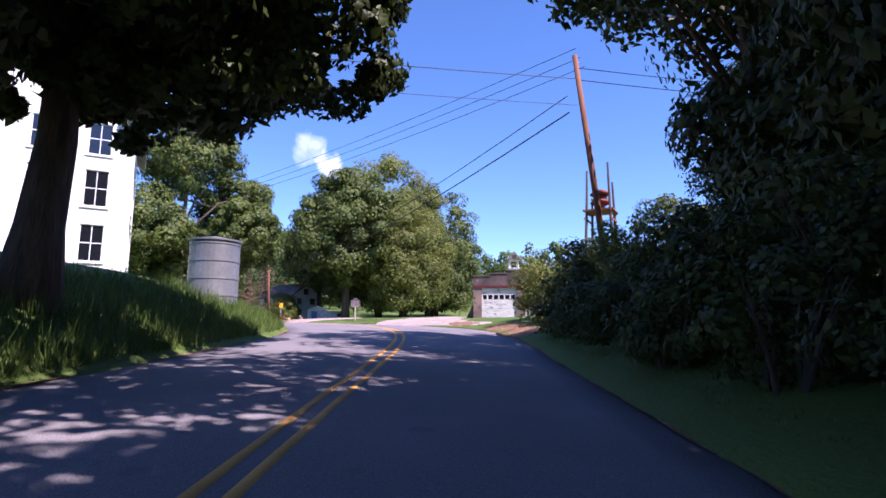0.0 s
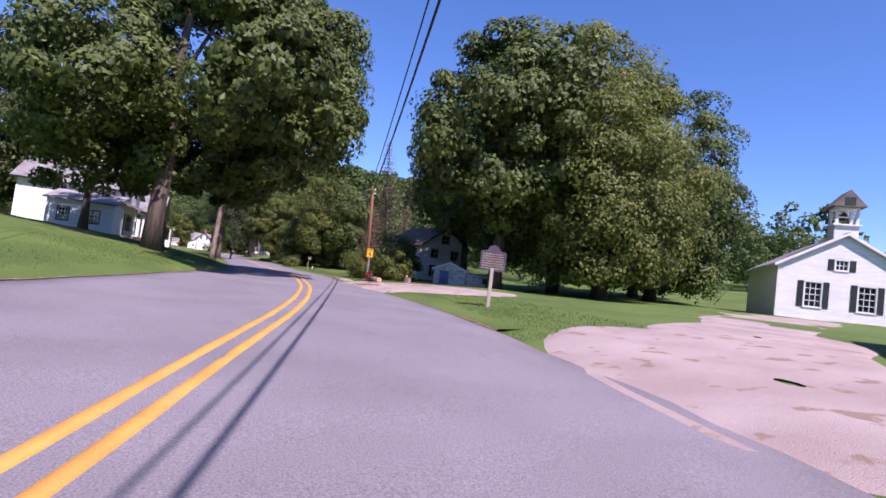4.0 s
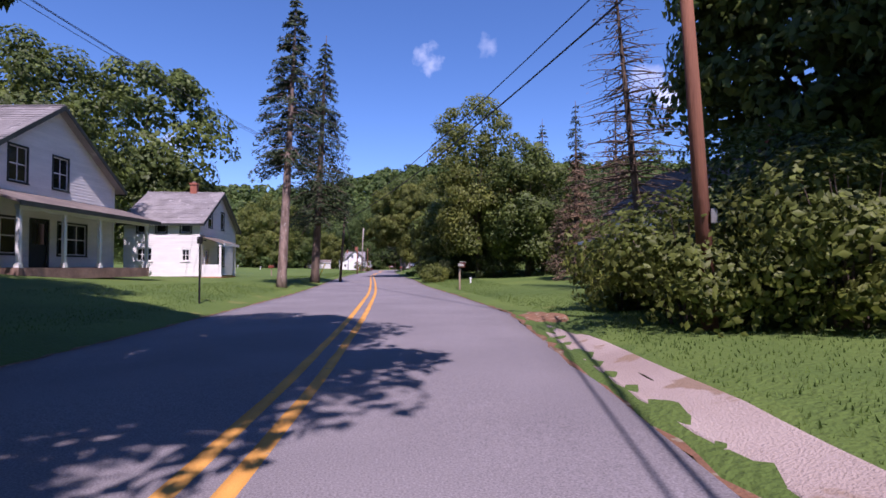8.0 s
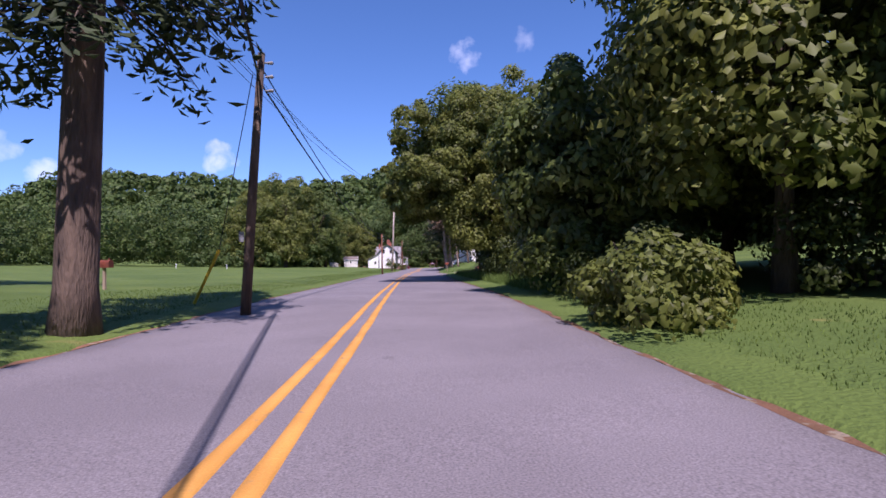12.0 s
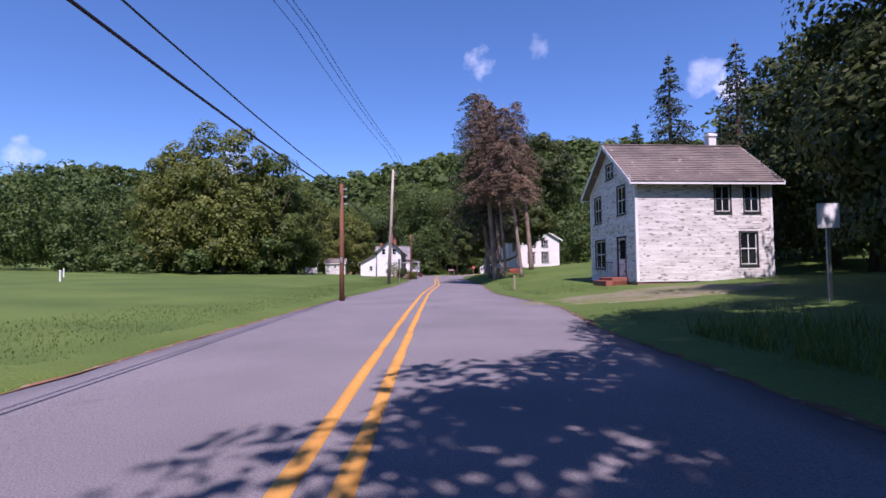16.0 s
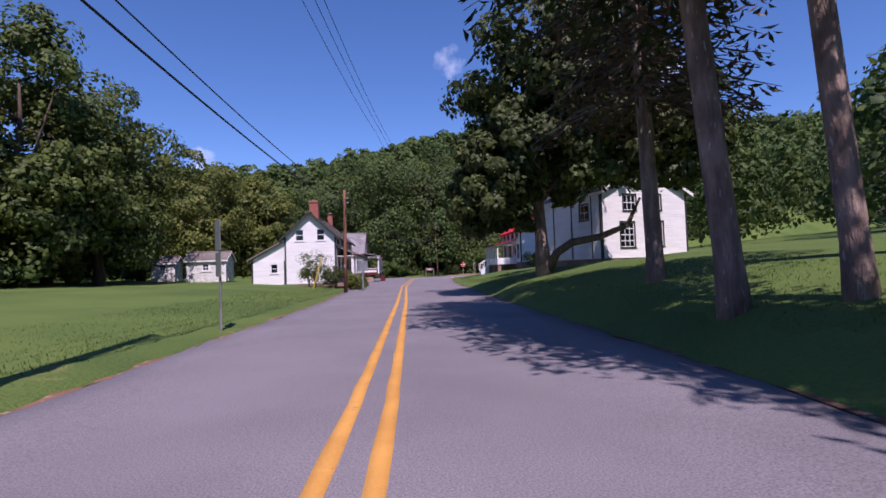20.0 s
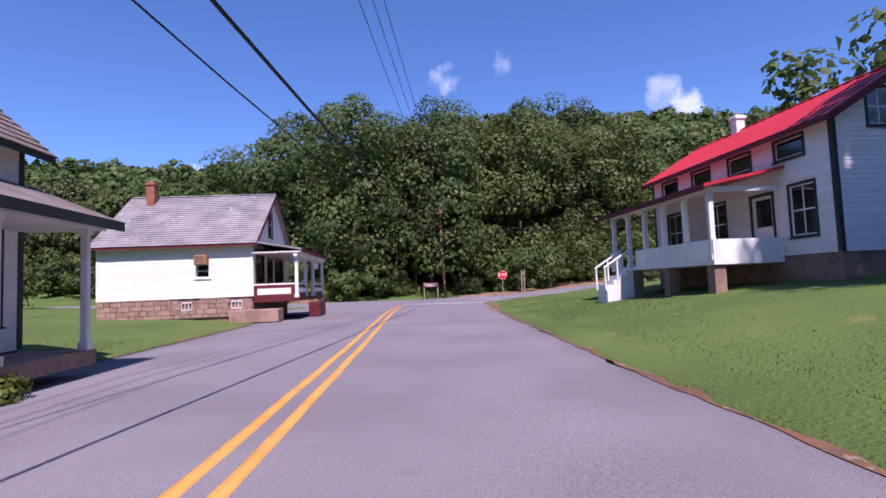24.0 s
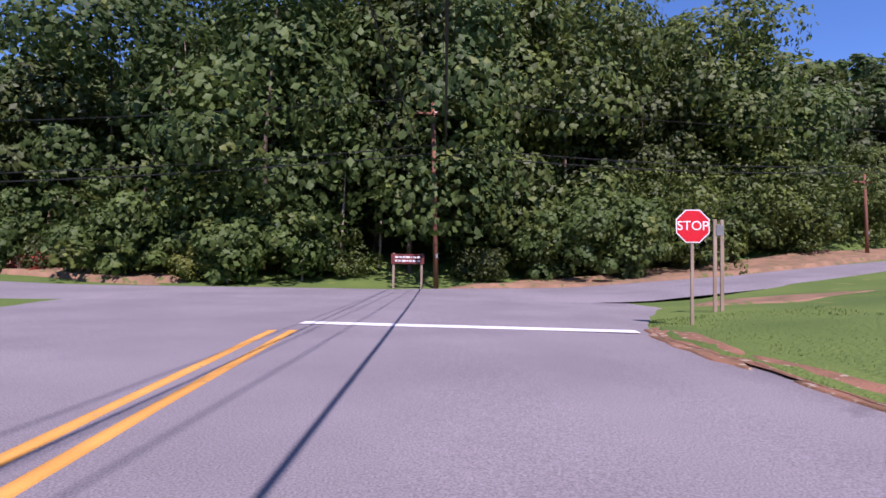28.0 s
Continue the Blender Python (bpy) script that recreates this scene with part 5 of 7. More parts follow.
def long_left_house():
    """White house, tall gable towards the start of the road, long porch to the road (local +x), lower wing behind."""
    x, y, rz = HOUSE_F
    w, l, e, r = 4.6, 13.0, 4.8, 6.9
    h = thing("house", x, y, gz(x + 4, y) - 0.1, rz, "white clapboard house with tall gable, brick chimney and long porch", "house")
    T = dict(trim=M_TRIM_DARK)
    faces = {
        "s": [W((1.0, 1.7, 4.4, 5.4), trim=M_TRIM), W((2.9, 3.6, 4.4, 5.4), trim=M_TRIM)],
        "e": [W((0.9 + 3.2 * k, 2.2 + 3.2 * k, 4.15, 4.7), rows=1, **T) for k in range(4)] + [W((1.5, 2.6, 1.0, 2.8), cols=1, **T), W((4.5, 5.6, 1.0, 2.8), cols=1, **T), W((11.4, 12.4, 1.0, 2.8), cols=1, **T), D((8.2, 10.2, 0.5, 2.9), material=M_TRIM, trim=M_TRIM_DARK)],
    }
    house_shell(h, w, l, 0.45, e, r, faces, M_WHITE, 0.15, "y", -0.6, corner=M_TRIM_DARK)
    gable_roof(h, w, l, e, r, M_SLATE_BROWN, over=0.4, course=0.26, fascia=M_TRIM_DARK)
    chimney(h, 2.6, 0.9, 6.2, 8.1, 0.8, M_BRICK)
    chimney(h, 2.6, 10.8, 6.4, 8.0, 0.5, M_BRICK, M_BLACK)
    p1 = w + 1.5
    lean_roof(h, None, 2.95, 3.75, 0.2, l + 0.4, p1 + 0.35, w + 0.03, M_SLATE_BROWN, fascia=M_TRIM_DARK)
    part("porch_ceiling", boxes((w + 0.03, p1 + 0.1, 0.3, l + 0.2, 2.86, 2.92)), M_TRIM, h)
    part("porch_floor", boxes((w + 0.02, p1, 0.3, l, 0.1, 0.4)), M_STONE, h)
    for k in range(6):
        post(h, p1 - 0.1, 0.5 + k * (l - 0.7) / 5, 0.4, 2.86, 0.14)
    # low lean-to on the far side of the gable
    wing = thing("house_wing", 0, 0, 0, 0, "low white clapboard wing built onto the house", "house wing")
    wing.matrix_world = h.matrix_world @ pose(-3.0, 0.05, 0)
    house_shell(wing, 2.98, 7.0, 0.45, 2.6, 2.6, {"s": [W((1.7, 2.3, 1.5, 2.3), trim=M_TRIM)], "w": [W((4.6, 6.6, 1.4, 2.4), cols=3, **T)]}, M_WHITE, 0.15, "y", -0.6, corner=M_TRIM_DARK)
    bm = bmesh.new()
    prism(bm, [(-0.4, 2.6), (2.97, 4.4), (2.97, 4.55), (-0.4, 2.75)], -0.35, 7.3, "y")
    part("wing_roof", bm, M_SLATE_BROWN, wing)
    bm = bmesh.new()
    prism(bm, [(0, 2.6), (2.96, 2.6), (2.96, 4.38), (0.2, 2.88)], 0.0, 0.14, "y")
    part("wing_gable", bm, M_WHITE, wing)
    return h


def garage():
    """Concrete-block two-bay garage with a stepped parapet."""
    x, y, rz = GARAGE
    w, d, ht = 8.4, 10.0, 3.6
    g = thing("garage", x, y, gz(x + 1, y - 3) - 0.05, rz, "old two-bay concrete garage with stepped stained parapet", "garage")
    doors = ((0.75, 3.8), (4.6, 7.65))
    dz = 2.75
    for a, b in ((0, 0.75), (3.8, 4.6), (7.65, w)):
        part("pier", boxes((a, b, 0, 0.3, -0.3, dz)), M_CONCRETE, g)
    bm = bmesh.new()
    box(bm, -0.06, w + 0.06, -0.08, 0.25, dz, dz + 0.18)
    part("lintel", bm, M_TRIM_RED, g)
    for k, (a, b, t) in enumerate(((0, 1.5, 3.75), (1.5, 3.0, 3.98), (3.0, 5.4, 4.25), (5.4, 6.9, 3.98), (6.9, w, 3.75))):
        part("parapet", boxes((a, b, -0.03, 0.27, dz + 0.18, t)), M_CONCRETE_DARK, g)
        part("coping", boxes((a - 0.04, b + 0.04, -0.09, 0.33, t, t + 0.09), bevel=0.01), M_CONCRETE_DARK, g)
    for a in (0.0, w - 0.3):
        part("side_wall", boxes((a, a + 0.3, 0.3, d, -0.3, 3.3)), M_WHITE if a > 1 else M_CONCRETE, g)
    part("rear_wall", boxes((0.3, w - 0.3, d - 0.3, d, -0.3, 3.2)), M_CONCRETE, g)
    bm = bmesh.new()
    prism(bm, [(0.28, 3.3), (d + 0.2, 3.0), (d + 0.2, 3.15), (0.28, 3.45)], -0.15, w + 0.15, "x")
    part("roof", bm, M_GREY_METAL, g)
    for a, b in doors:
        dr = part("garage_door", boxes((a, b, 0.14, 0.16, 0.0, dz)), M_WHITE_OLD, g, "peeling white panelled overhead door")
        n = 5
        for k in range(n):
            z0, z1 = 0.02 + (dz - 0.04) * k / n, 0.02 + (dz - 0.04) * (k + 1) / n - 0.012
            if k == 3:
                bm = bmesh.new()
                m = 6
                step = (b - a) / m
                box(bm, a, b, 0.10, 0.14, z0, z0 + 0.06)
                box(bm, a, b, 0.10, 0.14, z1 - 0.06, z1)
                for i in range(m + 1):
                    xx = min(max(a + step * i, a + 0.04), b - 0.04)
                    box(bm, xx - 0.06, xx + 0.06, 0.10, 0.14, z0 + 0.06, z1 - 0.06)
                part("window_rail", bm, M_WHITE_OLD, dr)
                for i in range(m):
                    part("pane", boxes((a + step * i + 0.06, a + step * (i + 1) - 0.06, 0.12, 0.13, z0 + 0.06, z1 - 0.06)), M_GLASS, dr)
            else:
                part("door_panel", boxes((a, b, 0.10, 0.14, z0, z1), bevel=0.006), M_WHITE_OLD, dr)
    part("wall_lamp", boxes((4.12, 4.27, -0.14, -0.03, 3.35, 3.5), bevel=0.02), M_SIGN_WHITE, g)
    bm = bmesh.new()
    prism(bm, [(-0.9, -0.3), (-0.02, -0.3), (-0.02, 1.5)], 0.6, 3.0, "y")
    part("rubbish_lean_to", bm, M_BARK, g)
    return g


def schoolhouse():
    x, y, rz = SCHOOL
    w, l, e, r = 8.8, 11.0, 4.4, 7.0
    s = thing("schoolhouse", x, y, gz(x, y) - 0.1, rz, "white one-room schoolhouse with dark shutters and open belfry", "schoolhouse")
    faces = {"s": [W((1.9, 3.0, 1.2, 3.1), cols=3, rows=4, trim=M_TRIM, shutter=M_TRIM_DARK), W((5.4, 6.5, 1.2, 3.1), cols=3, rows=4, trim=M_TRIM, shutter=M_TRIM_DARK), W((3.8, 4.6, 4.2, 4.95), cols=3, rows=2, trim=M_TRIM, shutter=M_TRIM_DARK)]}
    house_shell(s, w, l, 0.2, e, r, faces, M_WHITE, 0.15, "y", -0.5, corner=M_TRIM)
    gable_roof(s, w, l, e, r, M_SLATE, over=0.3, fascia=M_TRIM)
    c = w / 2
    b = part("belfry", boxes((c - 0.8, c + 0.8, 0.3, 1.9, 6.0, 7.7)), M_WHITE, s)
    part("belfry_floor", boxes((c - 0.95, c + 0.95, 0.15, 2.05, 7.7, 7.84), bevel=0.02), M_TRIM, b)
    for xx in (c - 0.68, c + 0.68):
        for yy in (0.42, 1.78):
            part("belfry_post", boxes((xx - 0.1, xx + 0.1, yy - 0.1, yy + 0.1, 7.84, 9.2)), M_TRIM, b)
    for a in ((c - 0.58, c + 0.58, 0.36, 0.44), (c - 0.58, c + 0.58, 1.76, 1.84)):
        part("belfry_rail", boxes((a[0], a[1], a[2], a[3], 8.35, 8.43)), M_TRIM, b)
    bm = bmesh.new()
    tube(bm, [(c, 1.1, 8.25), (c, 1.1, 8.3), (c, 1.1, 8.75), (c, 1.1, 8.95)], [0.36, 0.32, 0.2, 0.05], 14)
    part("bell", bm, M_RUST, b, smooth=True)
    part("belfry_beam", boxes((c - 0.8, c + 0.8, 0.3, 1.9, 9.05, 9.22)), M_TRIM, b)
    bm = bmesh.new()
    prism(bm, [(c - 1.15, 9.2), (c + 1.15, 9.2), (c, 10.5)], -0.1, 2.3, "y")
    part("belfry_roof", bm, M_SLATE_BROWN, b)
    part("belfry_gable", boxes((c - 0.35, c + 0.35, -0.125, -0.1, 9.3, 9.9)), M_TRIM_DARK, b)
    return s


def shed(x, y, rz, w, d, e, r, label):
    s = thing("shed", x, y, gz(x, y) - 0.05, rz, label, "shed", "garden sheds")
    m = side_matrix("s", w, d)
    for side in "senw":
        width = w if side in "sn" else d
        mm = side_matrix(side, w, d)
        gab = side in "ew"
        ops = [(0.5 * width - 0.3, 0.5 * width + 0.25, 1.1, 1.7)] if side == "s" else []
        wall_face(s, "wall", mm, width, 0, e, r if gab else 0, ops, M_WHITE_OLD, 0, thick=0.08)
        for o in ops:
            window(s, mm, o, cols=2, trim=M_TRIM)
    holder = new("roof_frame")
    turn = pose(0, d, 0, 0, 0, -90)
    gable_roof(holder, d, w, e, r, M_SLATE_BROWN, over=0.2, thick=0.07, fascia=M_TRIM)
    flatten(holder, s, turn)
    part("corner_post", boxes((w - 0.1, w + 0.03, -0.03, 0.0, 0, e)), M_TRIM, s)
    part("door", boxes((w + 0.0, w + 0.04, d * 0.3, d * 0.7, 0.05, e - 0.15)), M_WHITE_OLD, s)
    return s

# ---- poles, cables, signs ----
def gz(x, y):
    return float(ground_z(x, y))


def utility_pole(x, y, height, label, material=None, r=0.14, lean=(0, 0), arms=0, transformer=False, lamp=False, splice=False, insulators=3, arm_dir=0.0):
    z = gz(x, y)
    pole = thing("utility_pole", x, y, z, 0, label, "utility pole", "roadside utility poles")
    bm = bmesh.new()
    tube(bm, [(0, 0, -0.4), (lean[0] * 0.5, lean[1] * 0.5, height * 0.5), (lean[0], lean[1], height)], [r, r * 0.85, r * 0.66], 12)
    part("shaft", bm, material or M_POLE, pole, smooth=True)
    part("number_plate_blank", boxes((-0.06, 0.06, -r - 0.01, -r + 0.005, 1.9, 2.15)), M_STEEL, pole)
    for k in range(insulators):
        bm = bmesh.new()
        zz = height - 0.25 - 0.35 * k
        tube(bm, [(lean[0] + r * 0.6, lean[1], zz), (lean[0] + r * 0.6 + 0.18, lean[1], zz), (lean[0] + r * 0.6 + 0.2, lean[1], zz + 0.02)], [0.02, 0.05, 0.03], 8)
        part("insulator", bm, M_STEEL, pole)
    if arms:
        m = pose(0, 0, 0, 0, 0, arm_dir)
        bm = bmesh.new()
        box(bm, -1.1 + lean[0], 1.1 + lean[0], -0.06, 0.06, height - 0.75, height - 0.63, m)
        part("crossarm", bm, M_POLE, pole)
    if transformer:
        bm = bmesh.new()
        tube(bm, [(r + 0.26, 0, height * 0.70), (r + 0.26, 0, height * 0.70 + 0.05), (r + 0.26, 0, height * 0.70 + 0.75), (r + 0.26, 0, height * 0.70 + 0.82)], [0.2, 0.24, 0.24, 0.18], 14)
        part("transformer", bm, M_STEEL, pole, smooth=True)
    if lamp:
        bm = bmesh.new()
        tube(bm, [(0, 0, height * 0.82), (-0.8, -0.3, height * 0.82 + 0.35), (-1.7, -0.6, height * 0.82 + 0.4)], [0.03, 0.03, 0.03], 8)
        part("lamp_arm", bm, M_STEEL, pole)
        part("lamp_head", boxes((-2.2, -1.65, -0.75, -0.5, height * 0.82 + 0.32, height * 0.82 + 0.46), bevel=0.04), M_SIGN_WHITE, pole)
    return pole


def cable_span(a, b, sag, r, parent):
    a, b = Vector(a), Vector(b)
    pts = []
    n = 14
    for i in range(n + 1):
        f = i / n
        p = a.lerp(b, f)
        p.z -= sag * 4 * f * (1 - f)
        pts.append(p)
    bm = bmesh.new()
    tube(bm, pts, [r] * (n + 1), 5)
    return part("cable", bm, M_WIRE, parent)


def cables(ends, label, drops):
    """Cables from pole to pole: ends are (x, y, z) of the tops, drops the (down, side, radius) of each wire."""
    line = thing("overhead_cables", ends[0][0], ends[0][1], 0, 0, label, "cables")
    line.matrix_world = Matrix.Identity(4)
    for p, q in zip(ends, ends[1:]):
        L = math.dist(p, q)
        for down, side, r in drops:
            cable_span((p[0] + side, p[1], p[2] - down), (q[0] + side, q[1], q[2] - down), L * L * 0.00028 + 0.1, r, line)
    return line


def sign_post(parent, x, y, z0, z1, material=None, s=0.05, name="post"):
    bm = boxes((x - s, x + s, y - s * 0.5, y + s * 0.5, z0, z1), bevel=0.008)
    return part(name, bm, material or M_STEEL, parent)


def words(text, size, parent, m, material, name="lettering"):
    cu = bpy.data.curves.new(name, "FONT")
    cu.body, cu.size, cu.align_x, cu.align_y, cu.extrude = text, size, "CENTER", "CENTER", 0.002
    ob = new(name, cu)
    cu.materials.append(material)
    ob.parent = parent
    ob.matrix_local = m
    return ob


def bars(parent, rows, width, height, y, zc, material, name="writing", seed=1, xc=0.0):
    """Rows of small bars for writing that cannot be read, on a board facing -y."""
    rng = random.Random(seed)
    bm = bmesh.new()
    h = height / rows * 0.5
    for r in range(rows):
        z = zc + height / 2 - height * (r + 0.5) / rows
        x = -width / 2
        while x < width / 2 - 0.05:
            w = min(rng.uniform(0.25, 0.9) * h * 3, width / 2 - x)
            box(bm, xc + x, xc + x + w, y - 0.006, y, z - h / 2, z + h / 2)
            x += w + h * 0.5
    return part(name, bm, material, parent)


def octagon_sign(x, y, rz, centre_z):
    z = gz(x, y)
    s = thing("stop_sign", x, y, z, rz, "red octagonal stop sign with white lettering on a steel post", "road sign")
    part("post", boxes((-0.035, 0.035, 0.0, 0.045, -0.3, centre_z - z + 0.3), bevel=0.006), M_POST, s)
    c = centre_z - z
    def ring(r):
        return [(math.cos(math.pi / 8 + k * math.pi / 4) * r, c + math.sin(math.pi / 8 + k * math.pi / 4) * r) for k in range(8)]
    bm = bmesh.new()
    prism(bm, ring(0.41), -0.014, -0.004, "y")
    plate = part("plate", bm, M_SIGN_WHITE, s)
    bm = bmesh.new()
    prism(bm, ring(0.385), -0.018, -0.0145, "y")
    part("red_face", bm, M_SIGN_RED, plate)
    words("STOP", 0.30, s, pose(0, -0.022, c, 90, 0, 0), M_SIGN_WHITE)
    return s


def route_boards(x, y, rz, z, boards, label, posts=((0, 0),), post_h=2.4, material=None, name="road_sign", tilt=0):
    s = thing(name, x, y, z, rz, label, "road sign")
    for px, py in posts:
        sign_post(s, px, py, -0.3, post_h, material)
    for (w, h, zc, m) in boards:
        part("plate", boxes((-w / 2, w / 2, -0.045, -0.03, zc - h / 2, zc + h / 2), bevel=0.004), m, s)
    return s

# ---- gravel, bare ground ----
G = "pale pinkish gravel drive joining the road"
patch("gravel_drive", 3.2, -18.0, 3.2, 7.5, M_GRAVEL, G, "drive", 1, 0.05, -14, edge=0.10)
patch("gravel_drive", 9.0, -13.2, 7.0, 2.9, M_GRAVEL, G, "drive", 2, 0.036, 34, edge=0.10)
patch("gravel_drive", 19.0, -6.3, 8.5, 2.9, M_GRAVEL, G, "drive", 7, 0.042, 33, edge=0.12)
patch("gravel_drive", 29.5, 0.2, 7.0, 3.4, M_GRAVEL, "pale gravel yard before the schoolhouse", "drive", 3, 0.03, 30)
patch("gravel_shoulder", 0.2, -25.5, 1.3, 5.5, M_GRAVEL, "stony road shoulder with dead leaves", "shoulder", 4, 0.04, -20)
patch("gravel_drive", 4.8, -24.6, 2.6, 0.8, M_GRAVEL, G, "drive", 9, 0.04, -44, edge=0.2)
patch("gravel_shoulder", 4.6, 19.5, 0.4, 6.0, M_GRAVEL, "sandy gravel road shoulder", "shoulder", 5, 0.08, -6)
patch("gravel_drive", 6.9, 5.4, 4.2, 5.0, M_GRAVEL, "sandy gravel pull-in with dead leaves", "drive", 8, 0.10, 22, edge=0.08)
patch("gravel_shoulder", 3.75, 10.3, 0.85, 4.0, M_GRAVEL, "sandy gravel road shoulder with dead leaves", "shoulder", 10, 0.08, 4, edge=0.12)
patch("gravel_drive", 9.2, 121.0, 5.2, 2.6, M_DRIVE, "thin gravel drive beside the peeling house", "drive", 6, 0.04, 8)
for k, (a, b, c, d, r) in enumerate(((3.6, 8.6, 0.22, 2.2, 6), (5.2, 7.6, 0.8, 0.35, 30), (6.6, 7.0, 0.9, 0.4, 10), (-0.6, -27.2, 0.8, 2.2, -24), (4.6, 9.6, 0.9, 0.25, -40), (5.75, 27.6, 0.45, 1.6, 0), (-4.6, -34.6, 1.2, 2.2, -30), (-7.6, -38.2, 1.0, 2.4, -38))):
    patch("leaf_litter", a, b, c, d, M_LITTER, "rusty dead leaves and wood chips on the road edge", "leaf litter", 20 + k, 0.115 if 0 < b < 10 else 0.09, r, kind="stuff")
for k, (a, b, c, d, r) in enumerate(((8.35, 238.5, 0.4, 3.5, -6), (8.8, 243.2, 0.45, 2.2, -12), (7.5, 232.0, 0.35, 3.0, -4))):
    patch("leaf_litter", a, b, c, d, M_LITTER, "rusty dead leaves swept to the road edge", "leaf litter", 50 + k, 0.1, r, kind="stuff")
patch("earth_bank", 18.0, 252.5, 4.2, 1.6, M_EARTH, "reddish bare earth on the verge", "bank", 31, 0.06, 12)
patch("earth_bank", 30.0, 272.0, 22, 2.6, M_EARTH, "reddish cut bank below the woods", "bank", 32, 0.35, 12)
patch("earth_bank", -22.0, 273.0, 14, 2.0, M_EARTH, "reddish cut bank below the woods", "bank", 33, 0.35, -14)

# crumbling red-brown edge along the asphalt, and the turf that meets it
def verge_edge(side, seed):
    rng = np.random.default_rng(seed)
    yy = np.arange(-60, 246, 0.4)
    V, F, T, H = [], [], [], []
    tab = EDGE_R if side > 0 else EDGE_L
    for y in yy:
        e = float(ramp(y, tab))
        a, b = e - side * rng.uniform(-0.02, 0.07), e + side * max(0.02, rng.normal(0.09, 0.06))
        c = e + side * rng.uniform(0.9, 1.3)
        xc, z = float(road_x(y)), float(road_z(y))
        V += [(xc + a, y, z - 0.014), (xc + b, y, z - 0.018)]
        T += [(xc + b - side * 0.02, y, z - 0.03), (xc + b + side * rng.uniform(0.02, 0.08), y, z + rng.uniform(0.0, 0.03)), (xc + c, y, float(ground_z(xc + c, y)) + 0.0)]
    for i in range(len(yy) - 1):
        if side > 0 and (-24 < yy[i] < -11 or 1.5 < yy[i] < 14):
            continue
        q = (2 * i, 2 * i + 1, 2 * i + 3, 2 * i + 2)
        F.append(q if side > 0 else q[::-1])
        for k in (0, 1):
            q = (3 * i + k, 3 * i + k + 1, 3 * i + k + 4, 3 * i + k + 3)
            H.append(q if side > 0 else q[::-1])
    tagged(raw("verge_edge", V, F, M_LITTER), "thin line of red-brown leaf litter along the asphalt edge", "road edge", "", "stuff")
    tagged(raw("turf_edge", T, H, M_GRASS, smooth=True), "turf growing over the asphalt edge", "verge", "", "stuff")


verge_edge(1, 41), verge_edge(-1, 42)

# stop line
stop_line = part("stop_line", boxes((-3.5, 3.5, -0.22, 0.22, 0.0, 0.008)), M_WHITELINE)
stop_line.matrix_world = pose(5.25, 245.6, -0.006, 0, 0.35, -11)
tagged(stop_line, "worn white stop line painted on the asphalt", "road marking", "", "structure")

# ---- houses ----
house_peeling(), barn_house(), porch_house(), store(), gable_front_left(), gable_side_left(), two_storey_right(), long_left_house(), garage(), schoolhouse()
shed(-20.2, 200.4, 4, 3.6, 3.0, 2.1, 2.9, "small pale garden shed with a brown shingle roof")
shed(-24.6, 203.0, 4, 2.2, 2.2, 1.9, 2.5, "narrow weathered outhouse at the edge of the woods")


def shack():
    """Low whitewashed shack with a blue door, and its lean-to."""
    x, y = 14.0, 23.2
    h = thing("whitewashed_shack", x, y, gz(x, y) - 0.15, -30, "low whitewashed shack with a faded blue door under the maples", "shack")
    wall_face(h, "wall", side_matrix("s", 3.0, 3.2), 3.0, 0, 1.65, 2.3, [(0.55, 1.45, 0.0, 1.5)], M_WHITE_OLD, 0.16, thick=0.1)
    for side in "enw":
        wall_face(h, "wall", side_matrix(side, 3.0, 3.2), 3.0 if side == "n" else 3.2, 0, 1.65, 2.3 if side == "n" else 0, [], M_WHITE_OLD, 0.16, thick=0.1)
    gable_roof(h, 3.0, 3.2, 1.65, 2.3, M_SLATE_BROWN, over=0.2, thick=0.07, fascia=M_TRIM)
    d = part("door", boxes((0.57, 1.43, 0.02, 0.07, 0.02, 1.48), bevel=0.01), M_DOOR_BLUE, h)
    part("door_knob", boxes((1.32, 1.38, -0.03, 0.02, 0.85, 0.92), bevel=0.015), M_STEEL, d)
    part("lean_to_wall", boxes((3.04, 6.4, 0.5, 0.6, 0, 1.45), (6.3, 6.4, 0.6, 3.0, 0, 1.45)), M_WHITE_OLD, h)
    part("lean_to_window", boxes((4.6, 5.3, 0.46, 0.5, 0.65, 1.2), bevel=0.01), M_TRIM_DARK, h)
    part("lean_to_roof", boxes((3.06, 6.6, 0.3, 3.1, 1.45, 1.53), bevel=0.01), M_SLATE_BROWN, h)


shack()


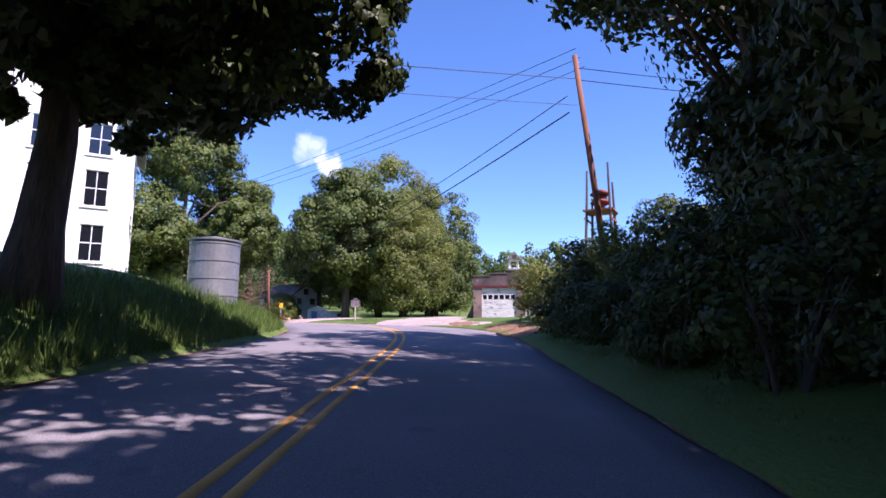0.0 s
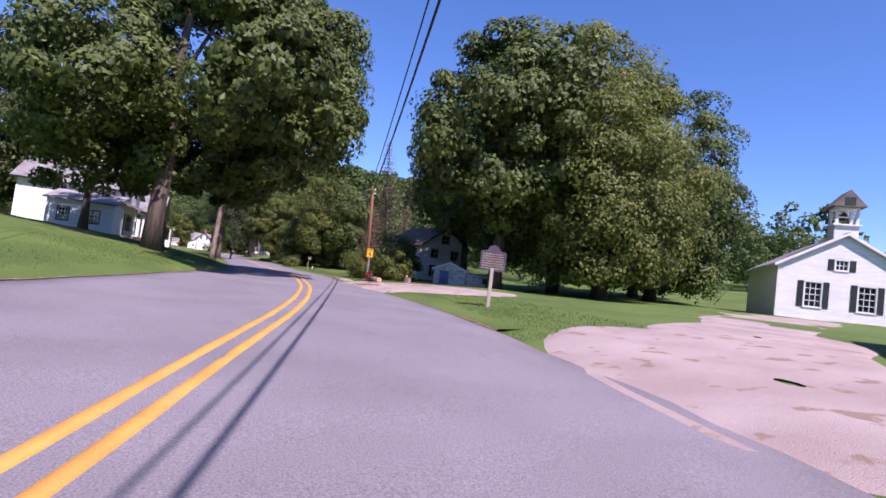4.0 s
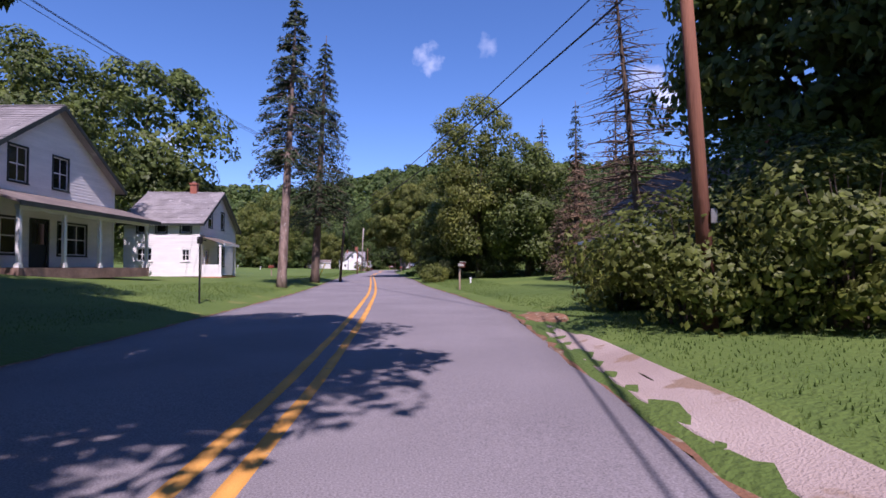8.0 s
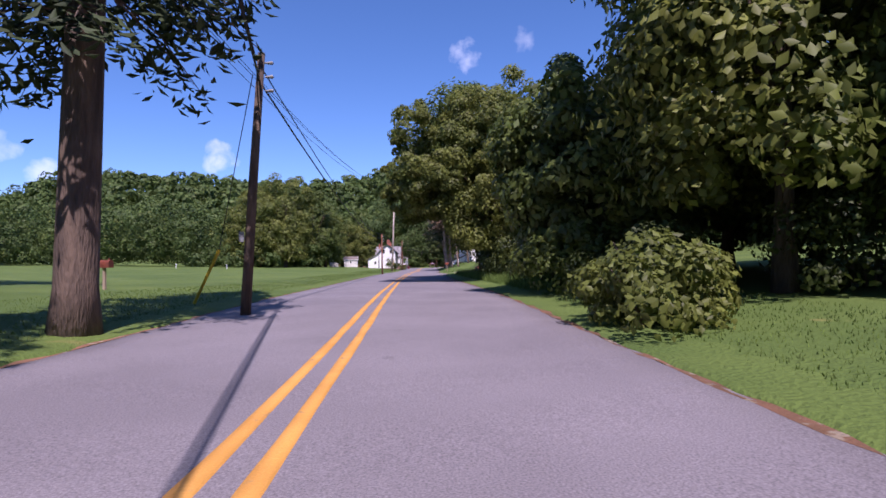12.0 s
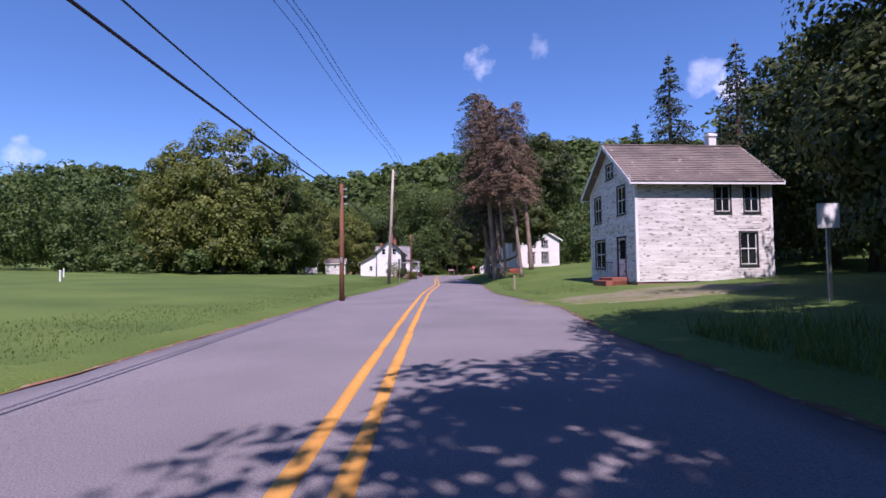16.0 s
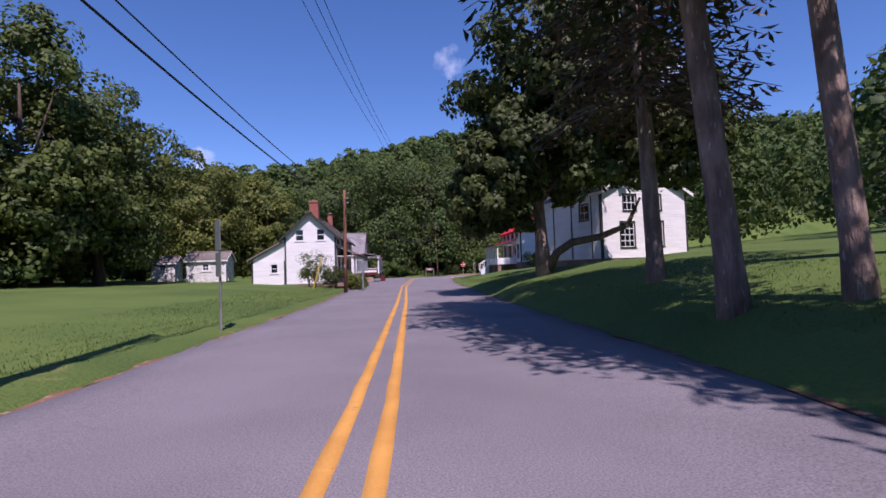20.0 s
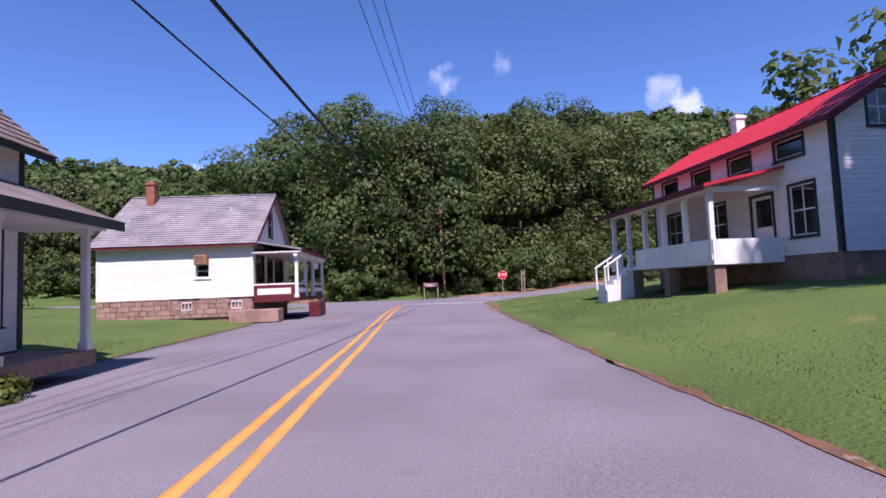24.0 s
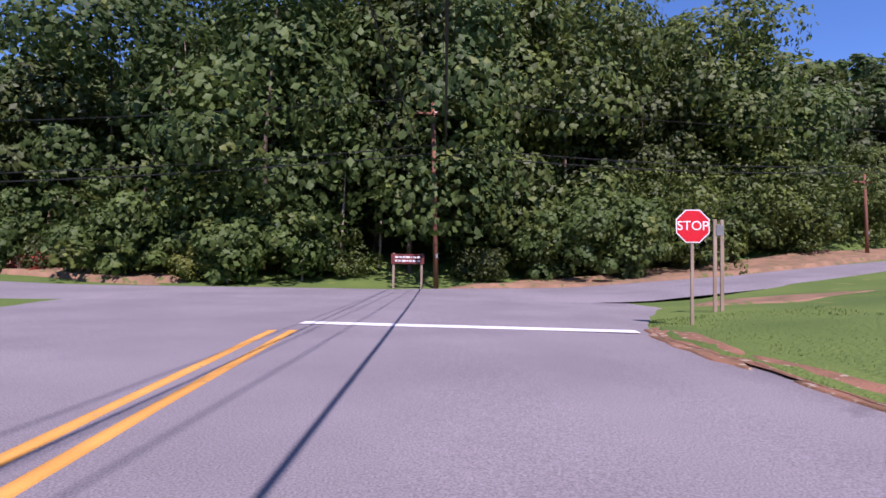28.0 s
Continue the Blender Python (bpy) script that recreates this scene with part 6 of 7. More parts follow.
def mill():
    x, y = -28.9, -22.9
    h = thing("white_house", x, y, gz(x + 7, y - 1) - 0.1, -12, "tall white clapboard house shaded by a tree", "house")
    T = dict(trim=M_TRIM, cols=2)
    rows = ((1.3, 3.1), (4.0, 5.8), (6.6, 8.2))
    faces = {"e": [W((a, a + 1.0, *z), **T) for a in (1.3, 4.3, 7.3) for z in rows], "s": [W((a, a + 1.0, *z), **T) for a in (1.2, 3.6, 5.9) for z in rows]}
    house_shell(h, 7.9, 9.8, 0.2, 9.0, 12.0, faces, M_WHITE, 0.15, "y", -1.2, corner=M_TRIM)
    gable_roof(h, 7.9, 9.8, 9.0, 12.0, M_SLATE, over=0.5, fascia=M_TRIM)
    for a, b in ((-0.5, 0.7), (7.2, 8.4)):
        part("cornice_return", boxes((a, b, -0.55, -0.03, 8.62, 8.95), (a + 0.06, b - 0.06, -0.42, -0.03, 8.45, 8.62), bevel=0.015), M_TRIM, h)


mill()


def tank():
    t = thing("storage_tank", -20.0, -33.8, gz(-20.0, -33.8), 0, "weathered grey steel tank standing on the grass bank", "tank")
    bm = bmesh.new()
    tube(bm, [(0, 0, -0.2), (0, 0, 0.1), (0, 0, 2.1), (0, 0, 2.2)], [0.88, 0.9, 0.9, 0.85], 32)
    part("shell", bm, M_GREY_METAL, t, smooth=False)
    for z in (0.12, 0.75, 1.4, 2.05):
        bm = bmesh.new()
        tube(bm, [(0, 0, z), (0, 0, z + 0.05)], [0.92, 0.92], 32)
        part("hoop", bm, M_GREY_METAL, t)
    bm = bmesh.new()
    tube(bm, [(0, 0, 2.18), (0, 0, 2.24), (0, 0, 2.4)], [0.95, 0.95, 0.12], 32)
    part("lid", bm, M_GREY_METAL, t)


tank()

# ---- poles and cables ----
utility_pole(-6.2, -42.4, 11.4, "tall brown utility pole with cables, rising from the hedge", lean=(-2.0, 0.3), r=0.16)
utility_pole(7.3, 22.4, 8.2, "leaning red-brown utility pole rising from bushes", lean=(-0.35, 0.2), r=0.15)
utility_pole(-2.55, 64.1, 6.6, "dark utility pole beside the lawn", M_BARK, lean=(0.5, 0), r=0.13)
utility_pole(-3.87, 125.0, 5.6, "short brown utility pole on the mown verge", lean=(0.0, 0), r=0.12)
utility_pole(-4.17, 152.8, 11.4, "tall pale grey utility pole on the mown verge", M_POLE_PALE, lean=(0.55, 0), r=0.17)
utility_pole(-3.68, 187.1, 7.5, "reddish utility pole beside the white house", lean=(0.1, 0), r=0.14)
utility_pole(7.0, 267.6, 11.6, "tall brown utility pole at the road junction", lean=(-0.35, 0), r=0.17, arms=1, lamp=False)
utility_pole(44.2, 275.0, 7.0, "brown utility pole beside the climbing road", lean=(-0.2, 0), r=0.15, arms=1)
guard = thing("guy_wire_guard", -4.2, 66.8, gz(-4.2, 66.8), 0, "yellow plastic guard on a slanting guy wire", "guy guard")
bm = bmesh.new()
tube(bm, [(-0.75, 0, 0.0), (0.05, 0, 1.7)], [0.045, 0.045], 8)
part("sleeve", bm, M_YELLOW_GUY, guard)
bm = bmesh.new()
tube(bm, [(0.05, 0, 1.7), (1.9, -2.6, 6.0)], [0.012, 0.012], 5)
part("wire", bm, M_WIRE, guard)
guard2 = thing("guy_wire_guard", -6.4, 189.5, gz(-6.4, 189.5), 0, "yellow plastic guard on a slanting guy wire", "guy guard")
bm = bmesh.new()
tube(bm, [(0, 0, 0.0), (0.75, -0.5, 2.3)], [0.05, 0.05], 8)
part("sleeve", bm, M_YELLOW_GUY, guard2)

cables([(-8.3, -42.1, 10.3), (6.95, 22.6, 8.2)], "two heavy black cables over the road bend", [(0.9, -0.5, 0.022), (1.6, -0.4, 0.032)])
cables([(-8.1, -42.1, 11.8), (-14, 22, 13.0), (-16, 20, 13)], "three thin wires crossing the sky", [(0, 0, 0.014), (0.3, 0.35, 0.014), (0.6, 0.7, 0.014)])
cables([(-8.1, -42.1, 10.4), (-40, -22, 11.5)], "thin wire crossing above the road", [(0, 0, 0.018), (1.2, 0.0, 0.012)])
cables([(-8.1, -42.1, 10.9), (24, -62, 12.0)], "thin wires running on beyond the hedge", [(0, 0, 0.018), (0.5, 0.2, 0.018)])
cables([(6.95, 22.6, 8.2), (-2.2, 64.1, 6.7), (-4.0, 125.0, 5.9), (-3.9, 152.8, 6.6), (-3.6, 187.1, 7.0)], "black telephone cables strung along the road", [(0.3, 0, 0.018), (0.9, 0.1, 0.026)])
cables([(-3.4, 187.1, 7.0), (6.6, 267.6, 9.0)], "black telephone cables crossing to the junction pole", [(0.3, -0.7, 0.02), (0.9, 0.9, 0.034)])
cables([(-16, 20, 13), (-9, 64, 13), (-6.0, 125.0, 13.0), (-4.2, 152.8, 13.4), (-2.0, 200, 15), (6.8, 267.6, 12.4)], "three thin power wires high above the verge", [(0.0, 0, 0.016), (0.0, 0.55, 0.016), (0.4, 1.1, 0.016)])
cables([(-45, 270, 9), (6.7, 267.6, 12.2), (44.2, 275.0, 13.6), (80, 285, 17)], "power wires along the climbing side road", [(0.3, 0, 0.02), (3.4, 0, 0.03), (3.9, 0.1, 0.035)])

# ---- signs ----
def yellow_sign():
    x, y = 4.8, 13.2
    s = thing("playground_warning_sign", x, y, gz(x, y), -6, "yellow rectangular warning sign on a steel post", "road sign")
    sign_post(s, 0, 0, -0.3, 2.3)
    p = part("plate", boxes((-0.23, 0.23, -0.045, -0.03, 1.70, 2.32), bevel=0.004), M_SIGN_YELLOW, s)
    part("border", boxes((-0.21, 0.21, -0.048, -0.0455, 1.72, 1.73), (-0.21, 0.21, -0.048, -0.0455, 2.29, 2.30), (-0.21, -0.20, -0.048, -0.0455, 1.73, 2.29), (0.20, 0.21, -0.048, -0.0455, 1.73, 2.29)), M_BLACK, p)
    bars(s, 1, 0.32, 0.11, -0.0455, 2.22, M_BLACK, seed=2)
    bm = bmesh.new()
    for a in ((-0.035, 0.035, -0.05, -0.0455, 2.05, 2.12), (-0.03, 0.04, -0.05, -0.0455, 1.93, 2.045), (-0.09, -0.03, -0.05, -0.0455, 1.98, 2.01), (-0.065, -0.02, -0.05, -0.0455, 1.79, 1.925), (0.02, 0.08, -0.05, -0.0455, 1.81, 1.925)):
        box(bm, *a)
    part("symbol", bm, M_BLACK, p)


yellow_sign()


def history_marker():
    x, y = 4.6, -5.2
    s = thing("historical_marker", x, y, gz(x, y), -24, "dark cast-metal historical marker on a pale post", "marker sign")
    part("post", boxes((-0.07, 0.07, -0.07, 0.07, -0.4, 1.5), bevel=0.02), M_POLE_PALE, s)
    bm = bmesh.new()
    prism(bm, [(-0.5, 1.4), (0.5, 1.4), (0.5, 2.15), (0.26, 2.2), (0.16, 2.36), (0, 2.42), (-0.16, 2.36), (-0.26, 2.2), (-0.5, 2.15)], -0.05, 0.03, "y")
    part("plaque", bm, M_SIGN_BLUE, s)
    bars(s, 7, 0.86, 0.64, -0.052, 1.78, M_POST, seed=5)


history_marker()


def village_sign():
    x, y = 6.2, 46.5
    s = thing("village_sign", x, y, gz(x, y), 70, "maroon wooden name board on a pale post", "name sign")
    part("post", boxes((-0.06, 0.06, -0.05, 0.05, -0.4, 1.42), bevel=0.012), M_POST, s)
    part("board", boxes((-0.25, 1.35, -0.09, -0.052, 1.38, 1.72), bevel=0.01), M_SIGN_BROWN, s)
    part("top_trim", boxes((-0.28, 1.38, -0.10, -0.045, 1.72, 1.76)), M_TRIM, s)
    bars(s, 1, 1.6, 0.34, -0.092, 1.55, M_TRIM, seed=8)


village_sign()
octagon_sign(10.55, 246.0, -9, 2.25)
route_boards(12.9, 248.5, -9, gz(12.9, 248.5), [(0.2, 0.3, 2.3, M_STEEL)], "two weathered sign posts behind the stop sign", posts=((-0.12, 0), (0.12, 0.1)), post_h=2.6, material=M_POST, name="sign_posts")


def tourist_sign():
    s = thing("tourist_sign", 5.2, 267.2, gz(5.2, 267.2), -6, "low maroon wooden direction board on two posts", "name sign")
    for px in (-0.85, 0.85):
        part("post", boxes((px - 0.07, px + 0.07, -0.06, 0.06, -0.4, 2.15), bevel=0.015), M_POST, s)
    part("board", boxes((-1.0, 1.0, -0.11, -0.065, 1.5, 2.1), bevel=0.01), M_SIGN_BROWN, s)
    bars(s, 2, 1.5, 0.44, -0.113, 1.8, M_TRIM, seed=9)


tourist_sign()
s = route_boards(-3.7, 161.8, -60, gz(-3.7, 161.8), [(0.6, 0.75, 2.45, M_STEEL), (0.6, 0.6, 1.72, M_STEEL)], "grey-backed road signs seen edge-on on a steel post", post_h=2.85)
s = route_boards(-2.6, 189.0, 175, gz(-2.6, 189), [(0.75, 0.75, 2.0, M_STEEL)], "grey back of a square road sign by the hedge", post_h=2.4)
s = route_boards(10.1, 112.6, 0, gz(10.1, 112.6), [(0.55, 0.6, 2.1, M_SIGN_WHITE)], "small white sign in the shade of the trees", post_h=2.4)


def mailbox(x, y, rz, material, label, h=1.0):
    m = thing("mailbox", x, y, gz(x, y), rz, label, "mailbox")
    part("post", boxes((-0.05, 0.05, -0.05, 0.05, -0.3, h), bevel=0.01), M_POST, m)
    bm = bmesh.new()
    out = [(-0.13, h), (0.13, h)] + [(0.13 * math.cos(a), h + 0.16 + 0.13 * math.sin(a)) for a in np.linspace(0, math.pi, 9)]
    prism(bm, out, -0.28, 0.28, "y")
    b = part("box", bm, material, m)
    part("flag", boxes((0.135, 0.15, -0.1, -0.05, h + 0.1, h + 0.35)), M_RUST, b)


mailbox(5.4, 133.0, 80, M_RUST, "dark red mailbox on a wooden post at the lawn edge")
mailbox(-10.2, 71.5, 80, M_RUST, "dark red mailbox on a post beside the spruce", 0.8)


def lamp_post():
    m = thing("yard_lamp_post", -4.9, 33.0, gz(-4.9, 33.0), 0, "thin black yard lamp post on the lawn", "lamp post")
    bm = bmesh.new()
    tube(bm, [(0, 0, -0.2), (0, 0, 2.1)], [0.035, 0.03], 8)
    part("pole", bm, M_BLACK, m)
    part("lantern", boxes((-0.08, 0.08, -0.08, 0.08, 2.1, 2.35), bevel=0.02), M_BLACK, m)
    part("arm", boxes((0.0, 0.22, -0.02, 0.02, 2.2, 2.24)), M_BLACK, m)


lamp_post()


def pipe(x, y, h=0.6):
    m = thing("white_pipe", x, y, gz(x, y), 0, "short white plastic vent pipe standing in the lawn", "pipe")
    bm = bmesh.new()
    tube(bm, [(0, 0, -0.1), (0, 0, h)], [0.055, 0.055], 12)
    tube(bm, [(0, 0, h), (0, 0, h + 0.08), (0, 0, h + 0.12)], [0.075, 0.075, 0.04], 12)
    part("tube", bm, M_SIGN_WHITE, m)


pipe(8.1, 54.0, 0.35)
for q in ((-34, 150), (-26, 138), (-44, 152)):
    pipe(*q, 0.7)


def log_pile():
    g = thing("felled_log", 5.1, 12.0, gz(5.1, 12.0) - 0.02, 14, "freshly cut log with pale round end and rusty leaves", "log")
    bm = bmesh.new()
    tube(bm, [(0, -0.5, 0.19), (0.02, 0.1, 0.2), (0.05, 0.9, 0.19)], [0.2, 0.205, 0.19], 16)
    part("trunk_piece", bm, M_BARK_PALE, g, smooth=True)
    bm = bmesh.new()
    tube(bm, [(0, -0.52, 0.19), (0, -0.495, 0.19)], [0.185, 0.19], 16)
    part("cut_end", bm, M_WOODCUT, g)
    rng = np.random.default_rng(6)
    p, n = crown_points((-0.15, 0.6, 0.38), (0.42, 0.6, 0.26), 14, 40, rng, 0.3)
    v, f = leaf_cards(p, n, 0.09, rng)
    raw("dead_leaves", v, f, M_RED_LEAF, g)
    s = thing("tree_stump", 8.1, 13.9, gz(8.1, 13.9) - 0.02, 0, "grey split tree stump on the grass", "stump")
    bm = bmesh.new()
    tube(bm, [(0, 0, -0.1), (0, 0, 0.1), (0, 0, 0.42)], [0.34, 0.27, 0.25], 14)
    part("stump_body", bm, M_BARK_PALE, s)
    part("splinter", boxes((-0.16, -0.04, -0.1, 0.1, 0.4, 0.6), bevel=0.03), M_WOODCUT, s)


log_pile()


def siren_tower():
    x, y = 10.2, -31.8
    s = thing("siren_tower", x, y, gz(x, y), 20, "rusty siren on a platform between four tall poles", "siren tower")
    for px, py, h in ((-0.9, -0.9, 11.8), (0.9, -0.9, 10.6), (-0.9, 0.9, 11.3), (0.9, 0.9, 9.4)):
        bm = bmesh.new()
        tube(bm, [(px * 1.4, py * 1.4, -0.3), (px, py, h * 0.7), (px * 0.9, py * 0.9, h)], [0.13, 0.11, 0.08], 8)
        part("leg", bm, M_BARK, s)
    part("platform", boxes((-1.15, 1.15, -1.15, 1.15, 8.00, 8.12)), M_POLE, s)
    for z in (7.3, 7.9):
        for a in ((-1.3, 1.3, -1.02, -0.94), (-1.3, 1.3, 0.94, 1.02)):
            part("brace", boxes((a[0], a[1], a[2], a[3], z, z + 0.16)), M_POLE, s)
    bm = bmesh.new()
    tube(bm, [(0, 0, 8.10), (0, 0, 8.50), (0, 0, 8.55), (0, 0, 9.20), (0, 0, 9.30)], [0.35, 0.35, 0.5, 0.55, 0.3], 16)
    part("motor_housing", bm, M_RUST, s)
    for z in (8.70, 9.40):
        bm = bmesh.new()
        tube(bm, [(0, 0, z), (0, 0, z + 0.1), (0, 0, z + 0.35), (0, 0, z + 0.42)], [0.75, 0.8, 0.5, 0.3], 20)
        part("horn", bm, M_RUST, s)


siren_tower()

# ---- trees ----
T0 = "old broad-leaved tree overhanging the road bank"
broad_tree("maple_tree", -26.2, -42.6, gz(-26.2, -42.6), 14, 13, 0.2, M_LEAF_DARK, T0, 1, 0.46, 0.28, 120, 230, lean=(0.5, 0.2), lobes=[(-2, -1, 8.0, 5.0, 5, 4.6, 0.8), (4.2, -0.8, 6.6, 3.0, 3.0, 2.6, 0.55), (2.0, 0.8, 6.0, 3.2, 3.0, 2.7, 0.55), (1.5, -1.0, 10.0, 4.2, 4.2, 3.2, 0.6), (-3.0, -1.8, 4.4, 2.8, 2.8, 2.6, 0.4), (0.4, 0.4, 4.4, 1.6, 1.6, 1.4, 0.15)], solid=2.2)
# crowns mostly above the view, added to throw shade on road and bank
for x, y, h, ln in ((-29.8, -46.2, 13, (2.6, 0.0)), (-19.5, -57.5, 16, (-3.5, 1.0)), (-9.6, -50.6, 16.5, (-2.4, 1.0))):
    broad_tree("roadside_tree", x, y, gz(x, y), h, 12, 0.24, M_LEAF_DARK, "tall dark tree added to shade the road bend", int(27 + 2 * h), 0.35, 0.5, 90, 130, lean=ln, group="trees over the first bend", solid=1.5)
# more added trees, mostly unseen behind the start, for their shadows
for k, (x, y, h, ln) in enumerate(((-20.7, -63.3, 15, -3.0), (-38.8, -55.5, 16, 2.5), (-18.2, -62.5, 14, -2.5), (-28.9, -71.0, 16, -1.0), (-9.9, -57.0, 14, -1.5), (-40.7, -67.3, 15, 3), (-13.5, -60.5, 15.5, -2.0))):
    broad_tree("roadside_tree", x, y, gz(x, y), h, 13, 0.24, M_LEAF_DARK, "tall dark tree added to shade the road bend", 20 + k, 0.35, 0.36, 100, 130, lean=(ln, 0), group="trees over the first bend", solid=1.1)
broad_tree("maple_tree", -8.6, 11.6, gz(-8.6, 11.6), 26, 18, 0.26, M_LEAF, "tall maple with open crown on the sloping lawn", 2, 0.52, 0.16, 130, 260, lobes=[(1.2, 2.5, 19.0, 5.8, 6.0, 6.6, 0.8), (-3.6, 0.5, 9.3, 5.2, 6.5, 5.2, 0.6), (7.4, 3.5, 13.0, 4.6, 5.5, 6.6, 0.65), (5.8, -1.8, 8.0, 4.8, 5.5, 3.8, 0.5), (1.0, 6.0, 7.5, 5.0, 4.5, 3.6, 0.3), (5.2, 4.8, 6.7, 3.6, 3.8, 3.0, 0.4), (0.5, 3.0, 5.9, 4.5, 4.0, 3.0, 0.4), (4.0, -8.0, 9.6, 4.0, 4.0, 3.4, 0.35), (3.2, 6.8, 5.7, 3.8, 3.6, 2.3, 0.35)], solid=2.4)
broad_tree("maple_tree", -14.5, 24.5, gz(-14.5, 24.5), 14, 11, 0.26, M_LEAF, "leafy maple in front of the farmhouse", 3, 0.3, 0.2, 90, 190, skirt=0.2)
BIG = "huge spreading maple, leaves hanging to the ground"
for x, y, h, sp, bole, m, seed, n in ((31.5, 29.0, 30.5, 26, 0.1, M_LEAF_LIGHT, 4, 210), (18.0, 18.6, 23.5, 18.5, 0.18, M_LEAF, 5, 170), (25.5, 13.5, 20.5, 15.5, 0.04, M_LEAF_LIGHT, 6, 170), (38.6, 21.0, 24.5, 17.0, 0.04, M_LEAF, 7, 160), (45.5, 31.0, 23, 17, 0.05, M_LEAF, 16, 110), (24.0, 38.0, 23, 16, 0.15, M_LEAF, 17, 110)):
    broad_tree("maple_tree", x, y, gz(x, y), h, sp, 0.26, m, BIG, seed, 0.6, bole, n, 250, low=-0.97, clump_r=0.17, solid=2.7, group="great maples")

broad_tree("maple_tree", -20.5, 49.5, gz(-20.5, 49.5), 15, 11, 0.30, M_LEAF, "dark full maple beside the cottage", 8, 0.4, 0.1, 110, 200)
broad_tree("maple_tree", -27, 44.0, gz(-27, 44), 17, 13, 0.34, M_LEAF_DARK, "tall tree behind the farmhouse", 9, 0.4, 0.12, 100, 170)
broad_tree("maple_tree", -22, 70, gz(-22, 70), 22.5, 15, 0.34, M_LEAF, "dark full maple beside the cottage", 10, 0.35, 0.12, 80, 160)
# right side of the road, near the first bend
for k, (x, y, h, sp) in enumerate(((-8.6, -53.4, 17, 13), (-2.6, -48.4, 11, 7.5), (-14.2, -57.6, 18, 13), (3.0, -50.0, 10, 8), (-20.8, -63.8, 18, 13))):
    broad_tree("roadside_tree", x, y, gz(x, y), h, sp, 0.2, M_LEAF_DARK, "dense dark roadside tree above the hedge", 11 + k + (60 if k > 2 else 0), 0.3, 0.05, 110, 220, low=-0.95, group="trees above the hedge")
for k in range(10):
    y = -58 + 2.5 * k
    x = float(road_x(y) + ramp(y, EDGE_R)) + 3.9 + (k * 5 % 3) * 0.6
    bush("hedge_bush", x, y, gz(x, y), 3.6, 3.6, 2.6 + (k * 7 % 4) * 0.35, 0.15, M_LEAF_LIGHT if k % 4 == 1 else M_LEAF_DARK, "overgrown hedge bush on the roadside bank", 30 + k, 34, 190, "roadside hedge bushes")
# low dark bushes added to darken the verge like the shaded bank
for k in range(7):
    y = -57 + 2.3 * k
    x = float(road_x(y) + ramp(y, EDGE_R)) + 1.9 + (k * 5 % 3) * 0.3
    bush("hedge_bush", x, y, gz(x, y), 2.4, 2.6, 1.2 + (k % 3) * 0.3, 0.13, M_LEAF_DARK, "low dark growth added to darken the hedge foot", 250 + k, 22, 120, "roadside hedge bushes")
for k, (x, y) in enumerate(((0.6, -34.4), (3.2, -36.4), (6.2, -34.8), (-2.6, -39.2))):
    bush("hedge_bush", x, y, gz(x, y), 4, 4, 4.0, 0.17, M_LEAF_DARK, "overgrown hedge bush on the roadside bank", 46 + k, 34, 190, "roadside hedge bushes")
broad_tree("maple_tree", 27, -30, gz(27, -30), 12, 10, 0.34, M_LEAF_DARK, "tree behind the siren tower", 14, 0.3, 0.1, 70, 130)
broad_tree("maple_tree", 34, -33, gz(34, -33), 13, 10, 0.36, M_LEAF_DARK, "tree behind the garage", 15, 0.3, 0.1, 60, 120)
# bushes by the yellow sign and leaning pole
for k, (x, y, w, d, h, m) in enumerate(((7.6, 23.5, 4.2, 4.5, 2.6, M_LEAF_LIGHT), (9.2, 21.4, 3.4, 3.4, 3.0, M_LEAF_LIGHT), (10.2, 25.5, 4.5, 4.5, 4.6, M_LEAF), (8.2, 27.5, 3.0, 3.0, 2.2, M_LEAF_LIGHT), (11.6, 24.6, 3.0, 3.4, 4.2, M_LEAF_DARK))):
    bush("wild_bush", x, y, gz(x, y), w, d, h, 0.15, m, "tall wild shrub grown over at the road edge", 50 + k, 40, 220, "wild shrubs at the pole")
# spruces
conifer("spruce_tree", -5.2, 49.8, gz(-5.2, 49.8), 20.5, 8.0, M_NEEDLE, "tall ragged spruce with bare lower trunk", 60, 0.31, 0.40, 34, 8, 0.55, 0.34, 80, bark=M_BARK_PALE, lean=(0.9, 0.4))
conifer("spruce_tree", -4.4, 60.6, gz(-4.4, 60.6), 21.5, 9.0, M_NEEDLE, "tall ragged spruce with drooping branches", 61, 0.36, 0.27, 40, 8, 0.65, 0.34, 80, lean=(1.0, -0.3))
conifer("dead_spruce", 13.4, 36.8, gz(13.4, 36.8), 16.5, 8.5, M_DEAD, "bare dead spruce with grey drooping twigs", 62, 0.2, 0.14, 44, 8, 0.2, 0.2, 10, lean=(-1.3, 0.3))
conifer("spruce_tree", 15.6, 51.5, gz(15.6, 51.5), 9.5, 6.0, M_DEAD, "brownish spruce beyond the porch", 63, 0.25, 0.08, 36, 8, 0.35, 0.3, 40)
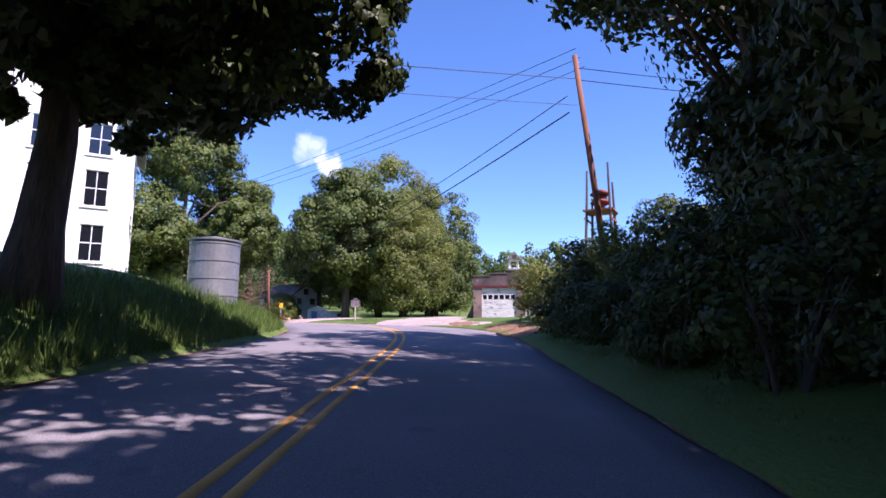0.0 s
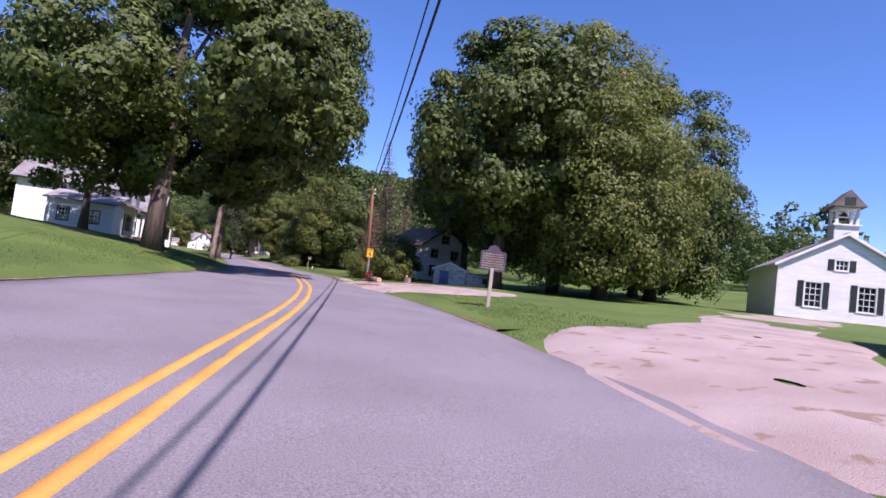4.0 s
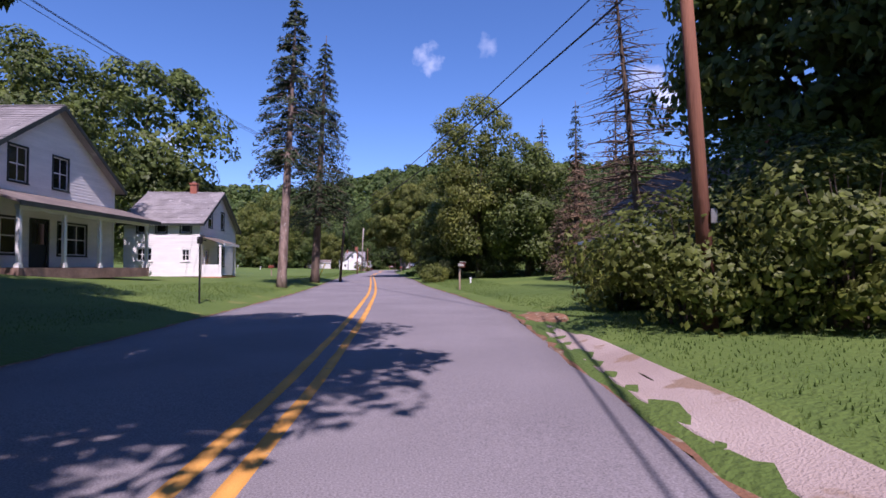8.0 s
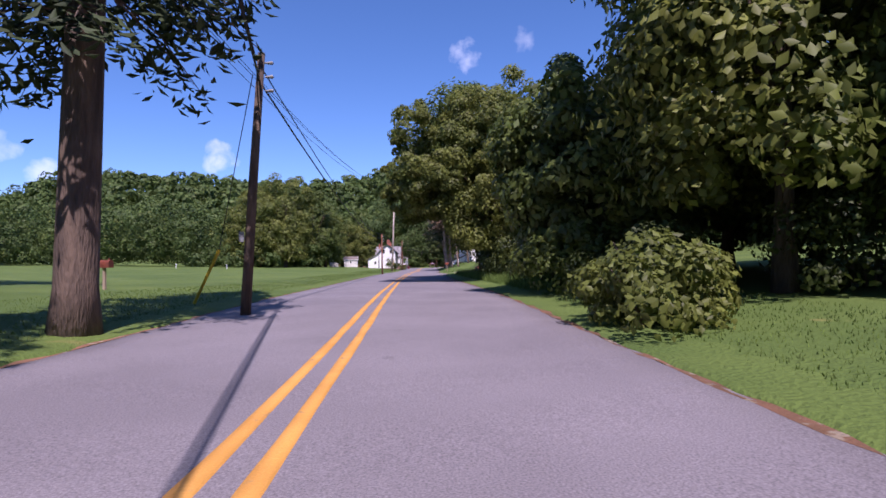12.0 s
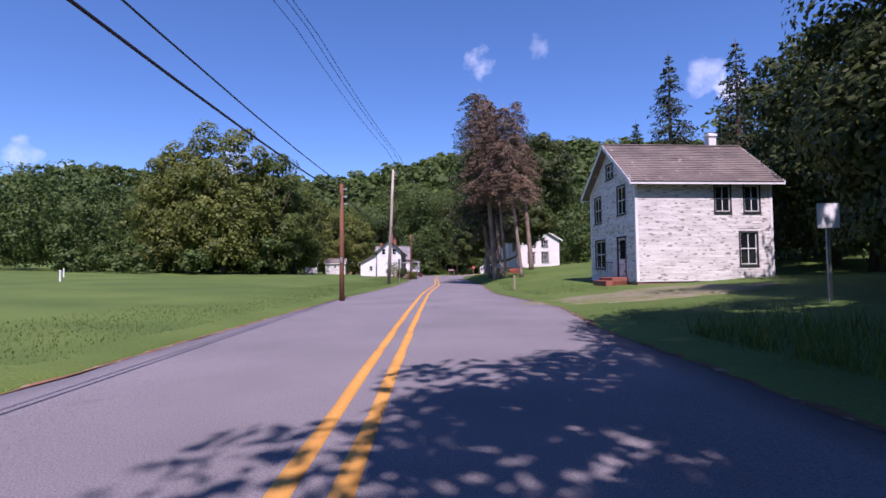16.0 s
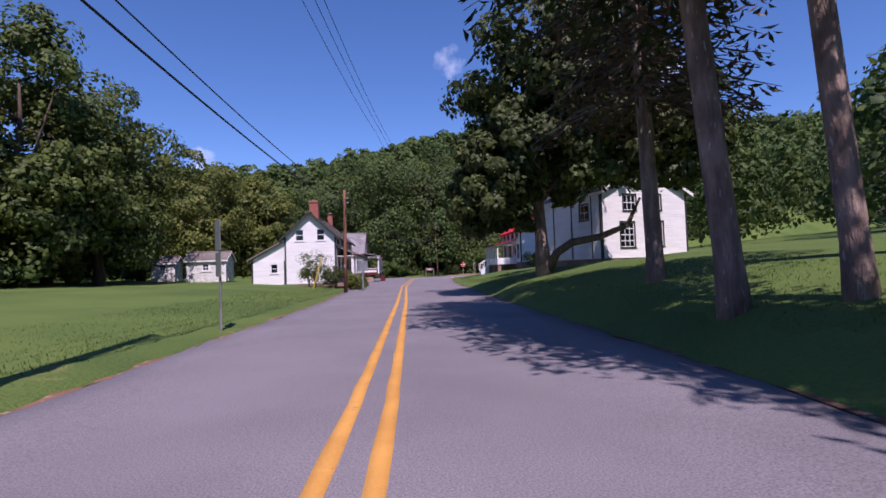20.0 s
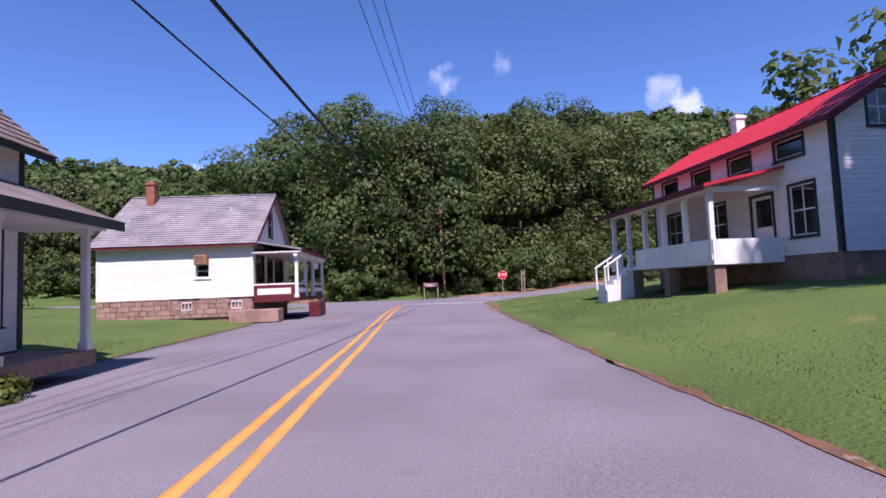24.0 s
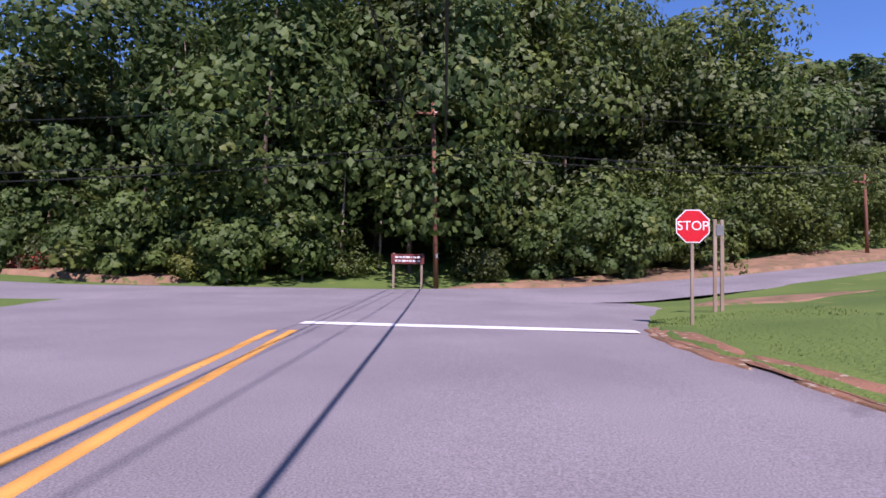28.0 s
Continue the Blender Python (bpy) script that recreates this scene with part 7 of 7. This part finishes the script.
for k, (x, y, h, m, lab) in enumerate(((17.5, 66, 15.5, M_NEEDLE, "dark green spruce among the trees"), (21.2, 66.5, 17.5, M_NEEDLE, "dark green spruce among the trees"), (24.8, 65, 17, M_DEAD, "thin greying spruce with sparse needles"), (26.5, 58, 9, M_DEAD, "thin greying spruce with sparse needles"))):
    conifer("spruce_tree", x, y, gz(x, y), h, 6.5, m, lab, 64 + k, 0.25, 0.06, 38, 8, 0.3, 0.34, 30 if m is M_NEEDLE else 12)
for k, (x, y, h, sp, m) in enumerate(((10.3, 63, 17, 8.5, M_LEAF_LIGHT), (14.5, 61, 12.5, 9, M_LEAF), (8.0, 69, 8, 7, M_LEAF), (13, 70, 9, 9, M_LEAF_DARK), (18, 72, 11, 10, M_LEAF), (10.5, 77, 5, 6, M_LEAF_DARK))):
    broad_tree("roadside_tree", x, y, gz(x, y), h, sp, 0.27, m, "leafy tree in the thicket along the road", 70 + k, 0.25, 0.12, 100, 190, group="thicket trees", low=-0.9)
for k, (x, y, w, d, h, m) in enumerate(((5.9, 60, 3, 4, 1.2, M_LEAF_LIGHT), (7.2, 63.5, 3.4, 4, 1.8, M_LEAF_DARK), (7.0, 68, 4, 5, 2.2, M_LEAF), (7.6, 75.5, 3.2, 5, 1.5, M_LEAF_LIGHT), (8.8, 81, 3.2, 5, 1.9, M_LEAF), (12, 62.5, 5, 4, 2.6, M_LEAF_DARK), (17, 60, 6, 4, 2.4, M_LEAF_DARK))):
    bush("roadside_bush", x, y, gz(x, y), w, d, h, 0.15, m, "leafy bush at the edge of the thicket", 80 + k, 30, 190, "thicket bushes")
# the trees that arch over the right lane
for k, (x, y, h, sp, ln, m) in enumerate(((9.5, 91, 13.5, 12, (-3.2, 0), M_LEAF), (8.7, 97.0, 13.5, 12, (-2.2, 0), M_LEAF_DARK), (10.5, 103.5, 13, 10, (-1.0, 0), M_LEAF_DARK), (15, 95, 15, 12, (0, 0), M_LEAF_DARK), (17, 104, 15, 12, (0, 0), M_LEAF_DARK), (15.5, 84, 8, 9, (0, 0), M_LEAF), (15, 113, 13, 9, (0, 0), M_LEAF_DARK), (22, 117, 15, 11, (0, 0), M_LEAF_DARK))):
    broad_tree("arching_tree", x, y, gz(x, y), h, sp, 0.24, m, "vine-hung tree arching over the road edge", 90 + k, 0.24, 0.36 if ln[0] else 0.1, 130, 220, lean=ln, group="arching trees", low=-0.95)
broad_tree("arching_tree", 8.6, 87.5, gz(8.6, 87.5), 13.5, 12, 0.2, M_LEAF_LIGHT, "vine-hung tree arching over the road edge", 89, 0.26, 0.2, 150, 210, group="arching trees", lobes=[(-5.4, -0.8, 8.2, 4.0, 4.2, 4.2, 0.6), (-1.6, -1.6, 7.6, 4.8, 4.2, 6.2, 0.8), (3.6, -1.8, 6.6, 5.0, 4.2, 6.2, 0.75), (-7.4, -0.4, 6.6, 2.4, 2.6, 2.8, 0.3)], clump_r=0.13, skirt=0.8, solid=1.35)
# light put into leaf colour: tall bushes pale as sunlit vines, low ones dark
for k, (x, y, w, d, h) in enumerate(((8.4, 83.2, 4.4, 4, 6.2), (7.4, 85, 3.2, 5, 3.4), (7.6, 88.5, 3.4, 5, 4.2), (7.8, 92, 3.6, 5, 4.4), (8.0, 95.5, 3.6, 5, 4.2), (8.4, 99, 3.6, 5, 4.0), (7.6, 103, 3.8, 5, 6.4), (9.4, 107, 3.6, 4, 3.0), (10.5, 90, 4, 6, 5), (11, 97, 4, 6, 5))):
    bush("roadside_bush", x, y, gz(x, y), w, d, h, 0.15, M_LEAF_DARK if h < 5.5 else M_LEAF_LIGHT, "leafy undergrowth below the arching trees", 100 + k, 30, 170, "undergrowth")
gold = thing("goldenrod", 8.0, 79.5, gz(8.0, 79.5), 0, "goldenrod in yellow flower at the verge", "flowers")
rng1 = np.random.default_rng(8)
p, n = crown_points((0, 0, 1.0), (0.9, 0.9, 0.5), 18, 60, rng1, 0.22)
v, f = leaf_cards(p, n, 0.07, rng1)
raw("flower_heads", v, f, M_FLOWER, gold)
p, n = crown_points((0, 0, 0.5), (1.0, 1.0, 0.5), 16, 90, rng1, 0.3)
v, f = leaf_cards(p, n, 0.12, rng1)
raw("stalk_clump", v, f, M_LEAF, gold)
# dark trees behind the peeling house
for k, (x, y, h, sp) in enumerate(((24, 128, 15, 10), (27, 135, 16, 11), (31, 142, 14, 10), (38, 150, 15, 11))):
    broad_tree("garden_tree", x, y, gz(x, y), h, sp, 0.34, M_LEAF_DARK, "tall dark tree behind the peeling house", 110 + k, 0.35, 0.08, 90, 150, group="trees behind the house")
for k, (x, y, h) in enumerate(((28, 172, 19), (33, 170, 16), (37, 162, 18), (22.5, 149, 20), (26, 144, 19))):
    conifer("spruce_tree", x, y, gz(x, y), h, 9.5, M_NEEDLE, "dark green spruce at the edge of the lawn", 115 + k + (30 if k > 3 else 0), 0.3, 0.04, 42, 9, 0.3, 0.42, 44)
# the brown spruces by the road
for k, (x, y, h, sp, m, r, bare, dense, ln) in enumerate(((6.2, 156.5, 20.5, 9.5, M_NEEDLE, 0.22, 0.30, 60, (-1.7, 0.2)), (7.3, 155.3, 19.0, 7.5, M_DEAD, 0.19, 0.40, 30, (-1.5, 0.0)), (6.2, 150.7, 18.5, 8.0, M_DEAD, 0.25, 0.42, 34, (-1.3, 0.6)), (7.0, 149.2, 17.0, 5.0, M_DEAD, 0.14, 0.45, 14, (-1.2, 0.3)), (10.6, 156.2, 18.5, 6.5, M_DEAD, 0.24, 0.42, 24, (-1.4, 0.3)), (8.0, 146.6, 15.5, 7.0, M_DEAD, 0.16, 0.45, 34, (-1.4, 0.2)), (7.4, 161.8, 18.5, 8.0, M_DEAD, 0.22, 0.26, 44, (-0.4, 0.2)))):
    conifer("brown_spruce", x, y, gz(x, y), h, sp, m, "tall browning spruce with bare lower trunk" if m is M_DEAD else "tall spruce with green top and bare trunk", 120 + k, r, bare, 40, 9, 0.45, 0.34, dense, lean=ln, bark=M_BARK_PALE, group="spruces by the road", top_round=1.0)
broad_tree("garden_tree", 7.9, 175.4, gz(7.9, 175.4), 17, 13, 0.22, M_LEAF_DARK, "spreading old tree with a low crooked limb by the barn", 130, 0.38, 0.3, 130, 230, lean=(-0.5, 0.3), bark=M_BARK_PALE, solid=2.6, lobes=[(1.2, -0.3, 10.0, 5.4, 5.4, 5.4, 0.8), (-2.4, -0.3, 4.8, 2.6, 2.8, 3.0, 0.35), (4.4, -1.8, 6.9, 4.2, 4, 3.4, 0.45), (-0.6, -0.8, 6.0, 3.8, 3.5, 3.4, 0.4)])
broad_tree("garden_tree", 14.0, 186.0, gz(14, 186), 13, 11, 0.28, M_LEAF, "tall tree between the barn and the farmhouse", 131, 0.3, 0.3, 90, 160)
broad_tree("garden_tree", 20.5, 199.5, gz(20.5, 199.5), 25, 13, 0.28, M_LEAF_DARK, "tall tree before the red-roofed farmhouse", 132, 0.3, 0.35, 90, 170)
limb = thing("crooked_limb", 7.9, 175.4, gz(7.9, 175.4), 0, "low crooked limb of the old tree", "limb")
bm = bmesh.new()
tube(bm, [(0.05, -0.1, 0.1), (0.5, -0.5, 1.1), (1.2, -0.9, 1.6), (2.4, -1.5, 1.8), (3.6, -2.0, 2.3), (4.2, -2.2, 3.6)], [0.26, 0.22, 0.2, 0.17, 0.13, 0.05], 9)
part("bough", bm, M_BARK, limb, smooth=True)
# left woods beyond the field
for k, (x, y, h, sp) in enumerate(((-31, 180, 23, 14), (-26, 187, 20, 12), (-37.5, 181, 20, 13), (-24, 193, 17, 11), (-43, 190, 17, 12), (-30, 196, 18, 12), (-22, 209, 15, 10), (-29, 210, 17, 11), (-17, 214, 13, 9))):
    broad_tree("woodland_tree", x, y, gz(x, y), h, sp, 0.36, M_LEAF if k % 2 else M_LEAF_LIGHT, "large leafy tree at the edge of the woods", 140 + k, 0.4, 0.06, 90, 150, group="trees at the edge of the woods", low=-0.9)
# bushes round the left house and the farmhouse
for k, (x, y, w, d, h, m) in enumerate(((-7.2, 193.5, 3.6, 3.0, 3.2, M_LEAF), (-5.6, 195.0, 2.2, 2.4, 2.2, M_LEAF_DARK), (-3.6, 193.5, 1.8, 1.8, 1.7, M_LEAF_LIGHT), (15.0, 208.5, 2.2, 2.2, 1.9, M_LEAF_DARK), (-19.2, 53.5, 1.4, 1.4, 1.3, M_LEAF_DARK), (-4.3, 205.0, 1.6, 2.0, 0.6, M_LEAF_LIGHT), (-4.6, 207.8, 1.4, 1.8, 0.6, M_LEAF_LIGHT), (18.5, 236, 2.4, 2.0, 1.3, M_LEAF_DARK), (22, 240, 3.0, 2.0, 1.4, M_LEAF))):
    bush("garden_bush", x, y, gz(x, y), w, d, h, 0.12, m, "rounded garden bush beside the house", 160 + k, 26, 150, "garden bushes")
# hill beyond the junction
hill_mid = scatter(44, -18, 40, 272, 310, 4.8, 5, lambda x, y: y > cross_y(x) + 14)
hill_side = scatter(46, -64, 92, 270, 306, 5.2, 25, lambda x, y: y > cross_y(x) + 13 and not -18 < x < 40)
forest("hillside_woods", hill_mid[::3], 0.55, 26, 290, M_WOODS, "dense green woods on the hillside beyond the junction", 201, (21, 27), 0.52)
forest("hillside_woods", hill_mid[1::3], 0.55, 26, 290, M_LEAF_DARK, "dark leafy trees among the hillside woods", 213, (20, 26), 0.52)
forest("hillside_woods", hill_mid[2::3], 0.55, 26, 290, M_LEAF, "leafy trees among the hillside woods", 214, (18, 25), 0.54)
forest("hillside_woods", hill_side[::2], 0.62, 22, 190, M_WOODS, "dense green woods beside the side road", 219, (12, 16), 0.85)
forest("hillside_woods", hill_side[1::2], 0.62, 22, 190, M_LEAF_DARK, "dark leafy trees beside the side road", 220, (11, 16), 0.85)
low_growth = scatter(95, -60, 92, 262, 306, 2.5, 15, lambda x, y: cross_y(x) + 8.5 < y < cross_y(x) + 15 and abs(x - 6) > 7)
forest("hill_undergrowth", low_growth, 0.42, 16, 90, M_WOODS, "undergrowth and saplings at the foot of the woods", 209, (3, 7), 1.0, False)
climb_growth = scatter(60, 26, 80, 264, 304, 2.6, 17, lambda x, y: cross_y(x) + 7.5 < y < cross_y(x) + 18)
forest("hill_undergrowth", climb_growth, 0.34, 22, 70, M_LEAF, "shrubs and saplings above the climbing road", 216, (4, 9), 0.9, False)
hill_far = scatter(170, -120, 130, 294, 345, 5.6, 6)
forest("hillside_woods", hill_far[::2], 1.2, 14, 50, M_WOODS, "dense green woods high on the hillside", 202, (12, 19), 0.8, False)
forest("hillside_woods", hill_far[1::2], 1.2, 14, 50, M_LEAF, "dense green woods high on the hillside", 215, (11, 18), 0.8, False)
for k, (x, y, w, d, h, m) in enumerate([(-30 + 5.2 * i + (i % 3), 270.5 + (i * 7 % 4), 4.5, 4, 2.0 + (i * 3 % 3) * 0.9, (M_LEAF, M_LEAF_LIGHT, M_LEAF_DARK)[i % 3]) for i in range(7)] + [(10.5 + 5.0 * i, 271.5 + i * 0.9, 4.5, 4, 2.2 + (i % 2) * 0.8, (M_LEAF_DARK, M_LEAF)[i % 2]) for i in range(5)]):
    bush("hill_bush", x, y, gz(x, y), w, d, h, 0.2, m, "wild shrub at the foot of the wooded hill", 210 + k, 34, 150, "shrubs below the hill")
for k, (x, y, w) in enumerate(((-24.0, 271.6, 3.4), (-18.5, 271.0, 2.8), (-28.5, 272.6, 3.0))):
    bush("dead_brush", x, y, gz(x, y), w, 2.2, 1.5, 0.16, M_RED_LEAF if k else M_LITTER, "rusty dead brush on the cut bank", 260 + k, 16, 60, "dead brush")
dead = thing("dead_tree", -15.0, 278.0, gz(-15, 278), 0, "bleached dead tree with bare forked branches", "tree")
bm = bmesh.new()
tube(bm, [(0, 0, -0.3), (0.8, 0, 6), (2.0, 0, 12), (2.6, 0, 16)], [0.28, 0.22, 0.15, 0.05], 8)
tube(bm, [(1.9, 0, 11.5), (0.2, 0, 13.0), (-1.2, 0, 13.2), (-2.2, 0, 14.6)], [0.12, 0.09, 0.06, 0.02], 6)
tube(bm, [(2.2, 0, 13), (3.2, 0.3, 15.5), (3.0, 0.4, 17)], [0.1, 0.06, 0.02], 6)
part("bare_trunk", bm, M_BARK_PALE, dead, smooth=True)
for x, y, h in ((0.8, 273.0, 8.5), (-3.5, 274.5, 6.5), (3.5, 275.5, 9)):
    s = thing("bare_sapling", x, y, gz(x, y), 0, "pale bare trunk standing before the woods", "tree", "bare trunks")
    bm = bmesh.new()
    tube(bm, [(0, 0, -0.2), (0.1, 0, h * 0.5), (0.25, 0, h)], [0.1, 0.08, 0.03], 7)
    part("bare_trunk", bm, M_POLE_PALE, s)
for x, y, h in ((-5.9, 269.5, 1.6), (-8.0, 270.2, 1.3), (-1.5, 270.5, 1.8)):
    s = thing("fence_post", x, y, gz(x, y), 0, "weathered white post in the grass", "post", "posts beyond the junction")
    part("stake", boxes((-0.07, 0.07, -0.07, 0.07, -0.2, h), bevel=0.015), M_POLE_PALE, s)
# far woods on both sides
left_edge = scatter(130, -125, -46, 60, 262, 6.2, 7, lambda x, y: x < -46 - 10 * math.sin(y * 0.05) and not (x > -86 and y < 178))
forest("valley_woods", left_edge, 0.6, 24, 56, M_WOODS, "dense green woods behind the open field", 203, (12, 17), 0.6, False)
wood_edge = scatter(150, -125, -21, 60, 262, 3.0, 16, lambda x, y: (x > -52 and y > 172 and x < -24 - 0.2 * abs(y - 185)) or (-92 < x < -84 and y < 178) or (-60 < x < -44 and y > 190))
forest("wood_edge_undergrowth", wood_edge, 0.45, 12, 46, M_WOODS, "undergrowth along the edge of the woods", 212, (3.0, 6.0), 1.1, False)
left_far = scatter(150, -330, -116, 60, 270, 10, 8)
forest("valley_woods", left_far, 1.6, 12, 26, M_WOODS, "distant wooded flats across the valley", 204, (11, 15), 0.75, False)
ridge_left = scatter(150, -420, -60, 330, 410, 11, 18)
forest("valley_woods", ridge_left, 1.5, 12, 30, M_WOODS, "distant woods below the ridge beyond the fields", 217, (12, 18), 0.8, False)
ridge_far = scatter(620, -560, 420, 400, 566, 11.5, 19)
forest("valley_woods", ridge_far, 3.2, 10, 26, M_WOODS, "distant wooded ridge closing the valley", 218, (12, 19), 1.45, False)
right_edge = scatter(120, 32, 110, 45, 262, 6.5, 9, lambda x, y: not (y < 150 and x < 36))
forest("valley_woods", right_edge, 0.8, 18, 40, M_WOODS, "dense green woods rising behind the houses", 205, (13, 19), 0.6, False)
right_far = scatter(90, 111, 260, 40, 400, 11, 10)
forest("valley_woods", right_far, 1.9, 11, 20, M_WOODS, "distant wooded hills", 206, (14, 19), 0.75, False)
start_woods = scatter(60, -110, 60, -130, -62, 6.5, 11, lambda x, y: abs(x - road_x(y)) > 12)
forest("valley_woods", start_woods, 0.9, 16, 34, M_WOODS, "woods along the road behind", 207, (12, 17), 0.6, False)
left_start = scatter(26, -80, -30, -20, 60, 7, 12, lambda x, y: x < -34)
forest("valley_woods", left_start, 0.7, 22, 44, M_WOODS, "woods behind the left houses", 208, (13, 18), 0.6, False)

# ---- grass ----
grass_blades("verge_grass", 60000, -56, 70, 0.05, 5.0, 0.05, 301, "mown green grass along the road", side=1)
grass_blades("verge_grass", 60000, 70, 248, 0.05, 5.0, 0.05, 302, "mown green grass along the road", side=1)
grass_blades("verge_grass", 60000, -56, 70, 0.05, 5.0, 0.05, 303, "mown green grass along the road", side=-1)
grass_blades("verge_grass", 60000, 70, 226, 0.05, 5.0, 0.05, 304, "mown green grass along the road", side=-1)
grass_blades("tall_weeds", 16000, -56, -32, 0.3, 4.5, 0.42, 305, "long weeds on the roadside bank", side=-1)
grass_blades("tall_weeds", 7000, 70, 110, 1.2, 3.5, 0.45, 306, "long weeds below the arching trees", side=1)
